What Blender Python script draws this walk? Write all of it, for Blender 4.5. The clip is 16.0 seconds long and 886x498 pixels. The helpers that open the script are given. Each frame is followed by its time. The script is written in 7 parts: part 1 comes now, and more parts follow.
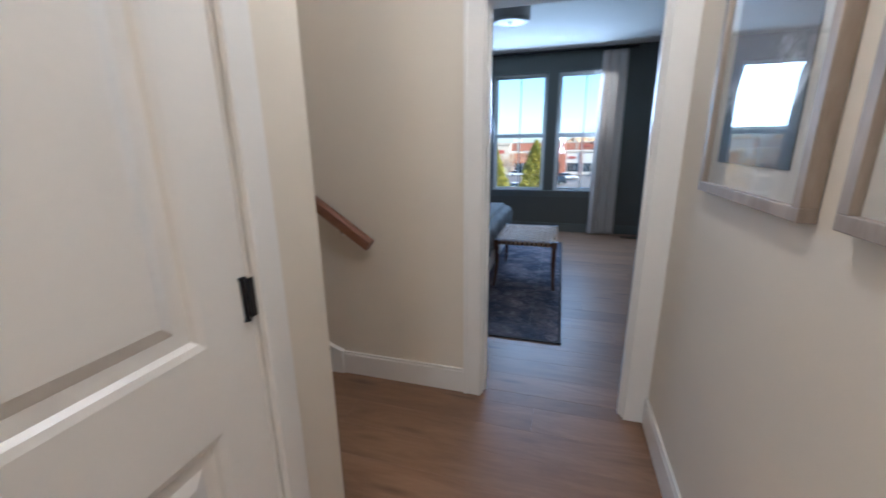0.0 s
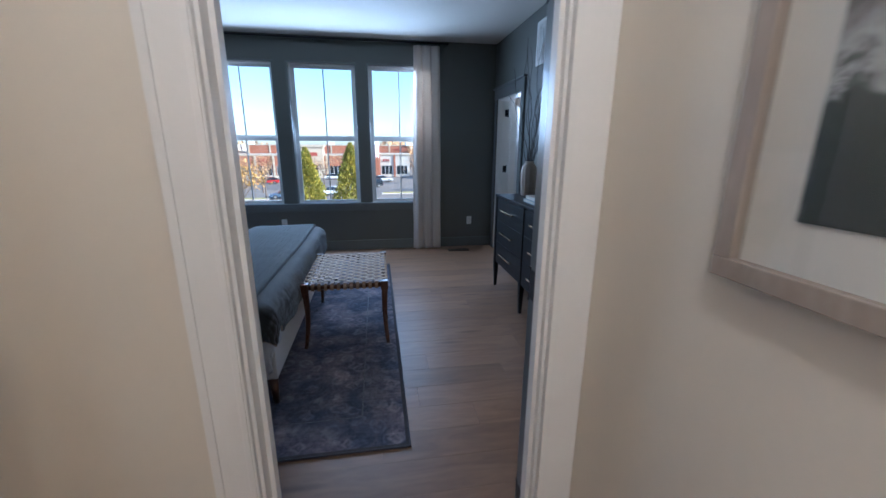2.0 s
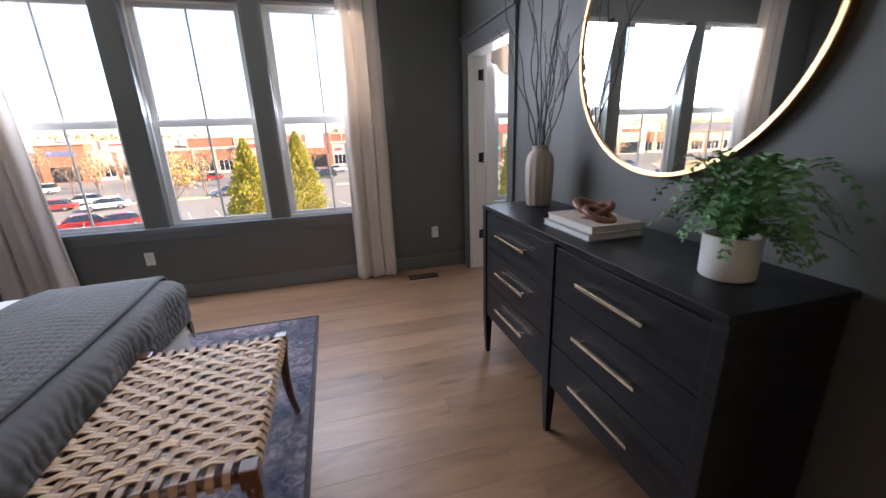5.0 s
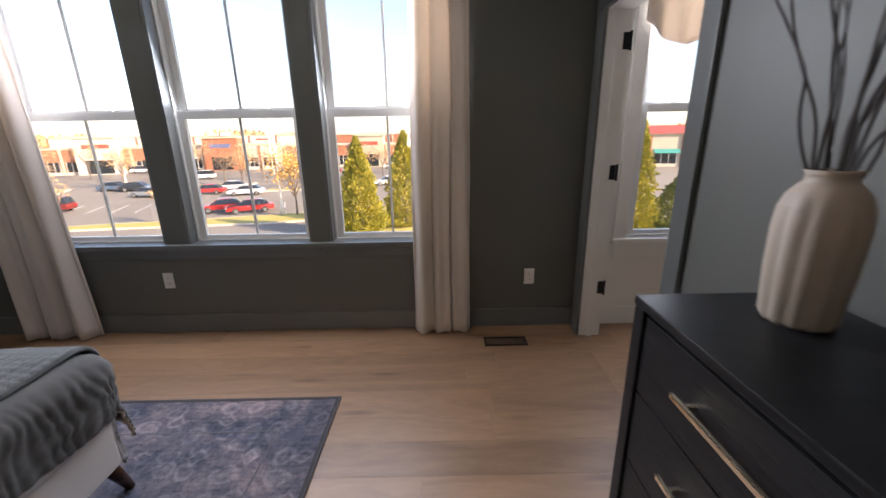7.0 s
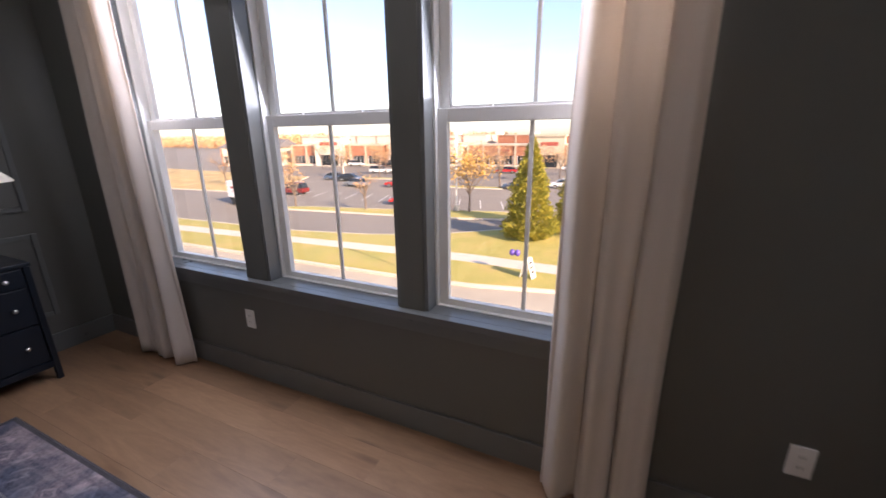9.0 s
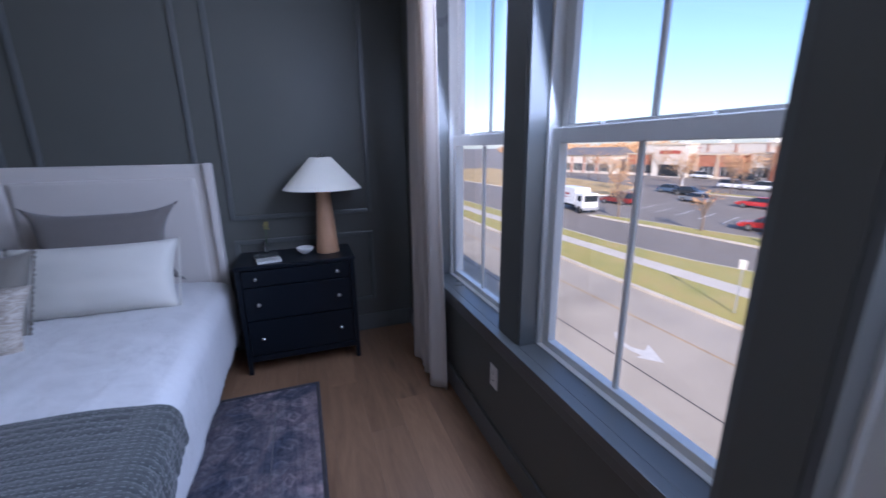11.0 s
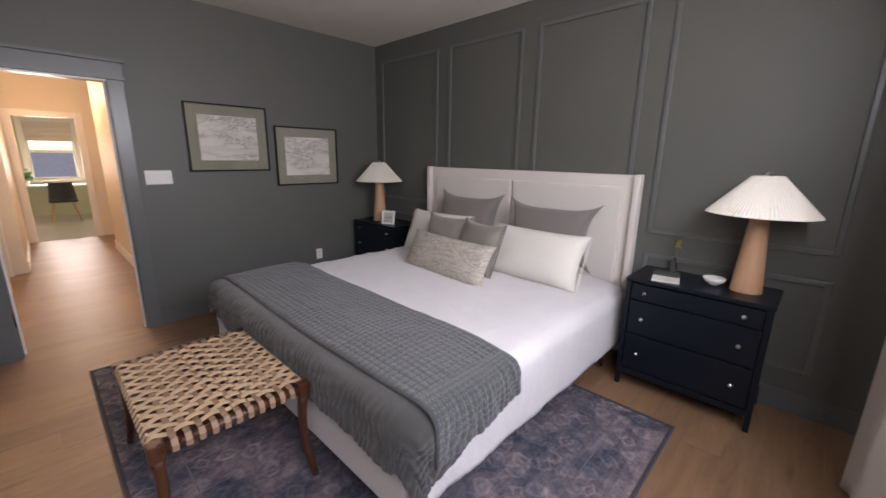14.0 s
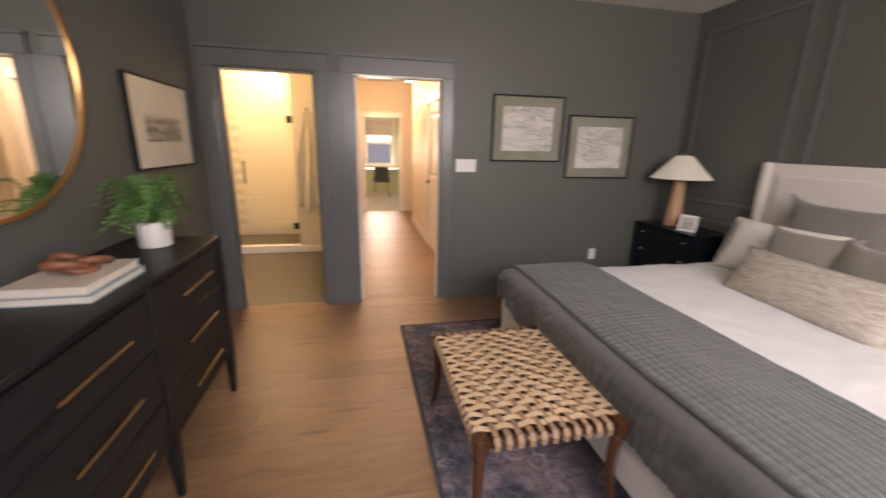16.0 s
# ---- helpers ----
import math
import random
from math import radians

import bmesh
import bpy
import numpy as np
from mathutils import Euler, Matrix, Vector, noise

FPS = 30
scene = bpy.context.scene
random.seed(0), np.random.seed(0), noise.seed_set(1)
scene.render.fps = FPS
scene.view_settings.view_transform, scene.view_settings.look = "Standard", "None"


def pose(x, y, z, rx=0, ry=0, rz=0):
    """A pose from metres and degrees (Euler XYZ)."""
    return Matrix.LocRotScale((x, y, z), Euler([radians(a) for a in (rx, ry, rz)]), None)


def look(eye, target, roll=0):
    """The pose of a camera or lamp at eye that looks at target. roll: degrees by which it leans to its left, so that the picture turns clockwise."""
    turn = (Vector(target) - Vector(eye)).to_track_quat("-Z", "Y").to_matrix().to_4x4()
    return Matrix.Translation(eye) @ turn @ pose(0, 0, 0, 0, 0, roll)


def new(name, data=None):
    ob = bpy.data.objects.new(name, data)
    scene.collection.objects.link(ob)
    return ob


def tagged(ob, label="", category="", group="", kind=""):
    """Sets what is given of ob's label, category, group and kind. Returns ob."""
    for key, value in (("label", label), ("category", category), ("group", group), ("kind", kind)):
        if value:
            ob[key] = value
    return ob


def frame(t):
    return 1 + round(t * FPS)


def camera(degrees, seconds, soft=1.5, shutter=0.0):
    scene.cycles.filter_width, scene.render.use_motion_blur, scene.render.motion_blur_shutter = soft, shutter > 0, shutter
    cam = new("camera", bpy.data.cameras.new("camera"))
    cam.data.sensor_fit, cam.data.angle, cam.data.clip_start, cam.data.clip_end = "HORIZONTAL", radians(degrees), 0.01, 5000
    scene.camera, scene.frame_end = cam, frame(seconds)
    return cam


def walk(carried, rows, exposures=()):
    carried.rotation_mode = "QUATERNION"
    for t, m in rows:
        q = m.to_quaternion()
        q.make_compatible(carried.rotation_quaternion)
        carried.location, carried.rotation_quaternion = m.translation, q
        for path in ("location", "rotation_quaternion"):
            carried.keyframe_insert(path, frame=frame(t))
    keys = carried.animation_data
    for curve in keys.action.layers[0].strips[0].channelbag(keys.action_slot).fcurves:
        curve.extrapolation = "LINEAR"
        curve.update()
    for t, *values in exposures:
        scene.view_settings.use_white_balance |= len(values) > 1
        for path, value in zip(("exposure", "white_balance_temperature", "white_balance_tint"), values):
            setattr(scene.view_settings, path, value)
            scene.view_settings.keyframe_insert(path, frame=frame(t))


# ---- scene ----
cam = camera(97.5, 16.0, soft=1.5, shutter=0.4)
PATH = [
    (0, (1.376, -2.07, 1.408), (0.816, -0.221, 0.889), -0.8),
    (0.5, (1.327, -1.906, 1.408), (1.25, 0.017, 0.865), -0.5),
    (1, (1.371, -1.61, 1.39), (1.574, 0.305, 0.852), -0.4),
    (1.5, (1.371, -1.336, 1.434), (1.649, 0.577, 0.92), -0.3),
    (2, (1.332, -1.009, 1.432), (1.652, 0.899, 0.921), 0.3),
    (2.5, (1.342, -0.693, 1.422), (1.661, 1.212, 0.905), -0.2),
    (3, (1.377, -0.34, 1.432), (1.696, 1.556, 0.882), -1.5),
    (3.5, (1.395, -0.043, 1.415), (1.8, 1.833, 0.849), -2.1),
    (4, (1.457, 0.216, 1.403), (1.972, 2.055, 0.809), -2.5),
    (4.2, (1.498, 0.301, 1.402), (2.032, 2.133, 0.804), -2.5),
    (6.3, (1.94, 1.459, 1.382), (2.194, 3.363, 0.826), -0.3),
    (6.5, (1.967, 1.59, 1.396), (2.143, 3.5, 0.831), -0.5),
    (7, (2.005, 1.875, 1.378), (2.018, 3.792, 0.809), -0.9),
    (7.5, (2.027, 2.192, 1.415), (1.872, 4.1, 0.836), -0.9),
    (8, (2.056, 2.524, 1.414), (1.717, 4.412, 0.848), -1.1),
    (10.5, (1.711, 3.575, 1.485), (0.101, 4.627, 0.94), -0.3),
    (11, (1.562, 3.708, 1.483), (-0.262, 4.356, 0.98), -0.7),
    (11.5, (1.458, 3.825, 1.485), (-0.488, 3.982, 1.045), -1.4),
    (12, (1.402, 3.92, 1.497), (-0.537, 3.626, 1.092), -1.4),
    (12.5, (1.421, 4.057, 1.531), (-0.397, 3.331, 1.125), -0.4),
    (13, (1.446, 4.111, 1.523), (-0.242, 3.125, 1.096), 0.5),
    (13.5, (1.485, 4.105, 1.508), (-0.056, 2.909, 1.065), 0.8),
    (14, (1.507, 4.052, 1.507), (0.1, 2.708, 1.045), 0.9),
    (14.5, (1.523, 3.965, 1.496), (0.235, 2.51, 1.024), 0.9),
    (15, (1.562, 3.817, 1.48), (0.415, 2.248, 1.01), 0.9),
    (15.5, (1.643, 3.693, 1.481), (0.704, 1.994, 1.002), 1.1),
    (16, (1.743, 3.583, 1.481), (1.333, 1.695, 0.964), 1.3),
]
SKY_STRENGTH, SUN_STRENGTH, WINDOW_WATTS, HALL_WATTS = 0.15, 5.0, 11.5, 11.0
EXPOSURES = [(0.0, 1.22, 4450, 6), (1.5, 1.22, 4500, 6), (2.0, 1.15, 4500, 8), (2.5, 1.1, 4350, 4), (3.0, 1.6, 4700, 7), (3.5, 1.82, 5000, 10), (5.0, 1.82, 6000, 20), (6.5, 1.6, 6550, 20), (7.5, 1.52, 6350, 20), (8.0, 1.54, 6700, 23),
             (10.5, 0.66, 5300, 28), (11.5, 0.63, 4850, 20), (12.5, 0.95, 4900, 16), (13.0, 1.15, 5700, 22), (13.5, 1.4, 7000, 32), (14.5, 1.55, 6700, 20), (15.5, 1.85, 6800, 20), (16.0, 1.9, 7800, 28)]
walk(cam, [(t, look(eye, target, roll)) for t, eye, target, roll in PATH], exposures=EXPOSURES)

# ---- light and exposure ----
SUN_DIR = Vector((0.93, -0.38, 0.46)).normalized()
world = bpy.data.worlds.new("world")
scene.world = world
world.use_nodes = True
wn = world.node_tree
sky = wn.nodes.new("ShaderNodeTexSky")
sky.sky_type = "NISHITA"
sky.sun_disc = False
sky.dust_density, sky.air_density, sky.ozone_density = 1.0, 1.0, 1.0
sky.sun_elevation = math.asin(SUN_DIR.z)
sky.sun_rotation = math.atan2(SUN_DIR.x, SUN_DIR.y)
bg = wn.nodes["Background"]
bg.inputs[1].default_value = SKY_STRENGTH
wn.links.new(sky.outputs[0], bg.inputs[0])


def lamp(name, kind, energy, colour, m, **kw):
    data = bpy.data.lights.new(name, kind)
    data.energy, data.color = energy, colour
    for k, v in kw.items():
        if k == "size":
            data.shape = "RECTANGLE"
            data.size, data.size_y = v
        elif k == "angle":
            data.angle = v
        elif k == "radius":
            data.shadow_soft_size = v
    ob = new(name, data)
    ob.matrix_world = m
    return ob


lamp("sun", "SUN", SUN_STRENGTH, (1.0, 0.81, 0.55), look(SUN_DIR * 50, (0, 0, 0)), angle=radians(0.5))
for wx in (-0.30, 0.685, 1.67, 3.72):
    lamp("window_light", "AREA", WINDOW_WATTS, (0.84, 0.92, 1.0), look((wx, 4.52, 1.98), (wx, 1.6, 1.2)), size=(0.76, 0.8))
lamp("window_light", "AREA", WINDOW_WATTS * 1.5, (1.0, 0.93, 0.8), look((1.1, -8.93, 1.3), (1.1, -5.0, 1.3)), size=(0.7, 0.8))
# Bare point lamps stand for unseen hall ceiling lights, implied by the warm walls
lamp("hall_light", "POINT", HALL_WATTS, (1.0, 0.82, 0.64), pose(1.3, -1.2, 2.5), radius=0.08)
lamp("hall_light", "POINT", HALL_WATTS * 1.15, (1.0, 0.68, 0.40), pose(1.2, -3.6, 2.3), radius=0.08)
# Added fill lamps for bathroom, shower and stairs; no fixture belongs to them
lamp("bath_fill", "POINT", HALL_WATTS * 0.8, (1.0, 0.80, 0.50), pose(3.3, -1.1, 2.45), radius=0.08)
lamp("shower_fill", "POINT", HALL_WATTS * 1.2, (1.0, 0.78, 0.48), pose(3.1, -2.5, 2.5), radius=0.08)
lamp("stair_fill", "POINT", HALL_WATTS * 0.6, (1.0, 0.76, 0.55), pose(-0.9, -0.65, 3.3), radius=0.08)


# ---- materials ----
def nodes_of(name):
    m = bpy.data.materials.new(name)
    m.use_nodes = True
    t = m.node_tree
    return m, t, t.nodes["Principled BSDF"]


def coords(t, scale=(1, 1, 1), kind="Object", rot=(0, 0, 0)):
    tc, mp = t.nodes.new("ShaderNodeTexCoord"), t.nodes.new("ShaderNodeMapping")
    mp.inputs["Scale"].default_value = scale
    mp.inputs["Rotation"].default_value = rot
    t.links.new(tc.outputs[kind], mp.inputs[0])
    return mp.outputs[0]


def noise_tex(t, vec, scale, detail=4, rough=0.55, dist=0.0):
    n = t.nodes.new("ShaderNodeTexNoise")
    n.inputs["Scale"].default_value, n.inputs["Detail"].default_value = scale, detail
    n.inputs["Roughness"].default_value, n.inputs["Distortion"].default_value = rough, dist
    t.links.new(vec, n.inputs["Vector"])
    return n.outputs["Fac"]


def ramp(t, fac, stops):
    r = t.nodes.new("ShaderNodeValToRGB")
    el = r.color_ramp.elements
    while len(el) < len(stops):
        el.new(0.5)
    for e, (p, c) in zip(el, stops):
        e.position, e.color = p, (*c, 1)
    t.links.new(fac, r.inputs[0])
    return r.outputs[0]


def mixc(t, fac, a, b, mode="MIX"):
    m = t.nodes.new("ShaderNodeMix")
    m.data_type, m.blend_type = "RGBA", mode
    for sock, v in ((m.inputs[0], fac), (m.inputs[6], a), (m.inputs[7], b)):
        if isinstance(v, (int, float)):
            sock.default_value = v
        elif isinstance(v, tuple):
            sock.default_value = (*v, 1)
        else:
            t.links.new(v, sock)
    return m.outputs[2]


def bump(t, p, fac, strength, dist=0.01):
    b = t.nodes.new("ShaderNodeBump")
    b.inputs["Strength"].default_value, b.inputs["Distance"].default_value = strength, dist
    t.links.new(fac, b.inputs["Height"])
    t.links.new(b.outputs[0], p.inputs["Normal"])


def plain(name, colour, rough=0.6, metal=0.0, vary=0.12, scale=6.0, grain=120.0, relief=0.15, sheen=0.0, random_value=0.0, patchy=0.07):
    """A surface with patchy colour at a large scale and a fine grain with relief."""
    m, t, p = nodes_of(name)
    v = coords(t)
    big, fine = noise_tex(t, v, scale), noise_tex(t, v, grain, 2)
    dark = tuple(c * (1 - vary) for c in colour)
    light = tuple(min(1, c * (1 + vary)) for c in colour)
    c = ramp(t, big, [(0.3, dark), (0.7, light)])
    c = mixc(t, 0.25, c, ramp(t, fine, [(0.3, dark), (0.7, light)]))
    if random_value:
        oi, hs = t.nodes.new("ShaderNodeObjectInfo"), t.nodes.new("ShaderNodeHueSaturation")
        mr = t.nodes.new("ShaderNodeMapRange")
        mr.inputs[3].default_value, mr.inputs[4].default_value = 1 - random_value, 1 + random_value
        t.links.new(oi.outputs["Random"], mr.inputs[0])
        t.links.new(mr.outputs[0], hs.inputs["Value"])
        t.links.new(c, hs.inputs["Color"])
        c = hs.outputs[0]
    t.links.new(c, p.inputs["Base Color"])
    p.inputs["Metallic"].default_value = metal
    rr = t.nodes.new("ShaderNodeMapRange")
    rr.inputs[3].default_value, rr.inputs[4].default_value = max(0.02, rough - patchy), min(1, rough + patchy)
    t.links.new(big, rr.inputs[0])
    t.links.new(rr.outputs[0], p.inputs["Roughness"])
    if relief:
        bump(t, p, fine, relief, 0.003)
    if sheen:
        p.inputs["Sheen Weight"].default_value = sheen
    return m


def wood(name, a, b, rough=0.4, scale=(1.2, 14, 14), knots=False, random_value=0.0, relief=0.12):
    """Wood with grain along x."""
    m, t, p = nodes_of(name)
    v = coords(t, scale)
    if random_value:
        oi, add = t.nodes.new("ShaderNodeObjectInfo"), t.nodes.new("ShaderNodeVectorMath")
        mul = t.nodes.new("ShaderNodeMath")
        mul.operation = "MULTIPLY"
        mul.inputs[1].default_value = 37.0
        t.links.new(oi.outputs["Random"], mul.inputs[0])
        t.links.new(v, add.inputs[0])
        t.links.new(mul.outputs[0], add.inputs[1])
        v = add.outputs[0]
    g = noise_tex(t, v, 1.0, 8, 0.65, 1.2)
    f = noise_tex(t, v, 7.0, 3, 0.6)
    c = ramp(t, g, [(0.28, a), (0.5, tuple((x + y) / 2 for x, y in zip(a, b))), (0.72, b)])
    c = mixc(t, 0.18, c, ramp(t, f, [(0.35, a), (0.7, b)]))
    if knots:
        kv = t.nodes.new("ShaderNodeTexVoronoi")
        kv.inputs["Scale"].default_value = 1.0
        t.links.new(v, kv.inputs["Vector"])
        k = ramp(t, kv.outputs["Distance"], [(0.0, (1, 1, 1)), (0.10, (0.55, 0.55, 0.55)), (0.22, (0, 0, 0))])
        c = mixc(t, k, c, tuple(x * 0.66 for x in a))
    if random_value:
        hs, mr = t.nodes.new("ShaderNodeHueSaturation"), t.nodes.new("ShaderNodeMapRange")
        mr.inputs[3].default_value, mr.inputs[4].default_value = 1 - random_value, 1 + random_value
        t.links.new(oi.outputs["Random"], mr.inputs[0])
        t.links.new(mr.outputs[0], hs.inputs["Value"])
        t.links.new(c, hs.inputs["Color"])
        c = hs.outputs[0]
    t.links.new(c, p.inputs["Base Color"])
    rr = t.nodes.new("ShaderNodeMapRange")
    rr.inputs[3].default_value, rr.inputs[4].default_value = rough - 0.08, rough + 0.1
    t.links.new(g, rr.inputs[0])
    t.links.new(rr.outputs[0], p.inputs["Roughness"])
    bump(t, p, g, relief, 0.004)
    return m


def cloth(name, colour, rough=0.9, weave=450.0, vary=0.1, relief=0.5, fold=3.0, fold_relief=0.0, sheen=0.3):
    m, t, p = nodes_of(name)
    v = coords(t)
    big = noise_tex(t, v, fold, 5)
    dark, light = tuple(c * (1 - vary) for c in colour), tuple(min(1, c * (1 + vary)) for c in colour)
    slub = noise_tex(t, coords(t, (1, 9, 1)), weave * 0.25, 3)
    c = mixc(t, 0.5, ramp(t, big, [(0.3, dark), (0.7, light)]), ramp(t, slub, [(0.3, dark), (0.7, light)]))
    t.links.new(c, p.inputs["Base Color"])
    p.inputs["Roughness"].default_value = rough
    p.inputs["Sheen Weight"].default_value = sheen
    h = slub
    if fold_relief:
        mx = t.nodes.new("ShaderNodeMath")
        mx.operation = "MULTIPLY_ADD"
        mx.inputs[1].default_value = fold_relief
        t.links.new(big, mx.inputs[0])
        t.links.new(slub, mx.inputs[2])
        h = mx.outputs[0]
    bump(t, p, h, relief, 0.004)
    return m


def glass_mat(name, tint=(1, 1, 1)):
    m, t, p = nodes_of(name)
    p.inputs["Base Color"].default_value = (*tint, 1)
    p.inputs["Roughness"].default_value = 0.0
    p.inputs["IOR"].default_value = 1.45
    p.inputs["Transmission Weight"].default_value = 1.0
    return m


def pane_mat(name):
    """Thin clear pane: sees straight through, with a faint mirror on top."""
    m = bpy.data.materials.new(name)
    m.use_nodes = True
    t = m.node_tree
    t.nodes.clear()
    out, mx = t.nodes.new("ShaderNodeOutputMaterial"), t.nodes.new("ShaderNodeMixShader")
    tr, gl, fr = t.nodes.new("ShaderNodeBsdfTransparent"), t.nodes.new("ShaderNodeBsdfGlossy"), t.nodes.new("ShaderNodeLayerWeight")
    gl.inputs["Roughness"].default_value = 0.01
    fr.inputs[0].default_value = 0.5
    pw, ma = t.nodes.new("ShaderNodeMath"), t.nodes.new("ShaderNodeMath")
    pw.operation, ma.operation = "POWER", "MULTIPLY_ADD"
    pw.inputs[1].default_value, ma.inputs[1].default_value, ma.inputs[2].default_value = 5.0, 0.8, 0.03
    t.links.new(fr.outputs["Facing"], pw.inputs[0])
    t.links.new(pw.outputs[0], ma.inputs[0])
    t.links.new(ma.outputs[0], mx.inputs[0])
    t.links.new(tr.outputs[0], mx.inputs[1])
    t.links.new(gl.outputs[0], mx.inputs[2])
    t.links.new(mx.outputs[0], out.inputs[0])
    return m


WALL_DARK = plain("paint_charcoal_green", (0.105, 0.107, 0.094), 0.5, vary=0.05, scale=2, grain=260, relief=0.12, patchy=0.03)
TRIM_DARK = plain("trim_charcoal_green", (0.122, 0.128, 0.123), 0.28, vary=0.05, scale=3, grain=90, relief=0.05, patchy=0.015)
WALL_HALL = plain("paint_warm_white", (0.70, 0.63, 0.515), 0.5, vary=0.03, scale=2, grain=260, relief=0.12)
TRIM_WHITE = plain("trim_white", (0.76, 0.73, 0.68), 0.32, vary=0.03, scale=3, grain=80, relief=0.05)
CEILING = plain("ceiling_white", (0.72, 0.69, 0.62), 0.8, vary=0.03, scale=2, grain=200, relief=0.2)
OAK = wood("oak_plank", (0.175, 0.095, 0.051), (0.31, 0.185, 0.102), 0.4, scale=(1.6, 9, 9), knots=True, random_value=0.14)
SUBFLOOR = plain("subfloor_dark", (0.13, 0.085, 0.05), 0.8)
VINYL = plain("window_vinyl_white", (0.70, 0.70, 0.68), 0.35, vary=0.03)
PANE = pane_mat("window_pane")
BLACK_METAL = plain("black_metal", (0.02, 0.02, 0.022), 0.38, 0.6, relief=0.05)
BLACK_WOOD = wood("black_oak", (0.004, 0.0045, 0.005), (0.024, 0.024, 0.026), 0.4, scale=(2.0, 2.2, 22), relief=0.7)
BLACK_WOOD.node_tree.nodes["Principled BSDF"].inputs["Specular IOR Level"].default_value = 0.18
NAVY = plain("black_lacquer", (0.006, 0.009, 0.014), 0.33, vary=0.1, relief=0.04)
NAVY.node_tree.nodes["Principled BSDF"].inputs["Specular IOR Level"].default_value = 0.25
STEEL = plain("brushed_brass", (0.75, 0.62, 0.44), 0.22, 1.0, vary=0.05, relief=0.03)
SILVER = plain("satin_nickel", (0.7, 0.68, 0.64), 0.28, 1.0, vary=0.05, relief=0.03)
DUVET = cloth("white_cotton", (0.66, 0.645, 0.635), fold=5.5, vary=0.05, fold_relief=14.0, relief=0.5)
UPHOLSTERY = cloth("ivory_upholstery", (0.66, 0.61, 0.56), vary=0.04, relief=0.3)
GREY_LINEN = cloth("grey_linen", (0.185, 0.165, 0.15), vary=0.12)
SAGE_LINEN = cloth("grey_green_linen", (0.20, 0.18, 0.15), vary=0.12)
CREAM = cloth("cream_linen", (0.70, 0.67, 0.60), vary=0.04)
COVERLET_LINING = cloth("tan_lining", (0.42, 0.33, 0.24))
COVERLET = cloth("dark_taupe_linen", (0.043, 0.041, 0.037), vary=0.2, fold=6, relief=0.6)
QUILT = cloth("quilted_slate_linen", (0.058, 0.062, 0.06), vary=0.16, fold=5, relief=0.6)
CURTAIN = cloth("ivory_curtain", (0.66, 0.60, 0.54), vary=0.04, relief=0.25)
ct = CURTAIN.node_tree
cp, tr, mx = ct.nodes["Principled BSDF"], ct.nodes.new("ShaderNodeBsdfTranslucent"), ct.nodes.new("ShaderNodeMixShader")
tr.inputs[0].default_value = (0.62, 0.52, 0.42, 1)
mx.inputs[0].default_value = 0.3
ct.links.new(cp.outputs[0], mx.inputs[1])
ct.links.new(tr.outputs[0], mx.inputs[2])
ct.links.new(mx.outputs[0], ct.nodes["Material Output"].inputs[0])
WALNUT = wood("walnut_turned", (0.035, 0.012, 0.006), (0.10, 0.038, 0.016), 0.28, scale=(12, 12, 1.5))
LAMP_WOOD = wood("light_oak_turned", (0.42, 0.23, 0.12), (0.58, 0.35, 0.2), 0.5, scale=(14, 14, 1.4))
WHITE_CERAMIC = plain("white_ceramic", (0.72, 0.70, 0.67), 0.35, vary=0.03, relief=0.05)
PLASTIC_WHITE = plain("white_plastic", (0.74, 0.73, 0.70), 0.35, vary=0.02, relief=0.0)


# ---- building helpers ----
def box(bm, x0, x1, y0, y1, z0, z1, bevel=0.0):
    r = bmesh.ops.create_cube(bm, size=1, matrix=Matrix.LocRotScale(((x0 + x1) / 2, (y0 + y1) / 2, (z0 + z1) / 2), None, (abs(x1 - x0), abs(y1 - y0), abs(z1 - z0))))
    if bevel:
        edges = list({e for v in r["verts"] for e in v.link_edges})
        bmesh.ops.bevel(bm, geom=edges, offset=bevel, segments=2, profile=0.6, affect="EDGES")
    return bm


def mesh_from(bm, name, material, smooth=False):
    me = bpy.data.meshes.new(name)
    bm.to_mesh(me)
    bm.free()
    for mm in (material if isinstance(material, (list, tuple)) else (material,)):
        me.materials.append(mm)
    if smooth:
        for poly in me.polygons:
            poly.use_smooth = True
    return me


def part(name, bm, material, parent, label="", smooth=False, kind=""):
    ob = new(name, mesh_from(bm, name, material, smooth))
    ob.parent = parent
    return tagged(ob, label, kind=kind)


def boxes(name, material, parent, spec, label="", bevel=0.0, kind=""):
    bm = bmesh.new()
    for s in spec:
        box(bm, *s, bevel)
    return part(name, bm, material, parent, label, kind=kind)


def structure(name, label, category, material, spec, bevel=0.0):
    bm = bmesh.new()
    for s in spec:
        box(bm, *s, bevel)
    return tagged(new(name, mesh_from(bm, name, material)), label, category, kind="structure")


def thing(name, label, category, at=(0, 0, 0), rz=0.0, group=""):
    e = new(name)
    e.empty_display_size = 0.05
    e.matrix_world = pose(*at, 0, 0, rz)
    return tagged(e, label, category, group)


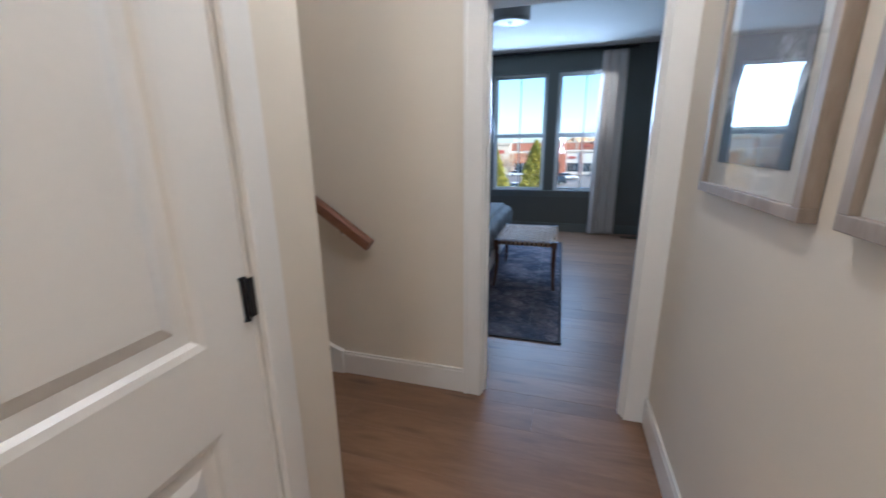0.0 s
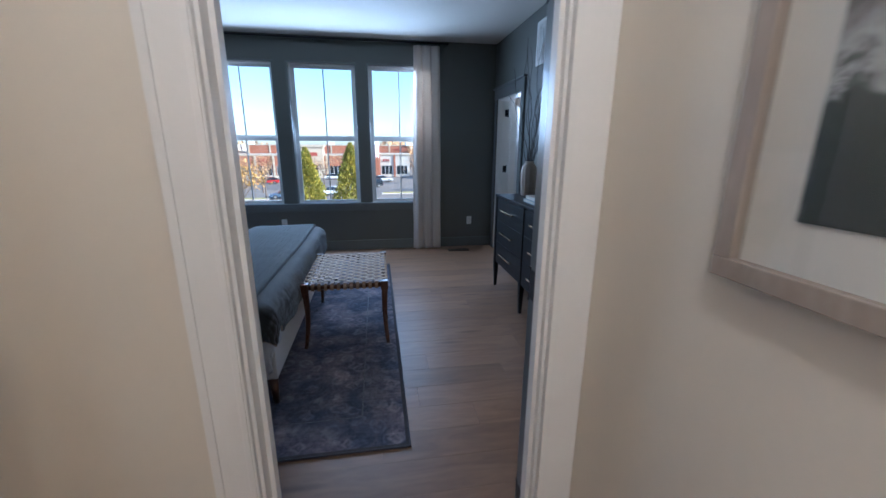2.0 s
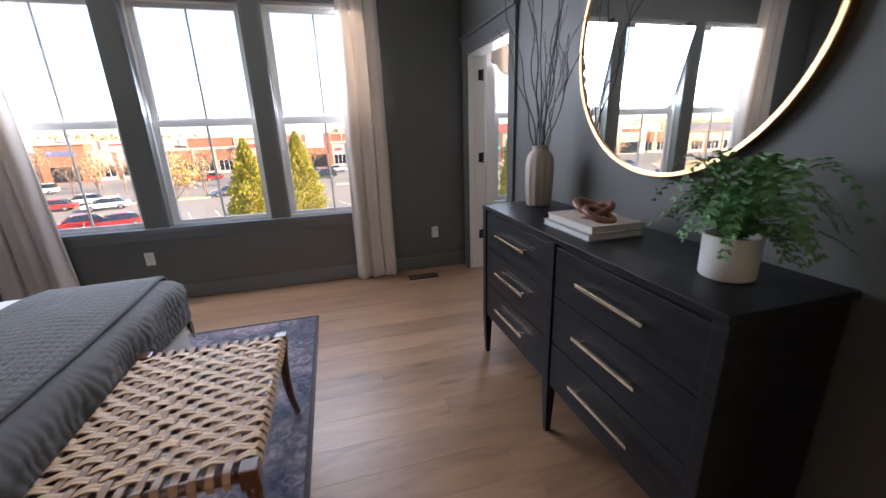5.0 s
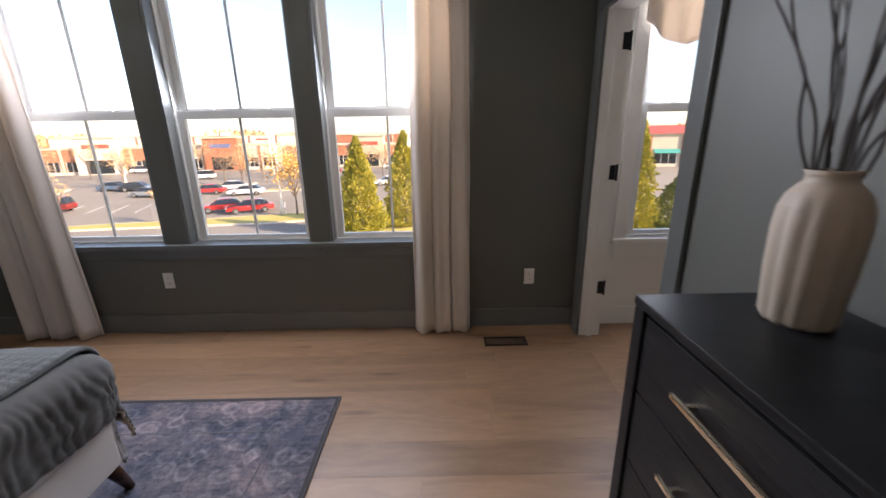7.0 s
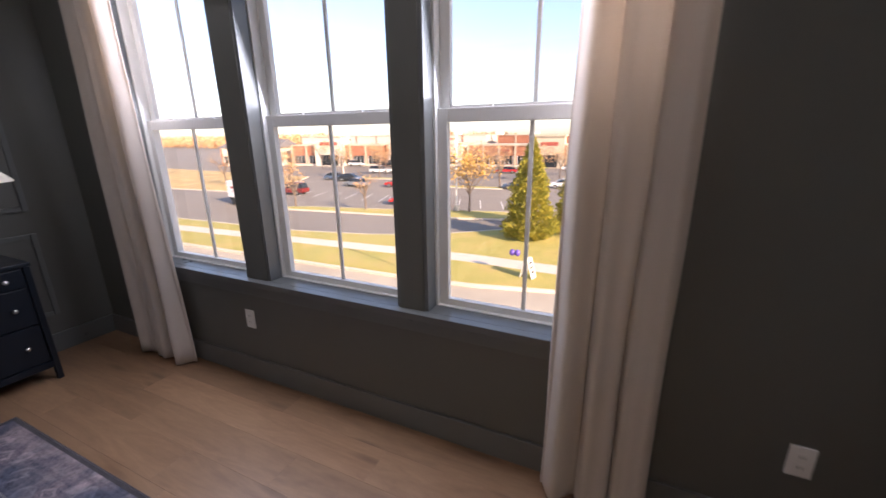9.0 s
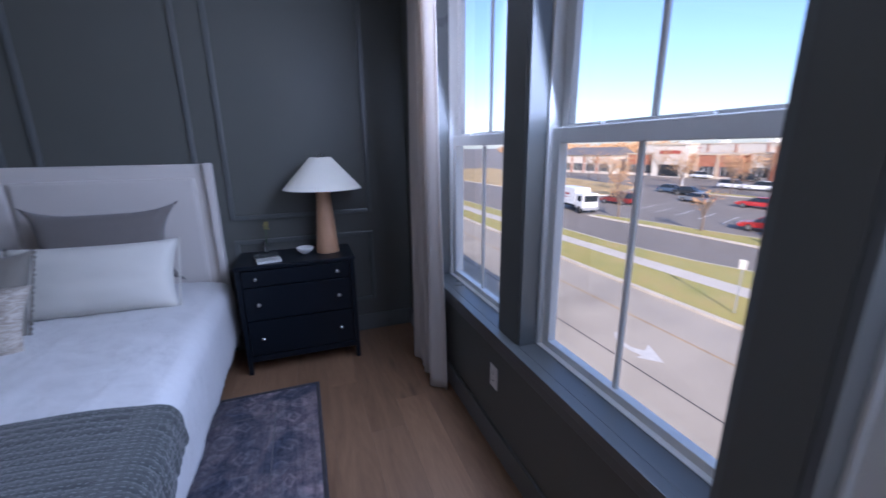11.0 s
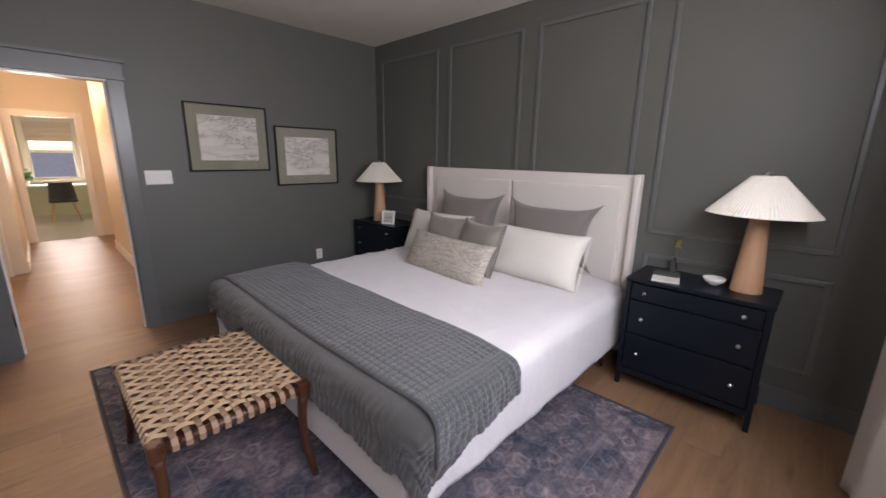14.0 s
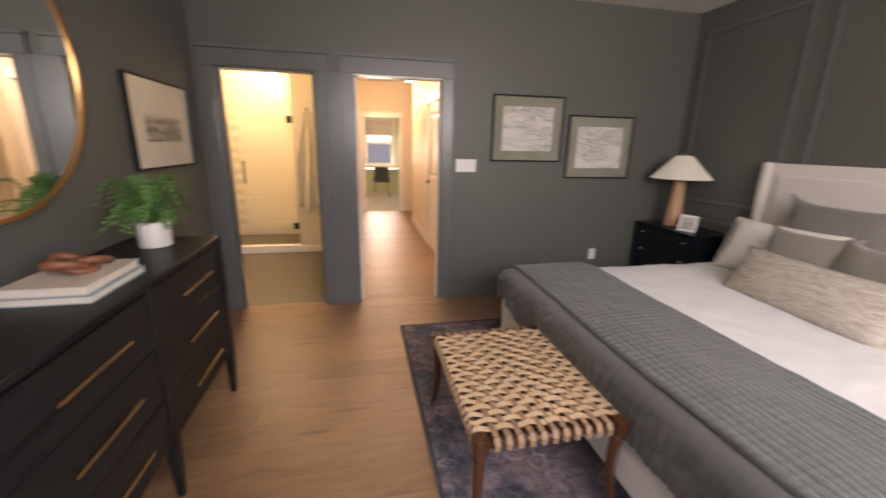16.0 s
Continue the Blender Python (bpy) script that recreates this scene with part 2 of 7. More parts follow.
def lathe(bm, profile, seg=32, centre=(0, 0, 0), squash=None):
    """Turns a profile of (radius, height) round the z axis."""
    rings = []
    for r, z in profile:
        ring = []
        for i in range(seg):
            a = 2 * math.pi * i / seg
            k = squash(a, z) if squash else 1
            ring.append(bm.verts.new((centre[0] + r * k * math.cos(a), centre[1] + r * k * math.sin(a), centre[2] + z)))
        rings.append(ring)
    for a, b in zip(rings, rings[1:]):
        for i in range(seg):
            bm.faces.new((a[i], a[(i + 1) % seg], b[(i + 1) % seg], b[i]))
    for ring, flip in ((rings[0], True), (rings[-1], False)):
        bm.faces.new(ring[::-1] if flip else ring)
    return bm


def tube(bm, pts, radii, seg=8):
    """A round tube along points."""
    rings = []
    pts = [Vector(p) for p in pts]
    for i, p in enumerate(pts):
        d = (pts[min(i + 1, len(pts) - 1)] - pts[max(i - 1, 0)]).normalized()
        side = d.cross(Vector((0, 0, 1)) if abs(d.z) < 0.9 else Vector((1, 0, 0))).normalized()
        up = side.cross(d)
        r = radii[i] if isinstance(radii, (list, tuple)) else radii
        rings.append([bm.verts.new(p + r * (math.cos(2 * math.pi * k / seg) * side + math.sin(2 * math.pi * k / seg) * up)) for k in range(seg)])
    for a, b in zip(rings, rings[1:]):
        for i in range(seg):
            bm.faces.new((a[i], a[(i + 1) % seg], b[(i + 1) % seg], b[i]))
    bm.faces.new(rings[0][::-1])
    bm.faces.new(rings[-1])
    return bm


def wall_boxes(u0, u1, z0, z1, openings):
    """Splits a wall (u along it) into blocks round openings (u0, u1, z0, z1)."""
    out, u = [], u0
    for a, b, c, d in sorted(openings):
        if a > u:
            out.append((u, a, z0, z1))
        if c > z0:
            out.append((a, b, z0, c))
        if d < z1:
            out.append((a, b, d, z1))
        u = b
    if u < u1:
        out.append((u, u1, z0, z1))
    return out


# ---- the house: walls, floors, ceilings ----
H = 2.75
HX, RX, WY = -1.52, 2.97, 4.50
DOOR_H = 2.04
HALL_DOOR, BATH_DOOR = (1.0, 1.768), (2.075, 2.82)
SIDE_DOOR = (3.42, 4.335)
WINDOWS = [(-0.785, 0.10), (0.25, 1.115), (1.238, 2.09), (3.30, 4.14)]
WZ = (0.66, 2.46)
HALL_R, HALL_L = 1.87, 0.74

doors_y = [(a, b, 0, DOOR_H) for a, b in (HALL_DOOR, BATH_DOOR)]
structure("wall_entry", "charcoal green painted bedroom wall with two door openings", "wall", WALL_DARK,
          [(a, b, -0.06, 0, c, d) for a, b, c, d in wall_boxes(HX, RX, 0, H, doors_y)])
structure("wall_hall_end", "warm white painted wall beside the bedroom door and the stairs", "wall", WALL_HALL,
          [(a, b, -0.12, -0.061, c, d) for a, b, c, d in wall_boxes(-3.2, 5.2, 0, 4.6, doors_y) if a < 2.9 or True])
structure("wall_head", "charcoal green panelled wall behind the bed", "wall", WALL_DARK, [(HX - 0.12, HX, -0.06, WY, 0, H)])
structure("wall_window", "charcoal green painted wall with three tall windows", "wall", WALL_DARK,
          [(a, b, WY, WY + 0.16, c, d) for a, b, c, d in wall_boxes(HX - 0.12, RX + 0.06, -0.3, H + 0.3, [(a, b, *WZ) for a, b in WINDOWS[:3]])])
structure("wall_window_side", "white painted wall with a window in the side room", "wall", TRIM_WHITE,
          [(a, b, WY, WY + 0.16, c, d) for a, b, c, d in wall_boxes(RX + 0.061, 5.2, -0.3, H + 0.3, [(*WINDOWS[3], *WZ)])])
structure("wall_right", "charcoal green painted bedroom wall behind the dresser", "wall", WALL_DARK,
          [(RX, RX + 0.06, a, b, c, d) for a, b, c, d in wall_boxes(-0.06, WY, 0, H, [(*SIDE_DOOR, 0, DOOR_H)])])
structure("wall_side_room", "white painted wall of the side room", "wall", TRIM_WHITE,
          [(RX + 0.061, RX + 0.12, a, b, c, d) for a, b, c, d in wall_boxes(-0.06, WY, 0, H, [(*SIDE_DOOR, 0, DOOR_H)])]
          + [(5.08, 5.2, -0.06, WY, 0, H)])
structure("ceiling", "white painted bedroom ceiling", "ceiling", CEILING, [(HX - 0.12, 5.2, -0.06, WY + 0.16, H, H + 0.12)])
structure("ceiling_hall", "white painted hall ceiling", "ceiling", CEILING, [(0.74, 5.2, -9.2, -0.121, H, H + 0.12)])
structure("ceiling_stair", "white ceiling over the stairs", "ceiling", CEILING, [(-3.2, 0.74, -1.4, -0.121, 4.6, 4.7)])
structure("subfloor", "dark subfloor under the oak planks", "floor", SUBFLOOR,
          [(HX - 0.12, 5.2, -0.5, WY + 0.16, -0.3, -0.012), (-3.2, 5.2, -9.2, -0.5, -0.3, -0.012)])
# hall walls
# The opening at y -5.15 to -4.75 is unseen, added to admit sun
structure("wall_hall_right", "warm white hall wall hung with framed pictures", "wall", WALL_HALL,
          [(HALL_R, HALL_R + 0.1, a, b, c, d) for a, b, c, d in wall_boxes(-2.95, -0.121, 0, H, [(-2.86, -2.1, 0, DOOR_H)])]
          + [(1.72, 1.82, a, b, c, d) for a, b, c, d in wall_boxes(-5.3, -2.95, 0, H, [(-5.15, -4.75, 0, 2.1)])]
          + [(1.72, HALL_R, -3.02, -2.951, 0, H)])
structure("wall_hall_left", "warm white hall wall with a panelled door", "wall", WALL_HALL,
          [(HALL_L - 0.12, HALL_L, a, b, c, d) for a, b, c, d in wall_boxes(-3.95, -1.16, 0, H, [(-2.183, -1.413, 0, DOOR_H)])]
          + [(-3.2, HALL_L - 0.121, -1.28, -1.16, 0, 4.6), (-3.3, -3.2, -1.28, -0.12, 0, 4.6), (HALL_L - 0.12, HALL_L, -1.16, -0.121, H, 4.6)]
          + [(-0.6, HALL_L - 0.121, -3.95, -3.85, 0, H), (-0.7, -0.6, -5.3, -3.85, 0, H)])
structure("wall_hall_far", "warm white wall with the opening to the study", "wall", WALL_HALL,
          [(a, b, -5.4, -5.3, c, d) for a, b, c, d in wall_boxes(-0.7, 1.82, 0, H, [(0.86, 1.6, 0, DOOR_H)])])
# study beyond the hall
GREEN_WALL = plain("pale_green_paint", (0.55, 0.58, 0.42), 0.6, vary=0.03)
structure("wall_study", "pale green study walls with a window", "wall", GREEN_WALL,
          [(a, b, -9.1, -9.0, c, d) for a, b, c, d in wall_boxes(-1.0, 3.4, 0, H, [(0.7, 1.5, 0.85, 2.2)])]
          + [(-1.1, -1.0, -9.1, -5.41, 0, H), (3.4, 3.5, -9.1, -5.41, 0, H)])
# bathroom
TILE = plain("white_glazed_tile", (0.72, 0.66, 0.52), 0.12, vary=0.04, relief=0.05)
BATH_WALL = plain("bath_paint_cream", (0.68, 0.62, 0.5), 0.5, vary=0.03)
# The small high opening in the outer wall is made up to let sun in
structure("wall_bath", "cream bathroom walls", "wall", BATH_WALL,
          [(1.971, 2.03, -3.1, -0.121, 0, H), (1.971, 4.3, -3.2, -3.1, 0, H)]
          + [(4.3, 4.4, a, b, c, d) for a, b, c, d in wall_boxes(-3.2, -0.121, 0, H, [(-2.9, -2.5, 1.5, 2.0)])])


# ---- windows, doors and trim ----
def window(name, x0, x1, label, wy):
    """A double-hung window: outer frame, two sashes with glass and one upright bar each."""
    w = tagged(new(name, mesh_from(box(bmesh.new(), x0, x1, wy + 0.03, wy + 0.12, WZ[0] - 0.03, WZ[0] + 0.012), "sill_base", VINYL)), label, "window", "windows", "structure")
    z0, z1, zm = WZ[0] + 0.012, WZ[1], 1.53
    f = 0.03
    boxes("window_frame", VINYL, w, [(x0, x0 + f, wy + 0.03, wy + 0.12, z0, z1), (x1 - f, x1, wy + 0.03, wy + 0.12, z0, z1),
                                     (x0 + f, x1 - f, wy + 0.03, wy + 0.12, z1 - f, z1)], bevel=0.003)
    for nm, a, b, y, rb, rt in (("lower_sash", z0, zm + 0.02, wy + 0.05, 0.03, 0.055), ("upper_sash", zm - 0.018, z1 - f, wy + 0.083, 0.05, 0.036)):
        s = 0.045
        xa, xb = x0 + f, x1 - f
        sash = boxes(nm, VINYL, w, [(xa, xa + s, y, y + 0.03, a, b), (xb - s, xb, y, y + 0.03, a, b),
                                    (xa + s, xb - s, y, y + 0.03, a, a + rb), (xa + s, xb - s, y, y + 0.03, b - rt, b)], bevel=0.003)
        boxes("glazing_bar", VINYL, sash, [((x0 + x1) / 2 - 0.008, (x0 + x1) / 2 + 0.008, y + 0.012, y + 0.024, a + rb - 0.002, b - rt + 0.002)])
        pane = boxes("pane", PANE, sash, [(xa + s - 0.003, xb - s + 0.003, y + 0.0265, y + 0.0295, a + rb - 0.003, b - rt + 0.003)], "clear glass pane")
        pane.visible_shadow = False
    boxes("sash_lock", VINYL, w, [((x0 + x1) / 2 + dx - 0.022, (x0 + x1) / 2 + dx + 0.022, wy + 0.055, wy + 0.075, zm + 0.0205, zm + 0.03) for dx in (-0.18, 0.18)], bevel=0.003)
    return w


for i, (a, b) in enumerate(WINDOWS):
    window("window_%d" % (i + 1), a, b, "white vinyl double-hung window with one upright bar" if i < 3 else "white vinyl double-hung window in the side room", WY + 0.055 if i < 3 else WY)
structure("window_sill", "charcoal painted sill under the three windows", "window sill", TRIM_DARK, [(-0.87, 2.16, WY - 0.045, WY - 0.0005, 0.635, 0.668)] + [(a, b, WY, WY + 0.104, 0.64, 0.668) for a, b in WINDOWS[:3]], 0.0025)
structure("window_apron", "charcoal painted board under the window sill", "trim", TRIM_DARK, [(-0.85, 2.14, WY - 0.018, WY - 0.001, 0.565, 0.634)], 0.003)
structure("window_stop", "charcoal painted stops at the sides of the windows", "trim", TRIM_DARK,
          [(x, x + 0.02, WY + 0.004, WY + 0.0845, 0.6685, WZ[1]) for a, b in WINDOWS[:3] for x in (a, b - 0.02)] + [(a + 0.02, b - 0.02, WY + 0.004, WY + 0.0845, WZ[1] - 0.02, WZ[1]) for a, b in WINDOWS[:3]], 0.002)
structure("window_sill_side", "white sill under the side room window", "window sill", TRIM_WHITE, [(3.2, 4.24, WY - 0.04, WY + 0.03, 0.62, 0.66), (3.22, 4.22, WY - 0.02, WY - 0.001, 0.52, 0.62)], 0.004)
structure("window_casing_side", "white casing round the side room window", "trim", TRIM_WHITE, [(3.21, 3.3, WY - 0.02, WY - 0.001, 0.661, 2.5), (4.14, 4.23, WY - 0.02, WY - 0.001, 0.661, 2.5), (3.21, 4.23, WY - 0.02, WY - 0.001, 2.501, 2.6)], 0.003)


def casing_y(name, x0, x1, y, side, material, label, head=True):
    """Door casing on a wall that runs along x. side: +1 stands out towards +y."""
    ya, yb = sorted((y + 0.001 * side, y + 0.021 * side))
    spec = [(x0 - 0.095, x0 + 0.004, ya, yb, 0, DOOR_H), (x1 - 0.004, x1 + 0.095, ya, yb, 0, DOOR_H)]
    yh = sorted((y + 0.001 * side, y + 0.026 * side))
    yc = sorted((y + 0.001 * side, y + 0.042 * side))
    spec += [(x0 - 0.1, x1 + 0.1, *yh, DOOR_H + 0.001, DOOR_H + 0.125), (x0 - 0.115, x1 + 0.115, *yc, DOOR_H + 0.126, DOOR_H + 0.15),
             (x0 - 0.11, x1 + 0.11, *sorted((y + 0.001 * side, y + 0.034 * side)), DOOR_H + 0.0, DOOR_H + 0.018)]
    return structure(name, label, "trim", material, spec, 0.002)


casing_y("door_casing_hall", *HALL_DOOR, 0, 1, TRIM_DARK, "charcoal painted casing with a flat head round the hall door opening")
casing_y("door_casing_bath", *BATH_DOOR, 0, 1, TRIM_DARK, "charcoal painted casing with a flat head round the bathroom opening")
structure("door_post_panel", "charcoal painted recessed panel between the two door openings", "trim", TRIM_DARK,
          [(1.864, 1.979, 0.001, 0.012, 0.0, DOOR_H)])
structure("door_casing_hall_side", "white casing round the bedroom door on the hall side", "trim", TRIM_WHITE,
          [(0.905, 1.004, -0.141, -0.121, 0, DOOR_H + 0.1), (1.764, HALL_R - 0.001, -0.141, -0.121, 0, DOOR_H + 0.1), (1.004, 1.764, -0.141, -0.121, DOOR_H - 0.004, DOOR_H + 0.1),
           (0.905, 0.925, -0.147, -0.1411, 0, DOOR_H + 0.1), (0.985, 1.0, -0.145, -0.1411, 0, DOOR_H)], 0.002)
a, b = HALL_DOOR
structure("door_jamb_hall", "white jamb lining of the bedroom door with a door stop", "door jamb", TRIM_WHITE,
          [(a, a + 0.012, -0.12, -0.041, 0, DOOR_H - 0.012), (b - 0.012, b, -0.12, -0.066, 0, DOOR_H - 0.012), (a, b, -0.12, -0.001, DOOR_H - 0.0119, DOOR_H),
           (a + 0.0121, a + 0.024, -0.075, -0.04, 0, DOOR_H - 0.012), (b - 0.024, b - 0.0121, -0.1, -0.066, 0, DOOR_H - 0.012)])
structure("door_jamb_rebate", "charcoal painted rebate of the bedroom door jamb with the hinges", "door jamb", TRIM_DARK,
          [(b - 0.012, b, -0.0659, -0.001, 0, DOOR_H - 0.012), (a, a + 0.012, -0.0409, -0.001, 0, DOOR_H - 0.012)])
a, b = BATH_DOOR
structure("door_jamb_bath", "charcoal painted jamb lining of the bathroom opening", "door jamb", TRIM_DARK,
          [(a, a + 0.012, -0.12, -0.001, 0, DOOR_H - 0.012), (b - 0.012, b, -0.12, -0.001, 0, DOOR_H - 0.012), (a, b, -0.12, -0.001, DOOR_H - 0.0119, DOOR_H),
           (a + 0.0121, a + 0.024, -0.075, -0.04, 0, DOOR_H - 0.012), (b - 0.024, b - 0.0121, -0.075, -0.04, 0, DOOR_H - 0.012)])
# side room door opening
ya, yb = SIDE_DOOR
structure("door_casing_side", "charcoal painted casing with a flat head round the side door opening", "trim", TRIM_DARK,
          [(RX - 0.021, RX - 0.001, ya - 0.095, ya + 0.004, 0, DOOR_H), (RX - 0.021, RX - 0.001, yb - 0.004, yb + 0.095, 0, DOOR_H),
           (RX - 0.026, RX - 0.001, ya - 0.1, yb + 0.1, DOOR_H + 0.001, DOOR_H + 0.125), (RX - 0.042, RX - 0.001, ya - 0.115, yb + 0.115, DOOR_H + 0.126, DOOR_H + 0.15)], 0.002)
structure("door_jamb_side", "white jamb lining of the side door opening", "door jamb", TRIM_WHITE,
          [(RX, RX + 0.14, ya, ya + 0.012, 0, DOOR_H), (RX, RX + 0.14, yb - 0.012, yb, 0, DOOR_H), (RX, RX + 0.14, ya + 0.0121, yb - 0.0121, DOOR_H - 0.012, DOOR_H),
           (RX + 0.05, RX + 0.085, yb - 0.026, yb - 0.0121, 0, DOOR_H - 0.012)])
structure("door_casing_side_inner", "white casing of the side room opening", "trim", TRIM_WHITE, [(RX + 0.121, RX + 0.14, yb, yb + 0.09, 0, DOOR_H + 0.09), (RX + 0.121, RX + 0.14, ya - 0.09, ya, 0, DOOR_H + 0.09)])


def hinge_at(parent, x, y, z, rz=0):
    bm = bmesh.new()
    box(bm, -0.014, 0.024, -0.0022, 0, -0.045, 0.045, 0.0009)
    lathe(bm, [(0.0065, -0.05), (0.0065, 0.05)], 10, (0.03, -0.006, 0))
    for dz in (-0.05, 0.046):
        lathe(bm, [(0.009, dz), (0.009, dz + 0.004)], 10, (0.03, -0.006, 0))
    bm.transform(parent.matrix_world.inverted() @ pose(x, y, z, 0, 0, rz))
    return part("hinge", bm, BLACK_METAL, parent, "black door hinge")


bpy.context.view_layer.update()
JAMBS = {o.name: o for o in scene.objects if o.name.startswith("door_jamb")}
for z in (0.36, 1.13, 1.87):
    hinge_at(JAMBS["door_jamb_side"], RX + 0.11, yb - 0.0125, z, 0)
for z in (0.3, 1.05, 1.82):
    hinge_at(JAMBS["door_jamb_hall"], HALL_DOOR[1] - 0.0125, -0.03, z, 90)


def panelled_door(name, label, x, y, rz, w=0.76, h=2.02, hinge_sign=1, handle_side=1):
    """A two-panel door, its leaf along local x from 0 to w, faces at local y = 0 and -0.035."""
    e = thing(name, label, "door", (x, y, 0.01), rz)
    bm = bmesh.new()
    st, ra = 0.12, 0.2
    zs = [(0.0, ra), (0.825, 1.02), (h - 0.12, h)]
    box(bm, 0, st, -0.035, 0, 0, h)
    box(bm, w - st, w, -0.035, 0, 0, h)
    for a, b in zs:
        box(bm, st, w - st, -0.035, 0, a, b)
    part("door_frame", bm, TRIM_WHITE, e)
    for (a, b) in ((zs[0][1], zs[1][0]), (zs[1][1], zs[2][0])):
        bm = bmesh.new()
        # sloped moulding down to a raised field
        x0, x1 = st, w - st
        loops = []
        for inset, d in ((0, 0), (0.014, -0.004), (0.022, -0.014), (0.05, -0.014), (0.075, -0.005)):
            loops.append([bm.verts.new(v) for v in ((x0 + inset, d, a + inset), (x1 - inset, d, a + inset), (x1 - inset, d, b - inset), (x0 + inset, d, b - inset))])
        for p, q in zip(loops, loops[1:]):
            for i in range(4):
                bm.faces.new((p[i], p[(i + 1) % 4], q[(i + 1) % 4], q[i]))
        bm.faces.new(loops[-1])
        box(bm, x0, x1, -0.03, -0.018, a, b)
        part("door_panel", bm, TRIM_WHITE, e)
    hb = bmesh.new()
    hx = w - 0.065 if handle_side > 0 else 0.065
    bmesh.ops.create_cone(hb, cap_ends=True, segments=24, radius1=0.032, radius2=0.032, depth=0.008, matrix=Matrix.Translation((hx, 0.005, 0.95)) @ Matrix.Rotation(radians(90), 4, "X"))
    tube(hb, [(hx, 0.004, 0.95), (hx, 0.045, 0.95), (hx - 0.02 * handle_side, 0.055, 0.95), (hx - 0.12 * handle_side, 0.055, 0.95)], 0.009)
    part("handle", hb, BLACK_METAL, e, "black lever handle")
    return e


# hall doors: the near one in the left wall, one in the right wall
hall_doors = [panelled_door("door_hall_left", "white two-panel door in the hall, closed", HALL_L - 0.006, -1.428, -90, w=0.74),
              panelled_door("door_hall_right", "white closed door in the hall with black hinges", HALL_R + 0.012, -2.845, 90, w=0.73)]
bpy.context.view_layer.update()
structure("door_casing_hall_left", "white casing round the closed hall door", "trim", TRIM_WHITE,
          [(HALL_L + 0.001, HALL_L + 0.02, -1.418, -1.345, 0, DOOR_H + 0.1), (HALL_L + 0.001, HALL_L + 0.02, -2.27, -2.178, 0, DOOR_H + 0.1), (HALL_L + 0.001, HALL_L + 0.02, -2.178, -1.418, DOOR_H, DOOR_H + 0.1),
           (HALL_L - 0.12, HALL_L, -1.427, -1.413, 0, DOOR_H), (HALL_L - 0.12, HALL_L, -2.183, -2.17, 0, DOOR_H)], 0.003)
structure("door_casing_hall_right", "white casing round the hall door", "trim", TRIM_WHITE,
          [(HALL_R - 0.02, HALL_R - 0.001, -2.1, -2.01, 0, DOOR_H + 0.1), (HALL_R - 0.02, HALL_R - 0.001, -2.95, -2.86, 0, DOOR_H + 0.1), (HALL_R - 0.02, HALL_R - 0.001, -2.86, -2.1, DOOR_H, DOOR_H + 0.1)], 0.003)
for z in (0.3, 1.09, 1.8):
    hinge_at(hall_doors[0], HALL_L + 0.002, -1.413, z, -90)
    hinge_at(hall_doors[1], HALL_R - 0.002, -2.103, z, 90)
structure("door_casing_study", "white casing round the study opening", "trim", TRIM_WHITE,
          [(0.76, 0.86, -5.3, -5.279, 0, DOOR_H + 0.1), (1.6, 1.7, -5.3, -5.279, 0, DOOR_H + 0.1), (0.86, 1.6, -5.3, -5.279, DOOR_H, DOOR_H + 0.1)], 0.003)

# baseboards
BH = 0.135
structure("baseboard_bedroom", "charcoal painted baseboard round the bedroom", "baseboard", TRIM_DARK,
          [(HX, 0.9, 0.001, 0.016, 0, BH), (HX + 0.001, HX + 0.016, 0.017, WY - 0.017, 0, BH), (HX, RX - 0.001, WY - 0.016, WY - 0.001, 0, BH),
           (RX - 0.016, RX - 0.001, 0.017, ya - 0.1, 0, BH), (2.92, RX - 0.017, 0.001, 0.016, 0, BH)], 0.003)
structure("baseboard_hall", "white baseboard along the hall walls", "baseboard", TRIM_WHITE,
          [(HALL_R - 0.016, HALL_R - 0.001, -2.0, -0.142, 0, BH), (0.12, 0.903, -0.137, -0.121, 0, BH), (HALL_L + 0.001, HALL_L + 0.016, -1.343, -1.17, 0, BH),
           (HALL_L + 0.001, HALL_L + 0.016, -3.94, -2.275, 0, BH), (1.705, 1.7199, -4.74, -3.03, 0, BH), (RX + 0.121, 5.07, WY - 0.016, WY - 0.001, 0, BH),
           (HALL_R - 0.013, HALL_R - 0.001, -2.0, -0.142, BH, BH + 0.02), (0.12, 0.903, -0.133, -0.121, BH, BH + 0.016)], 0.003)

# mouldings on the head wall
def frame_moulding(y0, y1, z0, z1):
    w, d = 0.03, 0.018
    return [(HX + 0.001, HX + d, y0, y0 + w, z0, z1), (HX + 0.001, HX + d, y1 - w, y1, z0, z1), (HX + 0.001, HX + d, y0 + w, y1 - w, z0, z0 + w), (HX + 0.001, HX + d, y0 + w, y1 - w, z1 - w, z1)]


mouldings = thing("wall_panel_mouldings", "charcoal painted frame mouldings on the wall behind the bed", "wall moulding")
mouldings["kind"] = "structure"
PANELS = [(0.13, 1.065), (1.215, 2.07), (2.215, 3.055), (3.205, 4.2)]
for i, (a, b) in enumerate(PANELS):
    for z0, z1 in ((1.0, 2.56), (0.27, 0.85)):
        boxes("moulding_frame", TRIM_DARK, mouldings, frame_moulding(a, b, z0, z1), bevel=0.005)

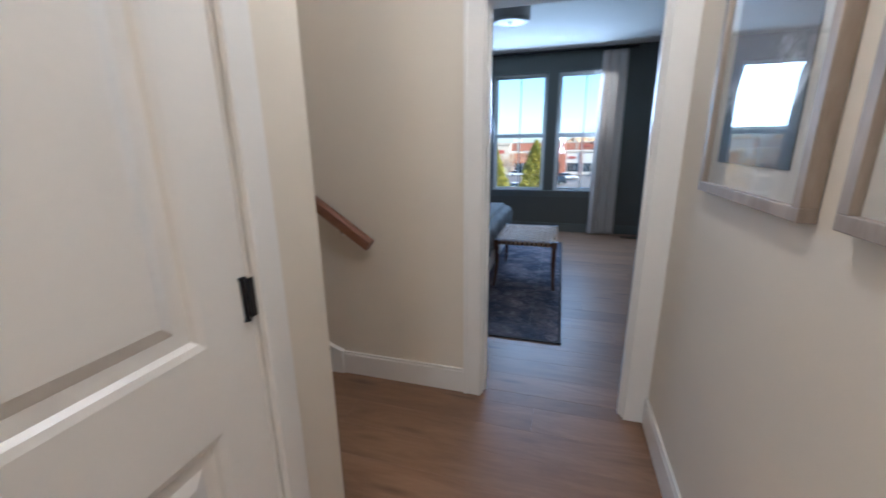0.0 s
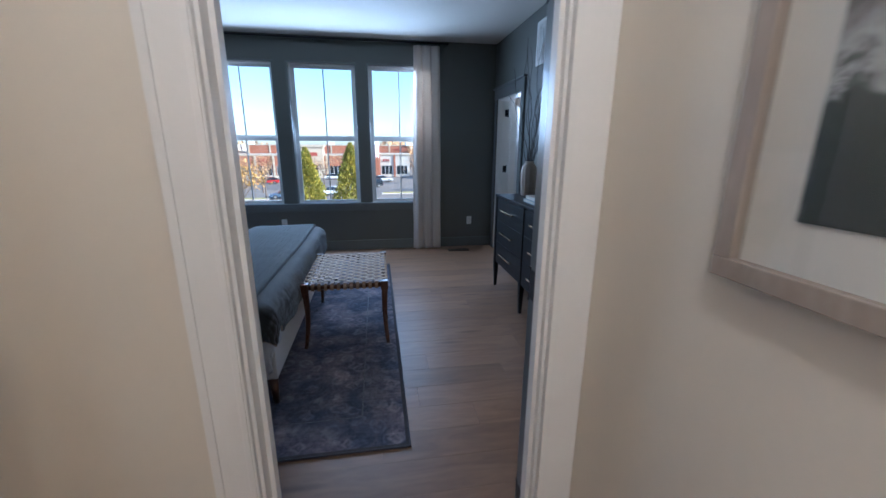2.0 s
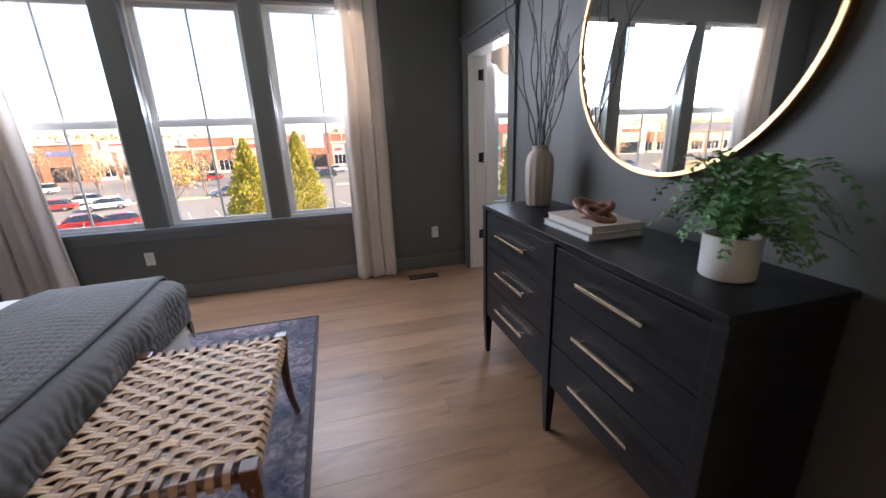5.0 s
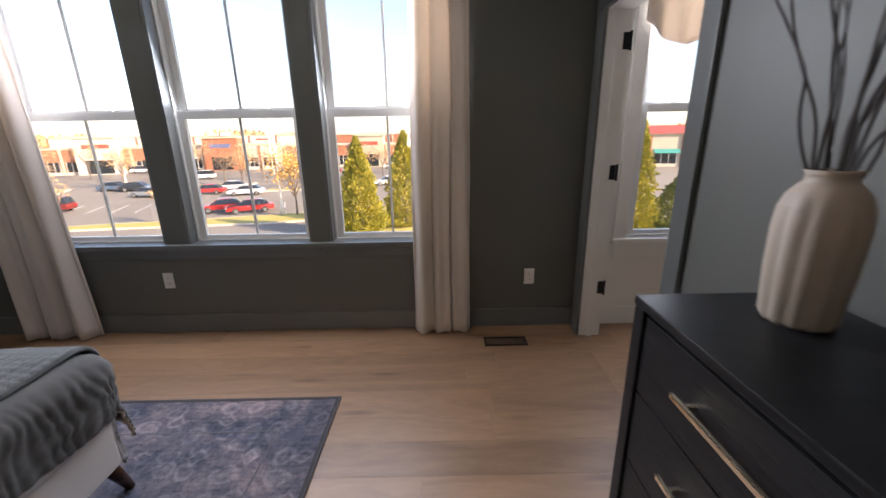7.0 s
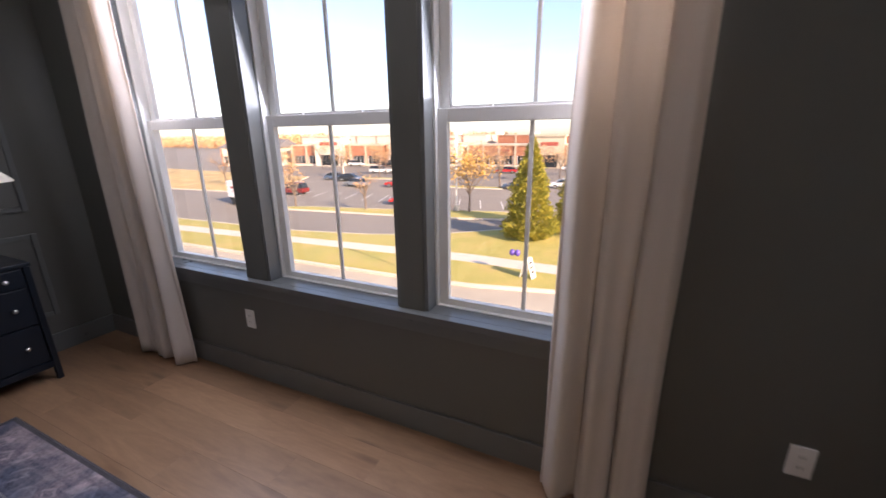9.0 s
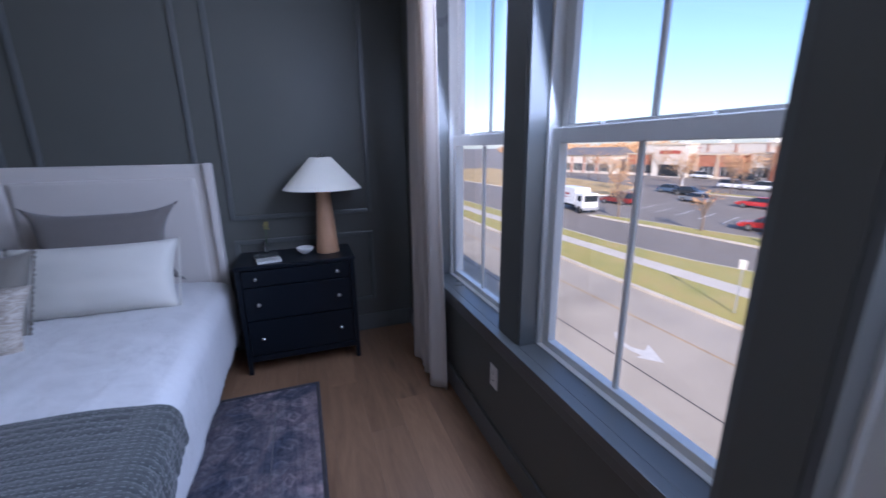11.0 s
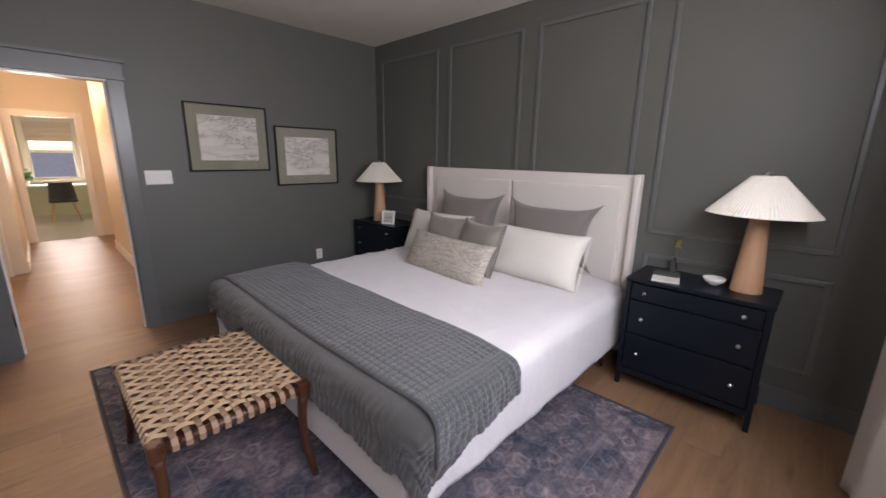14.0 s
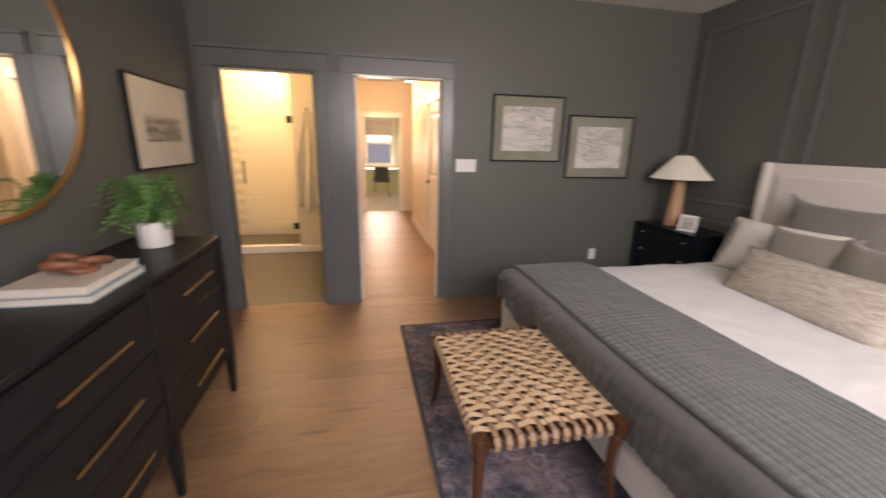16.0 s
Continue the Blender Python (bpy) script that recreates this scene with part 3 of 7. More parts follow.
# stair seen in the hall
STAIR_WOOD = wood("stair_oak", (0.19, 0.11, 0.06), (0.32, 0.2, 0.12), 0.4)
stair = thing("staircase", "hall staircase with white risers and oak treads climbing beside the wall", "stairs")
stair["kind"] = "structure"
for i in range(9):
    x1 = 0.02 - 0.265 * i
    boxes("riser", TRIM_WHITE, stair, [(x1 - 0.02, x1, -1.159, -0.15, 0.185 * i, 0.185 * (i + 1) - 0.025)])
    boxes("tread", STAIR_WOOD, stair, [(x1 - 0.285, x1 + 0.025, -1.159, -0.15, 0.185 * (i + 1) - 0.025, 0.185 * (i + 1))], bevel=0.006)
bm = bmesh.new()
pts = [(0.12, 0.0), (0.12, 0.155), (0.04, 0.185)] + [(0.04 - 0.265 * 9, 0.185 + 0.185 * 9)] + [(0.04 - 0.265 * 9, 0.0)]
fa = [bm.verts.new((x, -0.149, z)) for x, z in pts]
fb = [bm.verts.new((x, -0.1211, z)) for x, z in pts]
bm.faces.new(fa)
bm.faces.new(fb[::-1])
for i in range(len(pts)):
    j = (i + 1) % len(pts)
    bm.faces.new((fa[j], fa[i], fb[i], fb[j]))
part("skirt_board", bm, TRIM_WHITE, stair)

rail = thing("handrail", "brown stained oak handrail on the stair wall", "handrail", (0.39, -0.2, 0.875), 0)
bm = bmesh.new()
L, ang = 3.0, math.atan2(0.185, 0.265)
sec = [(-0.022, -0.03), (0.022, -0.03), (0.022, 0.012), (0.026, 0.02), (0.016, 0.034), (-0.016, 0.034), (-0.026, 0.02), (-0.022, 0.012)]
ends = []
for s in (0.0, L):
    cx, cz = -s * math.cos(ang), s * math.sin(ang)
    ends.append([bm.verts.new((cx + v * math.sin(ang), u, cz + v * math.cos(ang))) for u, v in sec])
for i in range(8):
    bm.faces.new((ends[0][i], ends[0][(i + 1) % 8], ends[1][(i + 1) % 8], ends[1][i]))
bm.faces.new(ends[0][::-1])
bm.faces.new(ends[1])
RAIL_WOOD = wood("handrail_stained", (0.17, 0.075, 0.04), (0.27, 0.13, 0.075), 0.4, scale=(3, 20, 20))
part("rail", bm, RAIL_WOOD, rail)
for s in (0.22, 1.4):
    bm = bmesh.new()
    tube(bm, [(-s * math.cos(ang), 0, s * math.sin(ang) - 0.03), (-s * math.cos(ang), 0.01, s * math.sin(ang) - 0.07), (-s * math.cos(ang), 0.078, s * math.sin(ang) - 0.09)], 0.007)
    part("bracket", bm, SILVER, rail)


# ---- bed ----
def grid_mesh(nu, nv, fn, closed=False):
    """A sheet of nu x nv cells through fn(u, v), u and v from 0 to 1."""
    bm = bmesh.new()
    vs = [[bm.verts.new(fn(i / nu, j / nv)) for j in range(nv + 1)] for i in range(nu + 1)]
    for i in range(nu):
        for j in range(nv):
            bm.faces.new((vs[i][j], vs[i + 1][j], vs[i + 1][j + 1], vs[i][j + 1]))
    return bm


def solid(ob, t):
    m = ob.modifiers.new("thickness", "SOLIDIFY")
    m.thickness, m.offset = t, 1.0
    return ob


BED_Y0, BED_Y1, BED_FOOT, BED_TOP = 1.07, 3.11, 0.665, 0.60


def draped(a, b, top, r=0.07, foot=BED_FOOT, y0=BED_Y0, y1=BED_Y1, wave=0.012, seed=0.0, off=0.0, crinkle=0.0, rumple=0.0):
    """Lays the point (a along the bed, b across it) of a cloth over the mattress and down its sides."""
    da = max(0.0, a - foot)
    db = max(0.0, b - y1) if b > (y0 + y1) / 2 else -max(0.0, y0 - b)
    d = math.hypot(da, db)
    x, y = min(a, foot), min(max(b, y0), y1)
    n = noise.noise(Vector((a * 2.1 + seed, b * 2.1, seed)))
    n2 = noise.noise(Vector((a * 7 + seed, b * 7, seed + 5)))
    top += rumple * (0.5 - abs(noise.noise(Vector((a * 3.5 + b * 2.0, b * 4.5 - a * 2.2, seed + 9))))) ** 3 * 4
    if d < 1e-6:
        edge = min(foot - a, b - y0, y1 - b, 0.25) / 0.25
        return Vector((x, y, top + 0.4 * crinkle * noise.noise(Vector((a * 30, b * 9, seed))) + 0.010 * n + 0.004 * n2 - 0.022 * (1 - max(0.0, edge)) ** 2))
    k = min(d / r, math.pi / 2)
    out, down = r * math.sin(k), r * (1 - math.cos(k)) + max(0.0, d - r * math.pi / 2)
    fold = wave * min(1, d / 0.15) * (math.sin((a * (1 if db else 0) + b * (1 if da else 0)) * 15 + seed * 3) + 1.2 * n)
    out += max(fold, -0.008) + 0.02 * d + off * min(1, d / 0.05)
    cr = crinkle * min(1, d / 0.1)
    along = a if db and not da else b
    across = 0.6 * noise.noise(Vector((a * 7, b * 7, seed + 2)))
    out += cr * noise.noise(Vector((a * 30 + b * 8, b * 9 - a * 4, seed))) + cr * 0.28 * math.sin(along * 150 + 14 * across)
    return Vector((x + out * da / d, y + out * db / d, top - 0.022 - down + 0.01 * n))


bed = thing("bed", "ivory upholstered king bed with a tall winged headboard", "bed", (0, 0, 0))
HBX = HX + 0.012
bm = bmesh.new()
box(bm, HBX, HBX + 0.045, 1.03, 3.125, 0.12, 1.40, 0.012)
part("headboard", bm, UPHOLSTERY, bed, "ivory fabric headboard with a stitched border")
for a, b in ((1.12, 2.066), (2.08, 3.035)):
    bm = bmesh.new()
    box(bm, HBX + 0.03, HBX + 0.075, a, b, 0.5, 1.315, 0.02)
    part("headboard_pad", bm, UPHOLSTERY, bed, "padded ivory headboard panel", smooth=False)
for a, b in ((1.0, 1.045), (3.10, 3.145)):
    bm = bmesh.new()
    box(bm, HBX, HBX + 0.088, a, b, 0.06, 1.405, 0.012)
    part("headboard_wing", bm, UPHOLSTERY, bed)
boxes("side_rail", UPHOLSTERY, bed, [(HBX + 0.09, 0.668, 1.055, 1.115, 0.15, 0.36)], bevel=0.012)
boxes("side_rail", UPHOLSTERY, bed, [(HBX + 0.09, 0.668, 3.065, 3.125, 0.15, 0.36)], bevel=0.012)
boxes("foot_rail", UPHOLSTERY, bed, [(0.67, 0.735, 1.055, 3.125, 0.15, 0.36)], bevel=0.012)
for x, y in ((0.70, 1.09), (0.70, 3.09), (-1.2, 1.13), (-1.2, 3.05)):
    bm = bmesh.new()
    sx, sy = (0.02 if x > 0 else -0.01), (0.05 if y > 2 else -0.05)
    tube(bm, [(x + sx, y + sy, 0.012), (x, y, 0.17)], [0.016, 0.03], 14)
    part("leg", bm, WALNUT, bed, "dark tapered wooden foot", smooth=True)
boxes("slats", UPHOLSTERY, bed, [(HBX + 0.15, 0.66, 1.12, 3.06, 0.2, 0.28)])

mattress = thing("mattress", "white king mattress on the ivory bed", "mattress")
boxes("core", DUVET, mattress, [(-1.36, 0.64, 1.12, 3.06, 0.281, 0.56)], bevel=0.03)


def bedding(name, label, nu, nv, fn, material, t, hem, hem_radius):
    """A cloth with thickness and a rolled hem of its own."""
    e = thing(name, label, "bedding")
    solid(part("sheet", grid_mesh(nu, nv, fn), material, e, smooth=True), t)
    rim = [fn(i / nu, 0) for i in range(nu)] + [fn(1, j / nv) for j in range(nv)] + [fn(1 - i / nu, 1) for i in range(nu)] + [fn(0, 1 - j / nv) for j in range(nv)]
    bm = bmesh.new()
    tube(bm, [tuple(p) for p in rim + rim[:1]], hem_radius, 6)
    part("hem", bm, hem, e, smooth=True)
    return e


bedding("duvet", "white cotton duvet smoothed over the bed and hanging at its sides", 90, 110,
        lambda u, v: draped(-1.36 + u * (BED_FOOT + 0.29 + 1.36), BED_Y0 - 0.3 + v * (BED_Y1 - BED_Y0 + 0.72), BED_TOP + 0.006, seed=1.0, wave=0.004, off=-0.022, crinkle=0.005, rumple=0.017), DUVET, 0.018, DUVET, 0.009)


def coverlet_point(u, v):
    b = BED_Y0 - 0.27 + v * (BED_Y1 - BED_Y0 + 0.27 + 0.36)
    a = 0.20 + u * (BED_FOOT - 0.20 + 0.27 + 0.012 * math.sin(b * 9) - (0.05 * u if b < BED_Y0 + 0.1 else 0.0))
    if b < BED_Y0:
        b = BED_Y0 + (b - BED_Y0) * (1 - 0.45 * u ** 3)
    if b > BED_Y1:
        b = BED_Y1 + (b - BED_Y1) * (0.45 + 0.55 * min(1.0, u * 1.3))
    return draped(a, b, BED_TOP + 0.036, r=0.075, seed=4.0, wave=0.008, off=0.02, crinkle=0.009)


bedding("coverlet", "dark taupe crinkled coverlet over the foot of the bed", 70, 420, coverlet_point, COVERLET, 0.008, COVERLET_LINING, 0.006)


def quilt_point(u, v):
    a = 0.10 + u * 0.54 + 0.03 * math.sin(v * 2.6)
    b = BED_Y0 - 0.22 + v * (BED_Y1 - BED_Y0 + 0.50)
    if b > BED_Y1:
        b = BED_Y1 + (b - BED_Y1) * (0.74 + 0.26 * u)
    p = draped(a, b, BED_TOP + 0.056, r=0.08, seed=7.0, wave=0.006, off=0.03, crinkle=0.008)
    q = 0.004 * abs(math.sin(u * math.pi * 17)) ** 0.6 * abs(math.sin(v * math.pi * 70)) ** 0.5
    n = Vector((0, 0, 1)) if BED_Y0 < b < BED_Y1 else Vector((0, 1 if b > 2 else -1, 0.1))
    return p + n * q


quilt = bedding("quilt", "folded slate grey quilt with stitched rows across the bed", 102, 420, quilt_point, QUILT, 0.010, QUILT, 0.007)
verts, faces = [], []
for i in range(1, 35):
    for j in range(4, 136):
        p0, p1, p2 = quilt_point(i / 35, j / 140), quilt_point(i / 35, (j + 0.45) / 140), quilt_point(i / 35 + 0.003, j / 140)
        d, w = p1 - p0, (p2 - p0).normalized() * 0.0013
        n = w.cross(d).normalized()
        n = n if n.z > -0.2 and (n.z > 0.3 or (n.y > 0) == (p0.y > 2)) else -n
        q = p0 + n * 0.0125
        k = len(verts)
        verts += [q - w, q + w, q + w + d, q - w + d]
        faces.append((k, k + 1, k + 2, k + 3))
me = bpy.data.meshes.new("stitching")
me.from_pydata(verts, [], faces)
me.materials.append(cloth("pale_thread", (0.22, 0.235, 0.23)))
ob = new("stitching", me)
ob.parent = quilt
tagged(ob, "rows of pale running stitches", kind="stuff")


def pillow(name, label, w, h, t, at, lean, rz, material, group="pillows on the bed", ears=0.06, fringe=None):
    """A soft pillow standing on its long edge; lean: degrees backwards; rz: turn, 0 faces the foot of the bed."""
    e = thing(name, label, "pillow", at, rz, group)
    def side(sgn):
        def fn(u, v):
            x, y = 2 * u - 1, 2 * v - 1
            prof = max(0.0, (1 - abs(x) ** 2.6) * (1 - abs(y) ** 2.6)) ** 0.5
            pinch = 1 - ears * (1 - abs(x) ** 3.2) * abs(y) ** 3
            pinch2 = 1 - ears * (1 - y * y) * abs(x) ** 3
            wr = 0.06 * noise.noise(Vector((x * 3 + at[0] * 9, y * 3 + at[1] * 5, sgn))) * (1 - prof * 0.4)
            return Vector((sgn * t / 2 * prof * (1 + wr * 2), x * w / 2 * pinch2, y * h / 2 * pinch + h / 2 + 0.01 * wr))
        return fn
    bm = grid_mesh(26, 20, side(1))
    bm2 = grid_mesh(26, 20, side(-1))
    tmp = bpy.data.meshes.new("tmp")
    bm2.to_mesh(tmp)
    bm2.free()
    bm.from_mesh(tmp)
    bmesh.ops.remove_doubles(bm, verts=bm.verts, dist=0.0005)
    bmesh.ops.recalc_face_normals(bm, faces=bm.faces)
    rot = Matrix.Rotation(radians(-lean), 4, "Y")
    bm.transform(rot)
    c = part("cover", bm, material, e, smooth=True)
    if fringe:
        fb = bmesh.new()
        for s in (-1, 1):
            for k in range(34):
                z = h * (0.04 + 0.92 * k / 33)
                box(fb, -0.003, 0.003, s * w / 2 * 0.985, s * (w / 2 * 0.99 + 0.007 + 0.004 * math.sin(k * 2.7)), z - 0.007, z + 0.006)
        fb.transform(rot)
        part("fringe", fb, fringe, e, "frayed fabric edge", kind="stuff")
    return e


PZ = BED_TOP + 0.03
for nm, lab, w, h, t, at, lean, rz, mm, fr, er in (
        ("pillow", "large grey linen pillow against the headboard", 0.76, 0.53, 0.2, (-1.19, 1.72, PZ + 0.06), 14, 0, GREY_LINEN, None, 0.27),
        ("pillow", "large grey linen pillow against the headboard", 0.80, 0.51, 0.2, (-1.19, 2.56, PZ + 0.06), 14, 0, GREY_LINEN, None, 0.27),
        ("pillow", "cream linen pillow with frayed ends", 0.74, 0.43, 0.2, (-0.98, 1.53, PZ - 0.02), 25, 4, CREAM, CREAM, 0.10),
        ("pillow", "cream linen pillow with frayed ends", 0.82, 0.42, 0.22, (-0.93, 2.57, PZ - 0.025), 24, -2, CREAM, CREAM, 0.08),
        ("cushion", "square grey-green linen cushion", 0.47, 0.44, 0.16, (-0.82, 1.82, PZ - 0.02), 18, 8, SAGE_LINEN, None, 0.16),
        ("cushion", "square grey-green linen cushion with a fringed edge", 0.46, 0.45, 0.16, (-0.76, 2.17, PZ - 0.025), 21, -10, SAGE_LINEN, SAGE_LINEN, 0.17)):
    pillow(nm, lab, w, h, t, at, lean, rz, mm, fringe=fr, ears=er)
m, t, p = nodes_of("mottled_lumbar_fabric")
f1 = noise_tex(t, coords(t, (1, 1, 3.5)), 16, 6, 0.7, 1.5)
c = ramp(t, f1, [(0.35, (0.30, 0.25, 0.2)), (0.5, (0.43, 0.38, 0.32)), (0.65, (0.56, 0.52, 0.46))])
t.links.new(c, p.inputs["Base Color"])
p.inputs["Roughness"].default_value = 0.9
bump(t, p, f1, 0.5, 0.004)
LUMBAR = m
pillow("lumbar_pillow", "long mottled beige lumbar pillow", 0.90, 0.33, 0.16, (-0.56, 2.03, PZ - 0.03), 27, -4, LUMBAR)


# ---- woven bench ----
STRAP = wood("tan_leather_strap", (0.40, 0.27, 0.16), (0.60, 0.44, 0.29), 0.55, scale=(9, 9, 9), relief=0.1)
# Long straps: same leather, darkened to carry the shade between the cross straps
STRAP_SHADED = wood("shaded_leather_strap", (0.19, 0.11, 0.062), (0.31, 0.20, 0.125), 0.6, scale=(9, 9, 9), relief=0.1)
STRAP.node_tree.nodes["Principled BSDF"].inputs["Specular IOR Level"].default_value = 0.25
bench = thing("woven_bench", "walnut bench with a woven tan leather seat on the rug", "bench", (0, 0, 0.012))
bx0, bx1, by0, by1, bz = 0.795, 1.355, 1.70, 2.49, 0.466
for x, y, sx, sy in ((bx0, by0, -1, -1), (bx1, by0, 1, -1), (bx0, by1, -1, 1), (bx1, by1, 1, 1)):
    bm = bmesh.new()
    box(bm, x - 0.027, x + 0.027, y - 0.027, y + 0.027, bz - 0.055, bz + 0.012, 0.006)
    part("corner_block", bm, WALNUT, bench)
    bm = bmesh.new()
    pts, rad = [], []
    for k in range(9):
        s = k / 8
        bow = 0.028 * math.sin(s * math.pi * 0.9) - 0.06 * s * s
        pts.append((x - sx * bow * 0.25, y - sy * bow, (bz - 0.05) * (1 - s)))
        rad.append(0.024 - 0.010 * s)
    tube(bm, pts, rad, 10)
    part("leg", bm, WALNUT, bench, "curved tapered walnut leg", smooth=True)
for a, b in (((bx0, by0), (bx1, by0)), ((bx0, by1), (bx1, by1)), ((bx0, by0), (bx0, by1)), ((bx1, by0), (bx1, by1))):
    bm = bmesh.new()
    tube(bm, [(a[0], a[1], bz - 0.02), (b[0], b[1], bz - 0.02)], 0.019, 10)
    part("rail", bm, WALNUT, bench, smooth=True)


def strap_mesh(length, n_cross, phase, w, dz, amp):
    """A strap along x, going over and under n_cross others and round the rails at its ends."""
    bm = bmesh.new()
    steps = n_cross * 6
    line = [(-0.024, -0.043), (-0.026, -0.02), (-0.012, 0.003)]
    for k in range(steps + 1):
        s = k / steps
        line.append((s * length, amp * math.cos(math.pi * (s * n_cross + phase)) + 0.002))
    line += [(length + 0.012, 0.003), (length + 0.026, -0.02), (length + 0.024, -0.043)]
    prev = None
    for x, z in line:
        ring = [bm.verts.new((x, -w / 2, z)), bm.verts.new((x, w / 2, z)), bm.verts.new((x, w / 2, z + dz)), bm.verts.new((x, -w / 2, z + dz))]
        if prev:
            for i in range(4):
                bm.faces.new((prev[i], prev[(i + 1) % 4], ring[(i + 1) % 4], ring[i]))
        prev = ring
    return bm


seat = part("seat", box(bmesh.new(), bx0 + 0.03, bx1 - 0.03, by0 + 0.03, by1 - 0.03, bz - 0.035, bz - 0.03), WALNUT, bench, "woven leather strap seat")
nx, ny = 19, 11
long_meshes = [mesh_from(strap_mesh(by1 - by0, nx, ph, 0.022, 0.003, 0.002), "strap", STRAP_SHADED) for ph in (0, 1)]
cross_meshes = [mesh_from(strap_mesh(bx1 - bx0, ny, ph, 0.0112, 0.0035, 0.006), "strap", STRAP) for ph in (0, 1)]
for j in range(ny):
    o = new("strap", long_meshes[j % 2])
    o.parent = seat
    o.matrix_basis = pose(bx0 + 0.058 + (bx1 - bx0 - 0.116) * j / (ny - 1), by0, bz + 0.004, 0, 0, 90)
wr = random.Random(14)
for j in range(nx):
    for side_ in (-0.0066, 0.0066):
        o = new("strap", cross_meshes[(j + 1) % 2])
        o.parent = seat
        o.matrix_basis = pose(bx0, by0 + 0.045 + (by1 - by0 - 0.09) * j / (nx - 1) + side_ + wr.uniform(-0.001, 0.001), bz + 0.004 + wr.uniform(-0.0005, 0.0007), 0, 0, wr.uniform(-0.15, 0.15))

# ---- rug ----
m, t, p = nodes_of("faded_medallion_rug")
v = coords(t)
n1 = noise_tex(t, v, 1.8, 4)
n2 = noise_tex(t, v, 16, 6, 0.75, 1.0)
n3 = noise_tex(t, v, 55, 3, 0.7)
st1, st2 = noise_tex(t, coords(t, (60, 3, 1)), 1.0, 3), noise_tex(t, coords(t, (3, 60, 1)), 1.0, 3)
vor = t.nodes.new("ShaderNodeTexVoronoi")
vor.inputs["Scale"].default_value = 4.2
vor.feature = "F1"
vor.distance = "MANHATTAN"
vor.inputs["Randomness"].default_value = 0.0
t.links.new(v, vor.inputs["Vector"])
wv = t.nodes.new("ShaderNodeTexWave")
wv.wave_type, wv.rings_direction = "RINGS", "SPHERICAL"
wv.inputs["Scale"].default_value, wv.inputs["Distortion"].default_value, wv.inputs["Detail"].default_value = 6.0, 9.0, 4.0
t.links.new(v, wv.inputs["Vector"])
v2 = t.nodes.new("ShaderNodeTexVoronoi")
v2.inputs["Scale"].default_value, v2.inputs["Randomness"].default_value = 7.5, 0.55
warp = t.nodes.new("ShaderNodeVectorMath")
warp.operation = "MULTIPLY_ADD"
warp.inputs[1].default_value = (0.10, 0.10, 0.0)
wn3 = t.nodes.new("ShaderNodeTexNoise")
wn3.inputs["Scale"].default_value = 7.0
t.links.new(v, wn3.inputs["Vector"])
t.links.new(wn3.outputs["Color"], warp.inputs[0])
t.links.new(v, warp.inputs[2])
t.links.new(warp.outputs[0], vor.inputs["Vector"])
t.links.new(warp.outputs[0], v2.inputs["Vector"])
base = ramp(t, n1, [(0.38, (0.022, 0.036, 0.068)), (0.5, (0.05, 0.055, 0.078)), (0.62, (0.17, 0.13, 0.13))])
motif = ramp(t, vor.outputs["Distance"], [(0.0, (0.3, 0.27, 0.28)), (0.12, (0.03, 0.034, 0.05)), (0.2, (0.34, 0.31, 0.32)), (0.27, (0.035, 0.04, 0.06)), (0.5, (0.06, 0.065, 0.09)), (0.62, (0.22, 0.19, 0.19))])
motif2 = ramp(t, v2.outputs["Distance"], [(0.0, (0.34, 0.3, 0.3)), (0.18, (0.035, 0.04, 0.06)), (0.33, (0.3, 0.28, 0.29)), (0.42, (0.03, 0.035, 0.055)), (0.8, (0.1, 0.09, 0.1))])
wear = ramp(t, n2, [(0.5, (0.0, 0.0, 0.0)), (0.62, (0.85, 0.85, 0.85))])
wear2 = ramp(t, n1, [(0.4, (0.2, 0.2, 0.2)), (0.6, (0.9, 0.9, 0.9))])
c = mixc(t, 0.5, motif, motif2)
c = mixc(t, wear, c, base)
c = mixc(t, 0.16, c, ramp(t, st2, [(0.35, (0.02, 0.03, 0.05)), (0.65, (0.34, 0.31, 0.32))]))
c = mixc(t, 0.4, c, (0.52, 0.46, 0.5), "MULTIPLY")
c = mixc(t, 0.18, c, ramp(t, n3, [(0.35, (0.01, 0.01, 0.02)), (0.65, (0.34, 0.31, 0.32))]))
c = mixc(t, 1.0, c, ramp(t, noise_tex(t, v, 3.4, 3, 0.6, 0.8), [(0.38, (0.5, 0.58, 0.74)), (0.5, (0.95, 0.95, 1.0)), (0.63, (1.5, 1.32, 1.3))]), "MULTIPLY")
t.links.new(c, p.inputs["Base Color"])
p.inputs["Roughness"].default_value = 0.95
bump(t, p, n3, 0.5, 0.004)
RUG = m
RUG_EDGE = cloth("rug_binding_dark", (0.03, 0.025, 0.03))
rug = tagged(new("rug", mesh_from(box(bmesh.new(), -0.83, 1.44, 0.60, 3.68, 0.001, 0.0095), "rug", RUG)), "faded blue-grey patterned rug on the oak floor", "rug")
boxes("binding", RUG_EDGE, rug, [(-0.838, -0.83, 0.592, 3.688, 0.001, 0.011), (1.44, 1.448, 0.592, 3.688, 0.001, 0.011), (-0.83, 1.44, 0.592, 0.60, 0.001, 0.011), (-0.83, 1.44, 3.68, 3.688, 0.001, 0.011)], "dark bound edge")
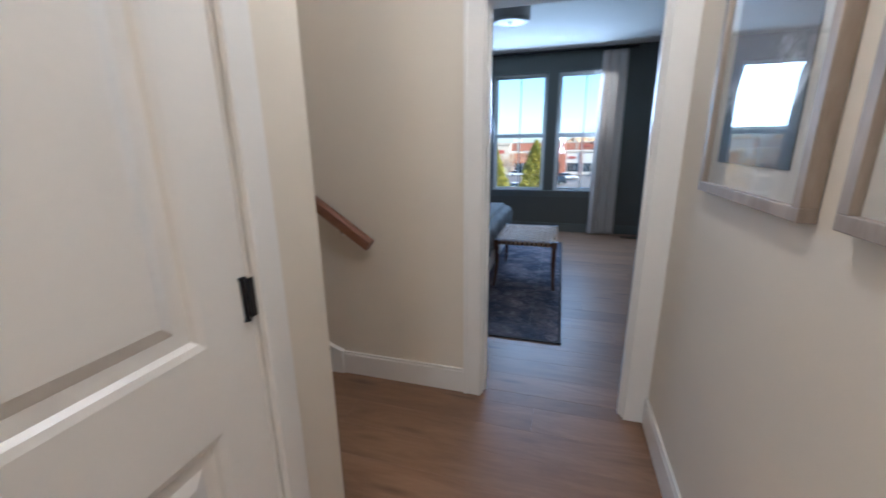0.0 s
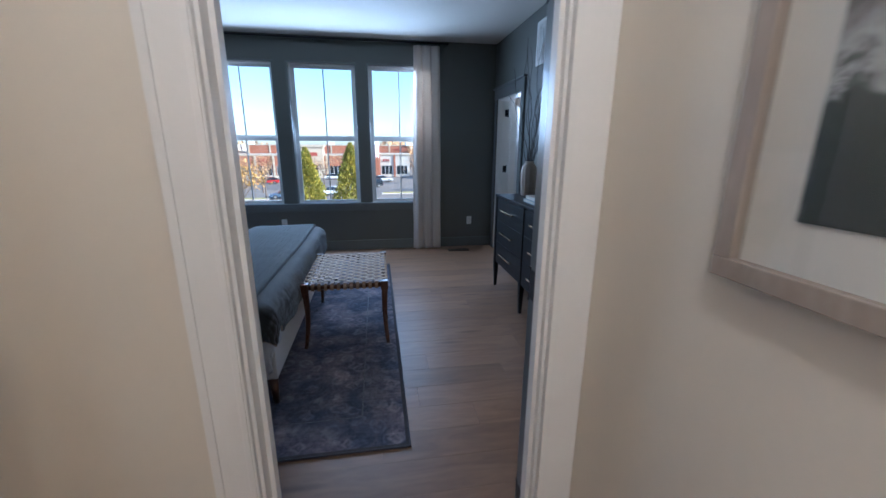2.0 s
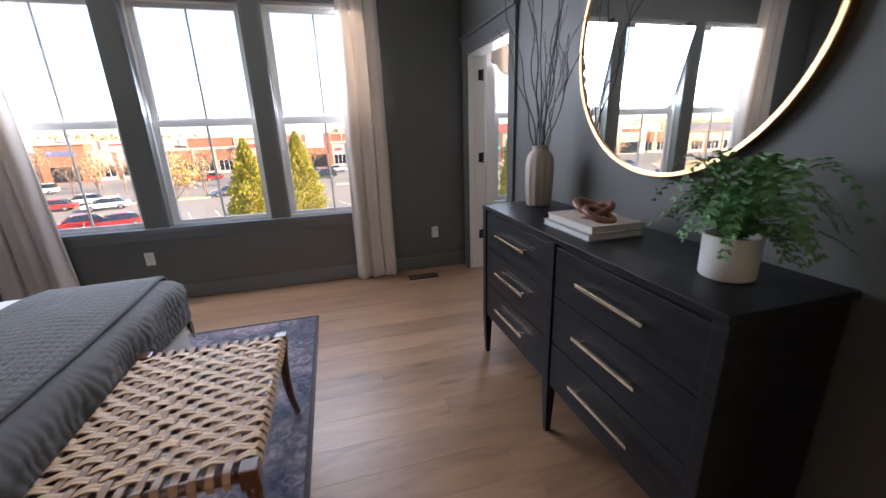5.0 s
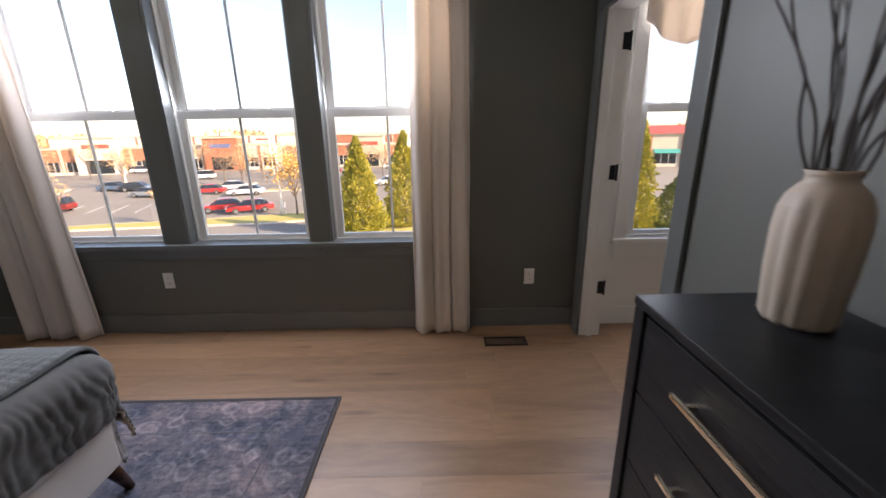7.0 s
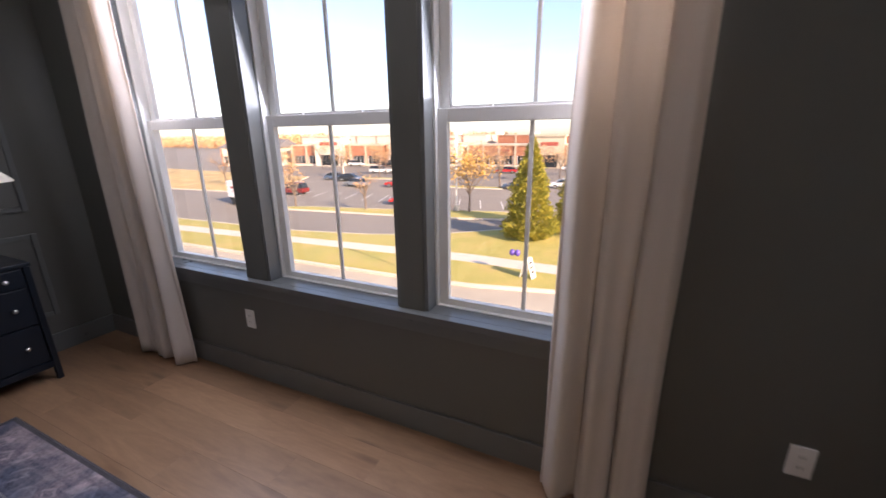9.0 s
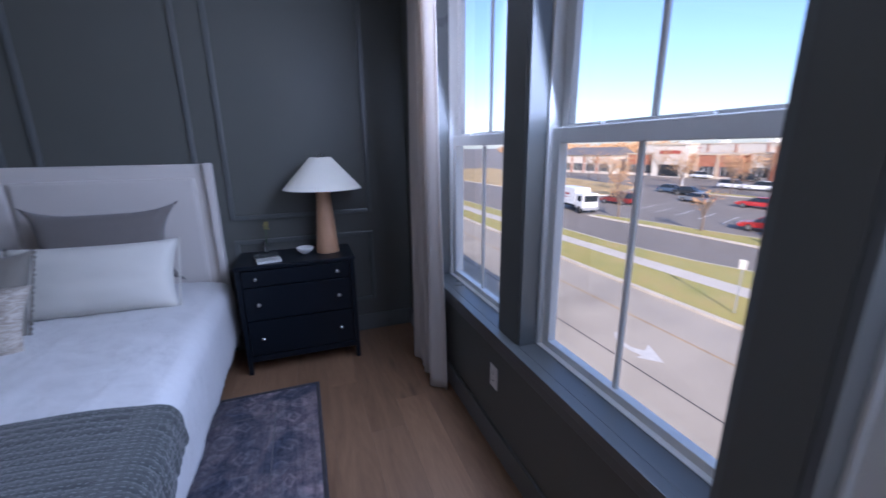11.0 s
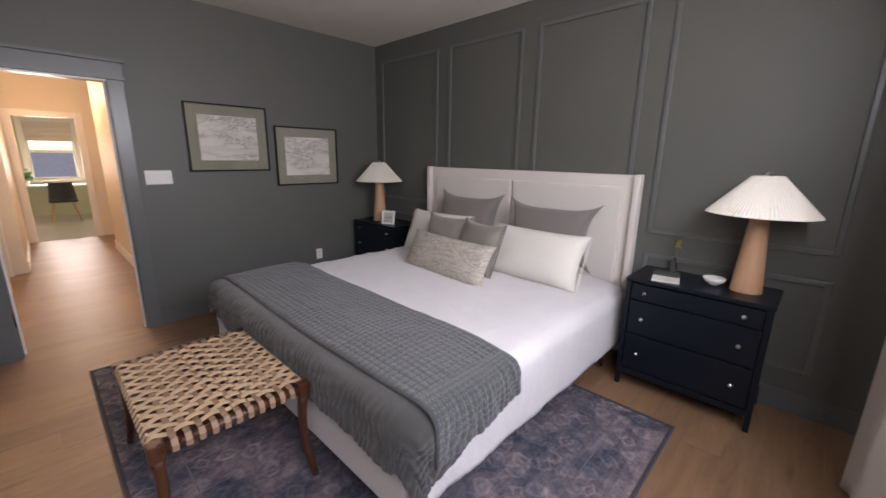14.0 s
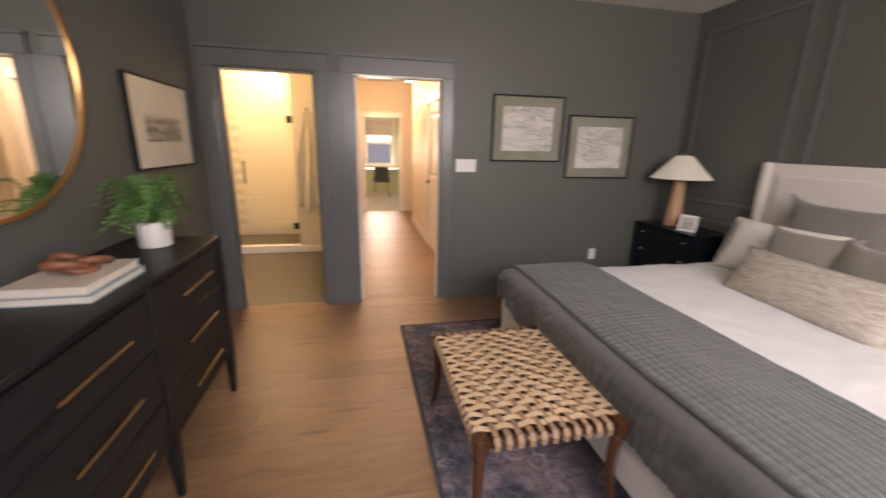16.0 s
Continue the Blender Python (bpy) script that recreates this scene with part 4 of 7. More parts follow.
boxes("border_band", plain("rug_band", (0.045, 0.04, 0.043), 0.95, vary=0.35, scale=14, grain=90, relief=0.5), rug,
      [(1.425, 1.44, 0.615, 3.665, 0.0094, 0.0102), (-0.83, -0.815, 0.615, 3.665, 0.0094, 0.0102), (-0.83, 1.44, 0.60, 0.615, 0.0094, 0.0102), (-0.83, 1.44, 3.665, 3.68, 0.0094, 0.0102)], "worn dark border band")
boxes("border_line", cloth("rug_border_pale", (0.075, 0.07, 0.08), vary=0.4, fold=30), rug,
      [(1.20, 1.207, 0.84, 3.44, 0.0094, 0.0103), (-0.597, -0.59, 0.84, 3.44, 0.0094, 0.0103), (-0.59, 1.20, 0.84, 0.847, 0.0094, 0.0103), (-0.59, 1.20, 3.433, 3.44, 0.0094, 0.0103)])


# ---- nightstands and lamps ----
def nightstand(name, label, y0, y1, x1=-1.09):
    w, x0 = y1 - y0, HX + 0.03
    e = thing(name, label, "nightstand", (x0, y0, 0), 0, "nightstands")
    d = x1 - x0
    boxes("body", NAVY, e, [(0, d - 0.02, 0.01, w - 0.01, 0.12, 0.74)], bevel=0.003)
    boxes("top", NAVY, e, [(-0.005, d + 0.008, -0.006, w + 0.006, 0.7405, 0.765)], bevel=0.006)
    boxes("base_rail", NAVY, e, [(d - 0.0195, d, 0.02, w - 0.02, 0.09, 0.13)], bevel=0.003)
    for y in (0.0, w - 0.03):
        boxes("post", NAVY, e, [(d - 0.03, d + 0.003, y, y + 0.03, 0.0, 0.74)], bevel=0.004)
        boxes("post", NAVY, e, [(0, 0.03, y, y + 0.03, 0.0, 0.12)], bevel=0.004)
    zs = (0.135, 0.385, 0.62, 0.735)
    for za, zb in zip(zs, zs[1:]):
        dr = boxes("drawer", NAVY, e, [(d - 0.0195, d - 0.002, 0.036, w - 0.036, za + 0.005, zb - 0.005)], bevel=0.003)
        for ky in (0.12, w - 0.12):
            bm = bmesh.new()
            bmesh.ops.create_uvsphere(bm, u_segments=16, v_segments=10, radius=0.0125, matrix=Matrix.Translation((d + 0.02, ky, (za + zb) / 2)))
            tube(bm, [(d - 0.003, ky, (za + zb) / 2), (d + 0.015, ky, (za + zb) / 2)], 0.005)
            part("knob", bm, SILVER, dr, "small nickel knob", smooth=True)
    return e


nightstand("nightstand", "black lacquered three-drawer nightstand by the windows", 3.245, 3.995)
nightstand("nightstand", "black lacquered three-drawer nightstand by the corner", 0.10, 0.85)


def shade_mat():
    m, t, p = nodes_of("pleated_paper_shade")
    p.inputs["Base Color"].default_value = (0.78, 0.74, 0.64, 1)
    p.inputs["Roughness"].default_value = 0.8
    p.inputs["Subsurface Weight"].default_value = 0.2
    p.inputs["Subsurface Radius"].default_value = (0.02, 0.02, 0.015)
    bump(t, p, noise_tex(t, coords(t), 90, 2), 0.08, 0.002)
    return m


SHADE = shade_mat()


def table_lamp(y, x, z, label):
    e = thing("table_lamp", label, "lamp", (x, y, z), 0, "bedside lamps")
    bm = lathe(bmesh.new(), [(0.078, 0.0), (0.08, 0.004), (0.078, 0.012), (0.046, 0.44), (0.044, 0.452)], 36)
    part("base", bm, LAMP_WOOD, e, "turned light oak base", smooth=True)
    bm = bmesh.new()
    n = 176
    rings = []
    for r, zz, am in ((0.262, 0.455, 0.0024), (0.256, 0.463, 0.0024), (0.196, 0.53, 0.002), (0.128, 0.605, 0.0015), (0.075, 0.664, 0.001), (0.066, 0.668, 0.0008)):
        rings.append([bm.verts.new(((r + am * (-1) ** k) * math.cos(2 * math.pi * k / n), (r + am * (-1) ** k) * math.sin(2 * math.pi * k / n), zz)) for k in range(n)])
    for a, b in zip(rings, rings[1:]):
        for i in range(n):
            bm.faces.new((a[i], a[(i + 1) % n], b[(i + 1) % n], b[i]))
    part("shade", bm, SHADE, e, "pleated cream cone shade")
    part("cap", lathe(bmesh.new(), [(0.06, 0.662), (0.055, 0.667), (0.02, 0.668), (0.012, 0.685), (0.004, 0.69)], 20), SILVER, e, smooth=True)
    bm = bmesh.new()
    tube(bm, [(0, 0, 0.45), (0, 0, 0.66)], 0.006)
    part("stem", bm, SILVER, e)
    return e


table_lamp(3.838, -1.305, 0.765, "wooden table lamp with a pleated cream shade by the windows")
table_lamp(0.35, -1.28, 0.765, "wooden table lamp with a pleated cream shade by the corner")


# ---- dresser ----
dresser = thing("dresser", "black oak six-drawer dresser with brushed metal bar handles", "dresser", (0, 0, 0))
DX0, DX1, DY0, DY1, DZ = 2.515, 2.945, 1.27, 2.805, 0.97
boxes("carcass", BLACK_WOOD, dresser, [(DX0 + 0.02, DX1 - 0.005, DY0 + 0.012, DY1 - 0.012, 0.26, DZ - 0.025)], bevel=0.002)
boxes("top", BLACK_WOOD, dresser, [(DX0 - 0.006, DX1, DY0, DY1, DZ - 0.0245, DZ)], bevel=0.004)
for y in (DY0, (DY0 + DY1) / 2 - 0.022, DY1 - 0.044):
    for x, top in ((DX0 - 0.002, DZ - 0.025), (DX1 - 0.05, 0.262)):
        bm = bmesh.new()
        if top > 0.5:
            box(bm, x, x + 0.045, y, y + 0.044, 0.26, top, 0.003)
        v0 = [(x, y), (x + 0.045, y), (x + 0.045, y + 0.044), (x, y + 0.044)]
        cx, cy = x + 0.0225, y + 0.022
        lo = [bm.verts.new((cx + (a - cx) * 0.55, cy + (b - cy) * 0.55, 0)) for a, b in v0]
        hi = [bm.verts.new((a, b, 0.262)) for a, b in v0]
        for i in range(4):
            bm.faces.new((lo[i], lo[(i + 1) % 4], hi[(i + 1) % 4], hi[i]))
        bm.faces.new(lo[::-1])
        part("leg", bm, BLACK_WOOD, dresser, "tapered black oak leg")
ym = (DY0 + DY1) / 2
for ya_, yb_ in ((DY0 + 0.046, ym - 0.024), (ym + 0.024, DY1 - 0.046)):
    for za, zb in ((0.275, 0.49), (0.495, 0.71), (0.715, 0.928)):
        dr = boxes("drawer", BLACK_WOOD, dresser, [(DX0 + 0.006, DX0 + 0.026, ya_, yb_, za, zb)], bevel=0.0025)
        bm = bmesh.new()
        yc, zc = (ya_ + yb_) / 2, (za + zb) / 2 + 0.012
        box(bm, DX0 - 0.026, DX0 - 0.016, yc - 0.165, yc + 0.168, zc - 0.0065, zc + 0.0065, 0.002)
        for s in (-0.13, 0.13):
            box(bm, DX0 - 0.017, DX0 + 0.007, yc + s - 0.004, yc + s + 0.004, zc - 0.004, zc + 0.004)
        part("handle", bm, STEEL, dr, "brushed metal bar handle")

# ---- mirror ----
mirror = thing("round_mirror", "large round gold-framed mirror on the wall above the dresser", "mirror", (RX - 0.022, 1.995, 1.745), 0)
bm = bmesh.new()
R, n = 0.552, 96
prof = [(R - 0.010, 0.0), (R - 0.010, -0.014), (R + 0.005, -0.016), (R + 0.007, -0.011), (R + 0.007, 0.02), (R - 0.010, 0.02)]
rings = [[bm.verts.new((x, r * math.cos(2 * math.pi * k / n), r * math.sin(2 * math.pi * k / n))) for k in range(n)] for r, x in prof]
for a, b in zip(rings, rings[1:]):
    for i in range(n):
        bm.faces.new((a[i], a[(i + 1) % n], b[(i + 1) % n], b[i]))
bmesh.ops.recalc_face_normals(bm, faces=bm.faces)
part("frame", bm, plain("brushed_gold", (0.58, 0.34, 0.15), 0.34, 1.0, vary=0.05, relief=0.03), mirror, "brushed gold rim")
bm = bmesh.new()
vs = [bm.verts.new((-0.006, (R - 0.008) * math.cos(2 * math.pi * k / n), (R - 0.008) * math.sin(2 * math.pi * k / n))) for k in range(n)]
vb = [bm.verts.new((0.012, v.co.y, v.co.z)) for v in vs]
bm.faces.new(vs)
bm.faces.new(vb[::-1])
for i in range(n):
    bm.faces.new((vs[(i + 1) % n], vs[i], vb[i], vb[(i + 1) % n]))
bmesh.ops.recalc_face_normals(bm, faces=bm.faces)
m, t, p = nodes_of("mirror_silver")
p.inputs["Base Color"].default_value = (0.9, 0.92, 0.9, 1)
p.inputs["Metallic"].default_value = 1.0
p.inputs["Roughness"].default_value = 0.015
part("mirror_glass", bm, m, mirror, "clear mirror glass")


# ---- curtains ----
def curtain(name, label, x0, x1, amp, folds, seed, base_spread=1.0, lean=0.0):
    e = thing(name, label, "curtain", (0, 0, 0), 0, "window curtains")
    def fn(u, v):
        z = 0.012 + v * 2.66
        k = 1 - v
        x = x0 + (x1 - x0) * (0.5 + (u - 0.5) * (1 + base_spread * k * 0.15)) + lean * k
        ph = u * folds * 2 * math.pi + seed + 0.25 * math.sin(3 * v + seed)
        y = WY - 0.09 + amp * (0.7 + 0.3 * k) * (math.sin(ph) + 0.45 * math.sin(2.3 * ph + seed) * (0.4 + 0.6 * k)) + 0.012 * noise.noise(Vector((u * 6, v * 3, seed)))
        x += 0.018 * math.cos(ph * 1.0) + 0.012 * noise.noise(Vector((u * 5, v * 4, seed + 3)))
        return Vector((x, y, z))
    bm = grid_mesh(140, 40, fn)
    ob = part("panel", bm, CURTAIN, e, smooth=True)
    solid(ob, 0.003)
    for i in range(2 * folds + 1):
        bm = bmesh.new()
        cx = x0 + (x1 - x0) * i / (2 * folds)
        tube(bm, [(cx, WY - 0.09 + 0.019 * math.cos(k * math.pi / 6), 2.695 + 0.019 * math.sin(k * math.pi / 6)) for k in range(13)], 0.0025, 6)
        part("ring", bm, BLACK_METAL, e, smooth=True)
    return e


curtain("curtain", "ivory linen curtain hanging to the floor by the side wall", 1.83, 2.175, 0.034, 3, 0.7)
curtain("curtain", "ivory linen curtain hanging to the floor by the nightstand", -0.97, -0.57, 0.036, 3, 2.0, 2.2, 0.06)
rod = thing("curtain_rod", "thin dark curtain rod above the windows", "curtain rod", (0, 0, 0))
bm = bmesh.new()
tube(bm, [(-1.1, WY - 0.09, 2.705), (2.3, WY - 0.09, 2.705)], 0.011, 12)
part("rod", bm, BLACK_METAL, rod, smooth=True)
for x in (-1.08, 0.6, 2.28):
    boxes("bracket", BLACK_METAL, rod, [(x - 0.008, x + 0.008, WY - 0.09, WY - 0.001, 2.695, 2.712)])


# ---- pictures, plates, small things ----
def picture(name, label, centre, w, h, axis, frame_w, frame_mat, mat_colour, mat_w, art, depth=0.028, group=""):
    """A framed picture. axis: 'y+' hangs on a wall and faces +y, 'x-' faces -x."""
    rz = {"y+": 180, "x-": 90 + 180, "y-": 0}[axis]
    e = thing(name, label, "picture", centre, rz, group)
    f = frame_w
    boxes("frame", frame_mat, e, [(-w / 2, w / 2, -depth, 0, -h / 2, -h / 2 + f), (-w / 2, w / 2, -depth, 0, h / 2 - f, h / 2),
                                  (-w / 2, -w / 2 + f, -depth, 0, -h / 2 + f, h / 2 - f), (w / 2 - f, w / 2, -depth, 0, -h / 2 + f, h / 2 - f)], bevel=0.002)
    boxes("mount", mat_colour, e, [(-w / 2 + f, w / 2 - f, -depth * 0.5, -0.001, -h / 2 + f, h / 2 - f)])
    boxes("print", art, e, [(-w / 2 + f + mat_w, w / 2 - f - mat_w, -depth * 0.5 - 0.003, -depth * 0.5 - 0.0004, -h / 2 + f + mat_w, h / 2 - f - mat_w)], "printed artwork")
    g = boxes("glazing", PANE, e, [(-w / 2 + f, w / 2 - f, -depth * 0.75, -depth * 0.75 + 0.002, -h / 2 + f, h / 2 - f)])
    g.visible_shadow = False
    return e


def sketch_mat(name, paper, ink, seed, spread=0.43):
    m, t, p = nodes_of(name)
    v = coords(t, (1.5, 1.5, 5), rot=(0, 0, 0))
    add = t.nodes.new("ShaderNodeVectorMath")
    add.inputs[1].default_value = (seed, seed * 2, seed * 3)
    t.links.new(v, add.inputs[0])
    a = noise_tex(t, add.outputs[0], 7, 8, 0.75, 1.4)
    b = noise_tex(t, add.outputs[0], 1.8, 3)
    ma = ramp(t, a, [(0.45, (1, 1, 1)), (0.485, (0.1, 0.1, 0.1)), (0.5, (0.1, 0.1, 0.1)), (0.53, (1, 1, 1))])
    mb = ramp(t, b, [(spread, (0, 0, 0)), (spread + 0.12, (0.95, 0.95, 0.95))])
    c = mixc(t, mb, paper, mixc(t, ma, ink, paper))
    t.links.new(c, p.inputs["Base Color"])
    p.inputs["Roughness"].default_value = 0.8
    return m


def wash_mat(name):
    """A grey ink landscape: pale sky, streaky banks below, darker to one side."""
    m, t, p = nodes_of(name)
    sx = t.nodes.new("ShaderNodeSeparateXYZ")
    t.links.new(coords(t), sx.inputs[0])
    streak = noise_tex(t, coords(t, (2.2, 2.2, 16)), 3.0, 6, 0.7, 0.8)
    band = ramp(t, sx.outputs["Z"], [(0.0, (1, 1, 1)), (0.03, (1, 1, 1)), (0.06, (0, 0, 0)), (1.0, (0, 0, 0))])
    ink = ramp(t, streak, [(0.36, (0.06, 0.06, 0.06)), (0.5, (0.2, 0.2, 0.19)), (0.62, (0.48, 0.46, 0.42))])
    t.links.new(mixc(t, band, (0.6, 0.575, 0.52), ink), p.inputs["Base Color"])
    p.inputs["Roughness"].default_value = 0.8
    return m


OLIVE_MOUNT = plain("olive_mount_board", (0.24, 0.235, 0.175), 0.8, vary=0.05)
CREAM_MOUNT = plain("cream_mount_board", (0.60, 0.57, 0.50), 0.8, vary=0.03)
PALE_WOOD = wood("pale_weathered_frame", (0.21, 0.165, 0.125), (0.42, 0.35, 0.28), 0.5, scale=(8, 8, 2))
PAPER = (0.66, 0.63, 0.57)
picture("framed_print", "pencil landscape in a black frame with olive mount", (0.18, 0.001, 1.642), 0.70, 0.595, "y+", 0.014, BLACK_WOOD, OLIVE_MOUNT, 0.085, sketch_mat("sketch_a", PAPER, (0.09, 0.085, 0.07), 1.3), group="prints by the door")
picture("framed_print", "pencil sketch of a tree in a black frame", (-0.59, 0.001, 1.488), 0.70, 0.595, "y+", 0.014, BLACK_WOOD, OLIVE_MOUNT, 0.088, sketch_mat("sketch_b", PAPER, (0.09, 0.085, 0.07), 4.1), group="prints by the door")
picture("framed_print", "small ink drawing with a wide cream mount in a black frame", (RX - 0.001, 0.66, 1.565), 0.80, 0.53, "x-", 0.012, BLACK_WOOD, CREAM_MOUNT, 0.15, wash_mat("wash_landscape"))


def photo_mat(name, seed):
    m, t, p = nodes_of(name)
    tc = t.nodes.new("ShaderNodeTexCoord")
    sx = t.nodes.new("ShaderNodeSeparateXYZ")
    t.links.new(tc.outputs["Object"], sx.inputs[0])
    n = noise_tex(t, coords(t), 5.0 + seed, 7, 0.65, 0.6)
    ad = t.nodes.new("ShaderNodeMath")
    ad.operation = "MULTIPLY_ADD"
    ad.inputs[1].default_value = 0.5
    t.links.new(n, ad.inputs[0])
    t.links.new(sx.outputs["Z"], ad.inputs[2])
    c = ramp(t, ad.outputs[0], [(0.0, (0.035, 0.04, 0.028)), (0.14, (0.06, 0.065, 0.045)), (0.17, (0.4, 0.39, 0.36)), (0.24, (0.16, 0.14, 0.12)), (0.6, (0.2, 0.17, 0.145))])
    t.links.new(c, p.inputs["Base Color"])
    p.inputs["Roughness"].default_value = 0.6
    return m


picture("framed_print", "misty mountain photograph in a pale wood frame", (HALL_R - 0.001, -0.82, 1.62), 0.62, 0.75, "x-", 0.03, PALE_WOOD, CREAM_MOUNT, 0.068, photo_mat("photo_a", 0), 0.035, "hall pictures")
picture("framed_print", "soft dark landscape photograph in a pale wood frame", (HALL_R - 0.001, -1.55, 1.63), 0.62, 0.75, "x-", 0.03, PALE_WOOD, CREAM_MOUNT, 0.095, photo_mat("photo_b", 2), 0.035, "hall pictures")


def plate(name, label, x, y, z, rz, w, h, slots, category):
    e = thing(name, label, category, (x, y, z), rz)
    boxes("cover", PLASTIC_WHITE, e, [(-w / 2, w / 2, -0.006, 0, -h / 2, h / 2)], bevel=0.002)
    if slots == "outlet":
        for dz in (-0.02, 0.02):
            boxes("socket", PLASTIC_WHITE, e, [(-0.016, 0.016, -0.0085, -0.0061, dz - 0.014, dz + 0.014)], bevel=0.001)
            boxes("slot", BLACK_METAL, e, [(sx - 0.0012, sx + 0.0012, -0.009, -0.0086, dz - 0.005, dz + 0.005) for sx in (-0.006, 0.006)])
    else:
        for i in range(slots):
            cx = (i - (slots - 1) / 2) * 0.046
            boxes("rocker", PLASTIC_WHITE, e, [(cx - 0.0165, cx + 0.0165, -0.0095, -0.0061, -0.033, 0.033)], bevel=0.0015)


plate("outlet", "white duplex outlet on the charcoal wall under the windows", 0.06, WY - 0.0005, 0.40, 0, 0.072, 0.116, "outlet", "outlet")
plate("outlet", "white duplex outlet on the charcoal wall beside the curtain", 2.64, WY - 0.0005, 0.385, 0, 0.072, 0.116, "outlet", "outlet")
plate("outlet", "white duplex outlet on the charcoal wall by the bed", -0.66, 0.0005, 0.395, 180, 0.072, 0.116, "outlet", "outlet")
plate("light_switch", "white four-gang switch plate beside the door", 0.765, 0.0005, 1.30, 180, 0.19, 0.116, 4, "light switch")

reg = thing("floor_vent", "bronze floor register with slots near the window wall", "vent", (2.44, 4.255, 0))
boxes("rim", BLACK_METAL, reg, [(-0.145, 0.145, -0.055, -0.042, 0.0, 0.006), (-0.145, 0.145, 0.042, 0.055, 0, 0.006), (-0.145, -0.132, -0.042, 0.042, 0, 0.006), (0.132, 0.145, -0.042, 0.042, 0, 0.006)])
for i in range(17):
    boxes("slat", BLACK_METAL, reg, [(-0.128 + i * 0.0155, -0.12 + i * 0.0155, -0.0415, 0.0415, 0.0005, 0.005)])

vent = thing("wall_vent", "white louvred return air grille high on the side wall", "vent", (RX - 0.001, 2.92, 2.42), -90)
boxes("frame", PLASTIC_WHITE, vent, [(-0.15, 0.15, -0.012, 0, -0.2, -0.17), (-0.15, 0.15, -0.012, 0, 0.17, 0.2), (-0.15, -0.12, -0.012, 0, -0.17, 0.17), (0.12, 0.15, -0.012, 0, -0.17, 0.17), (-0.006, 0.006, -0.012, 0, -0.17, 0.17)])
for i in range(20):
    boxes("louvre", PLASTIC_WHITE, vent, [(-0.12, -0.0065, -0.009, -0.002, -0.165 + i * 0.017, -0.156 + i * 0.017), (0.0065, 0.12, -0.009, -0.002, -0.165 + i * 0.017, -0.156 + i * 0.017)])

fix = thing("ceiling_light", "white drum ceiling light with a small nickel finial, switched off", "ceiling light", (0.78, 2.39, H))
part("shade", lathe(bmesh.new(), [(0.19, -0.005), (0.2, -0.01), (0.2, -0.13), (0.196, -0.135)], 48), plain("drum_shade_fabric", (0.5, 0.5, 0.5), 0.8, vary=0.03), fix, smooth=True)
part("diffuser", lathe(bmesh.new(), [(0.195, -0.1351), (0.12, -0.143), (0.03, -0.146)], 40), PLASTIC_WHITE, fix, smooth=True)
part("finial", lathe(bmesh.new(), [(0.018, -0.146), (0.02, -0.15), (0.012, -0.158), (0.007, -0.168), (0.002, -0.17)], 16), SILVER, fix, smooth=True)

# ---- on the dresser ----
TZ = DZ
vase = thing("ribbed_vase", "tall cream ribbed stoneware vase on the dresser", "vase", (2.79, 2.65, TZ))
VASE = plain("cream_stoneware", (0.42, 0.345, 0.275), 0.55, vary=0.06, scale=9, relief=0.2)
def facet(a, z):
    k = 12
    return 1 - 0.055 * abs(math.cos(a * k / 2)) ** 2.5 if z < 0.26 else 1
part("body", lathe(bmesh.new(), [(0.064, 0.0), (0.070, 0.012), (0.077, 0.12), (0.079, 0.21), (0.076, 0.25), (0.066, 0.278), (0.050, 0.298), (0.043, 0.305), (0.042, 0.318), (0.046, 0.326), (0.041, 0.328), (0.035, 0.315), (0.026, 0.27)], 96, squash=facet), VASE, vase, smooth=True)
TWIG = plain("dark_willow_bark", (0.045, 0.036, 0.032), 0.7, vary=0.3, scale=30)
rng = random.Random(5)
twigs = thing("curly_branches", "dark curly willow branches standing in the vase", "branches", (2.79, 2.65, TZ))
for i in range(13):
    a = rng.uniform(0, 2 * math.pi)
    spread = rng.uniform(0.12, 0.42)
    hgt = rng.uniform(0.75, 1.25)
    ph, amp = rng.uniform(0, 6), rng.uniform(0.012, 0.03)
    pts = []
    for k in range(26):
        s = k / 25
        r = 0.02 + spread * s ** 1.4
        wob = amp * min(1, s * 3) * math.sin(s * 17 + ph)
        x = r * math.cos(a) * 0.7 + wob * math.sin(a) * 0.8
        y = r * math.sin(a) + wob * math.cos(a)
        pts.append((min(x, 0.17), y, 0.2 + hgt * s + 0.01 * math.sin(s * 23 + ph)))
    bm = bmesh.new()
    tube(bm, pts, [0.0042 * (1 - 0.65 * k / 25) for k in range(26)], 6)
    if rng.random() < 0.7:
        k0 = rng.randint(10, 17)
        b0 = Vector(pts[k0])
        sub = [tuple(b0 + Vector(((0.05 * math.cos(a + 1) * q + 0.01 * math.sin(q * 9)), 0.1 * math.sin(a + 1.2) * q + 0.012 * math.cos(q * 8), 0.28 * q))) for q in [j / 10 for j in range(11)]]
        tube(bm, sub, [0.0025 * (1 - 0.5 * j / 10) for j in range(11)], 5)
    part("branch", bm, TWIG, twigs, smooth=True)

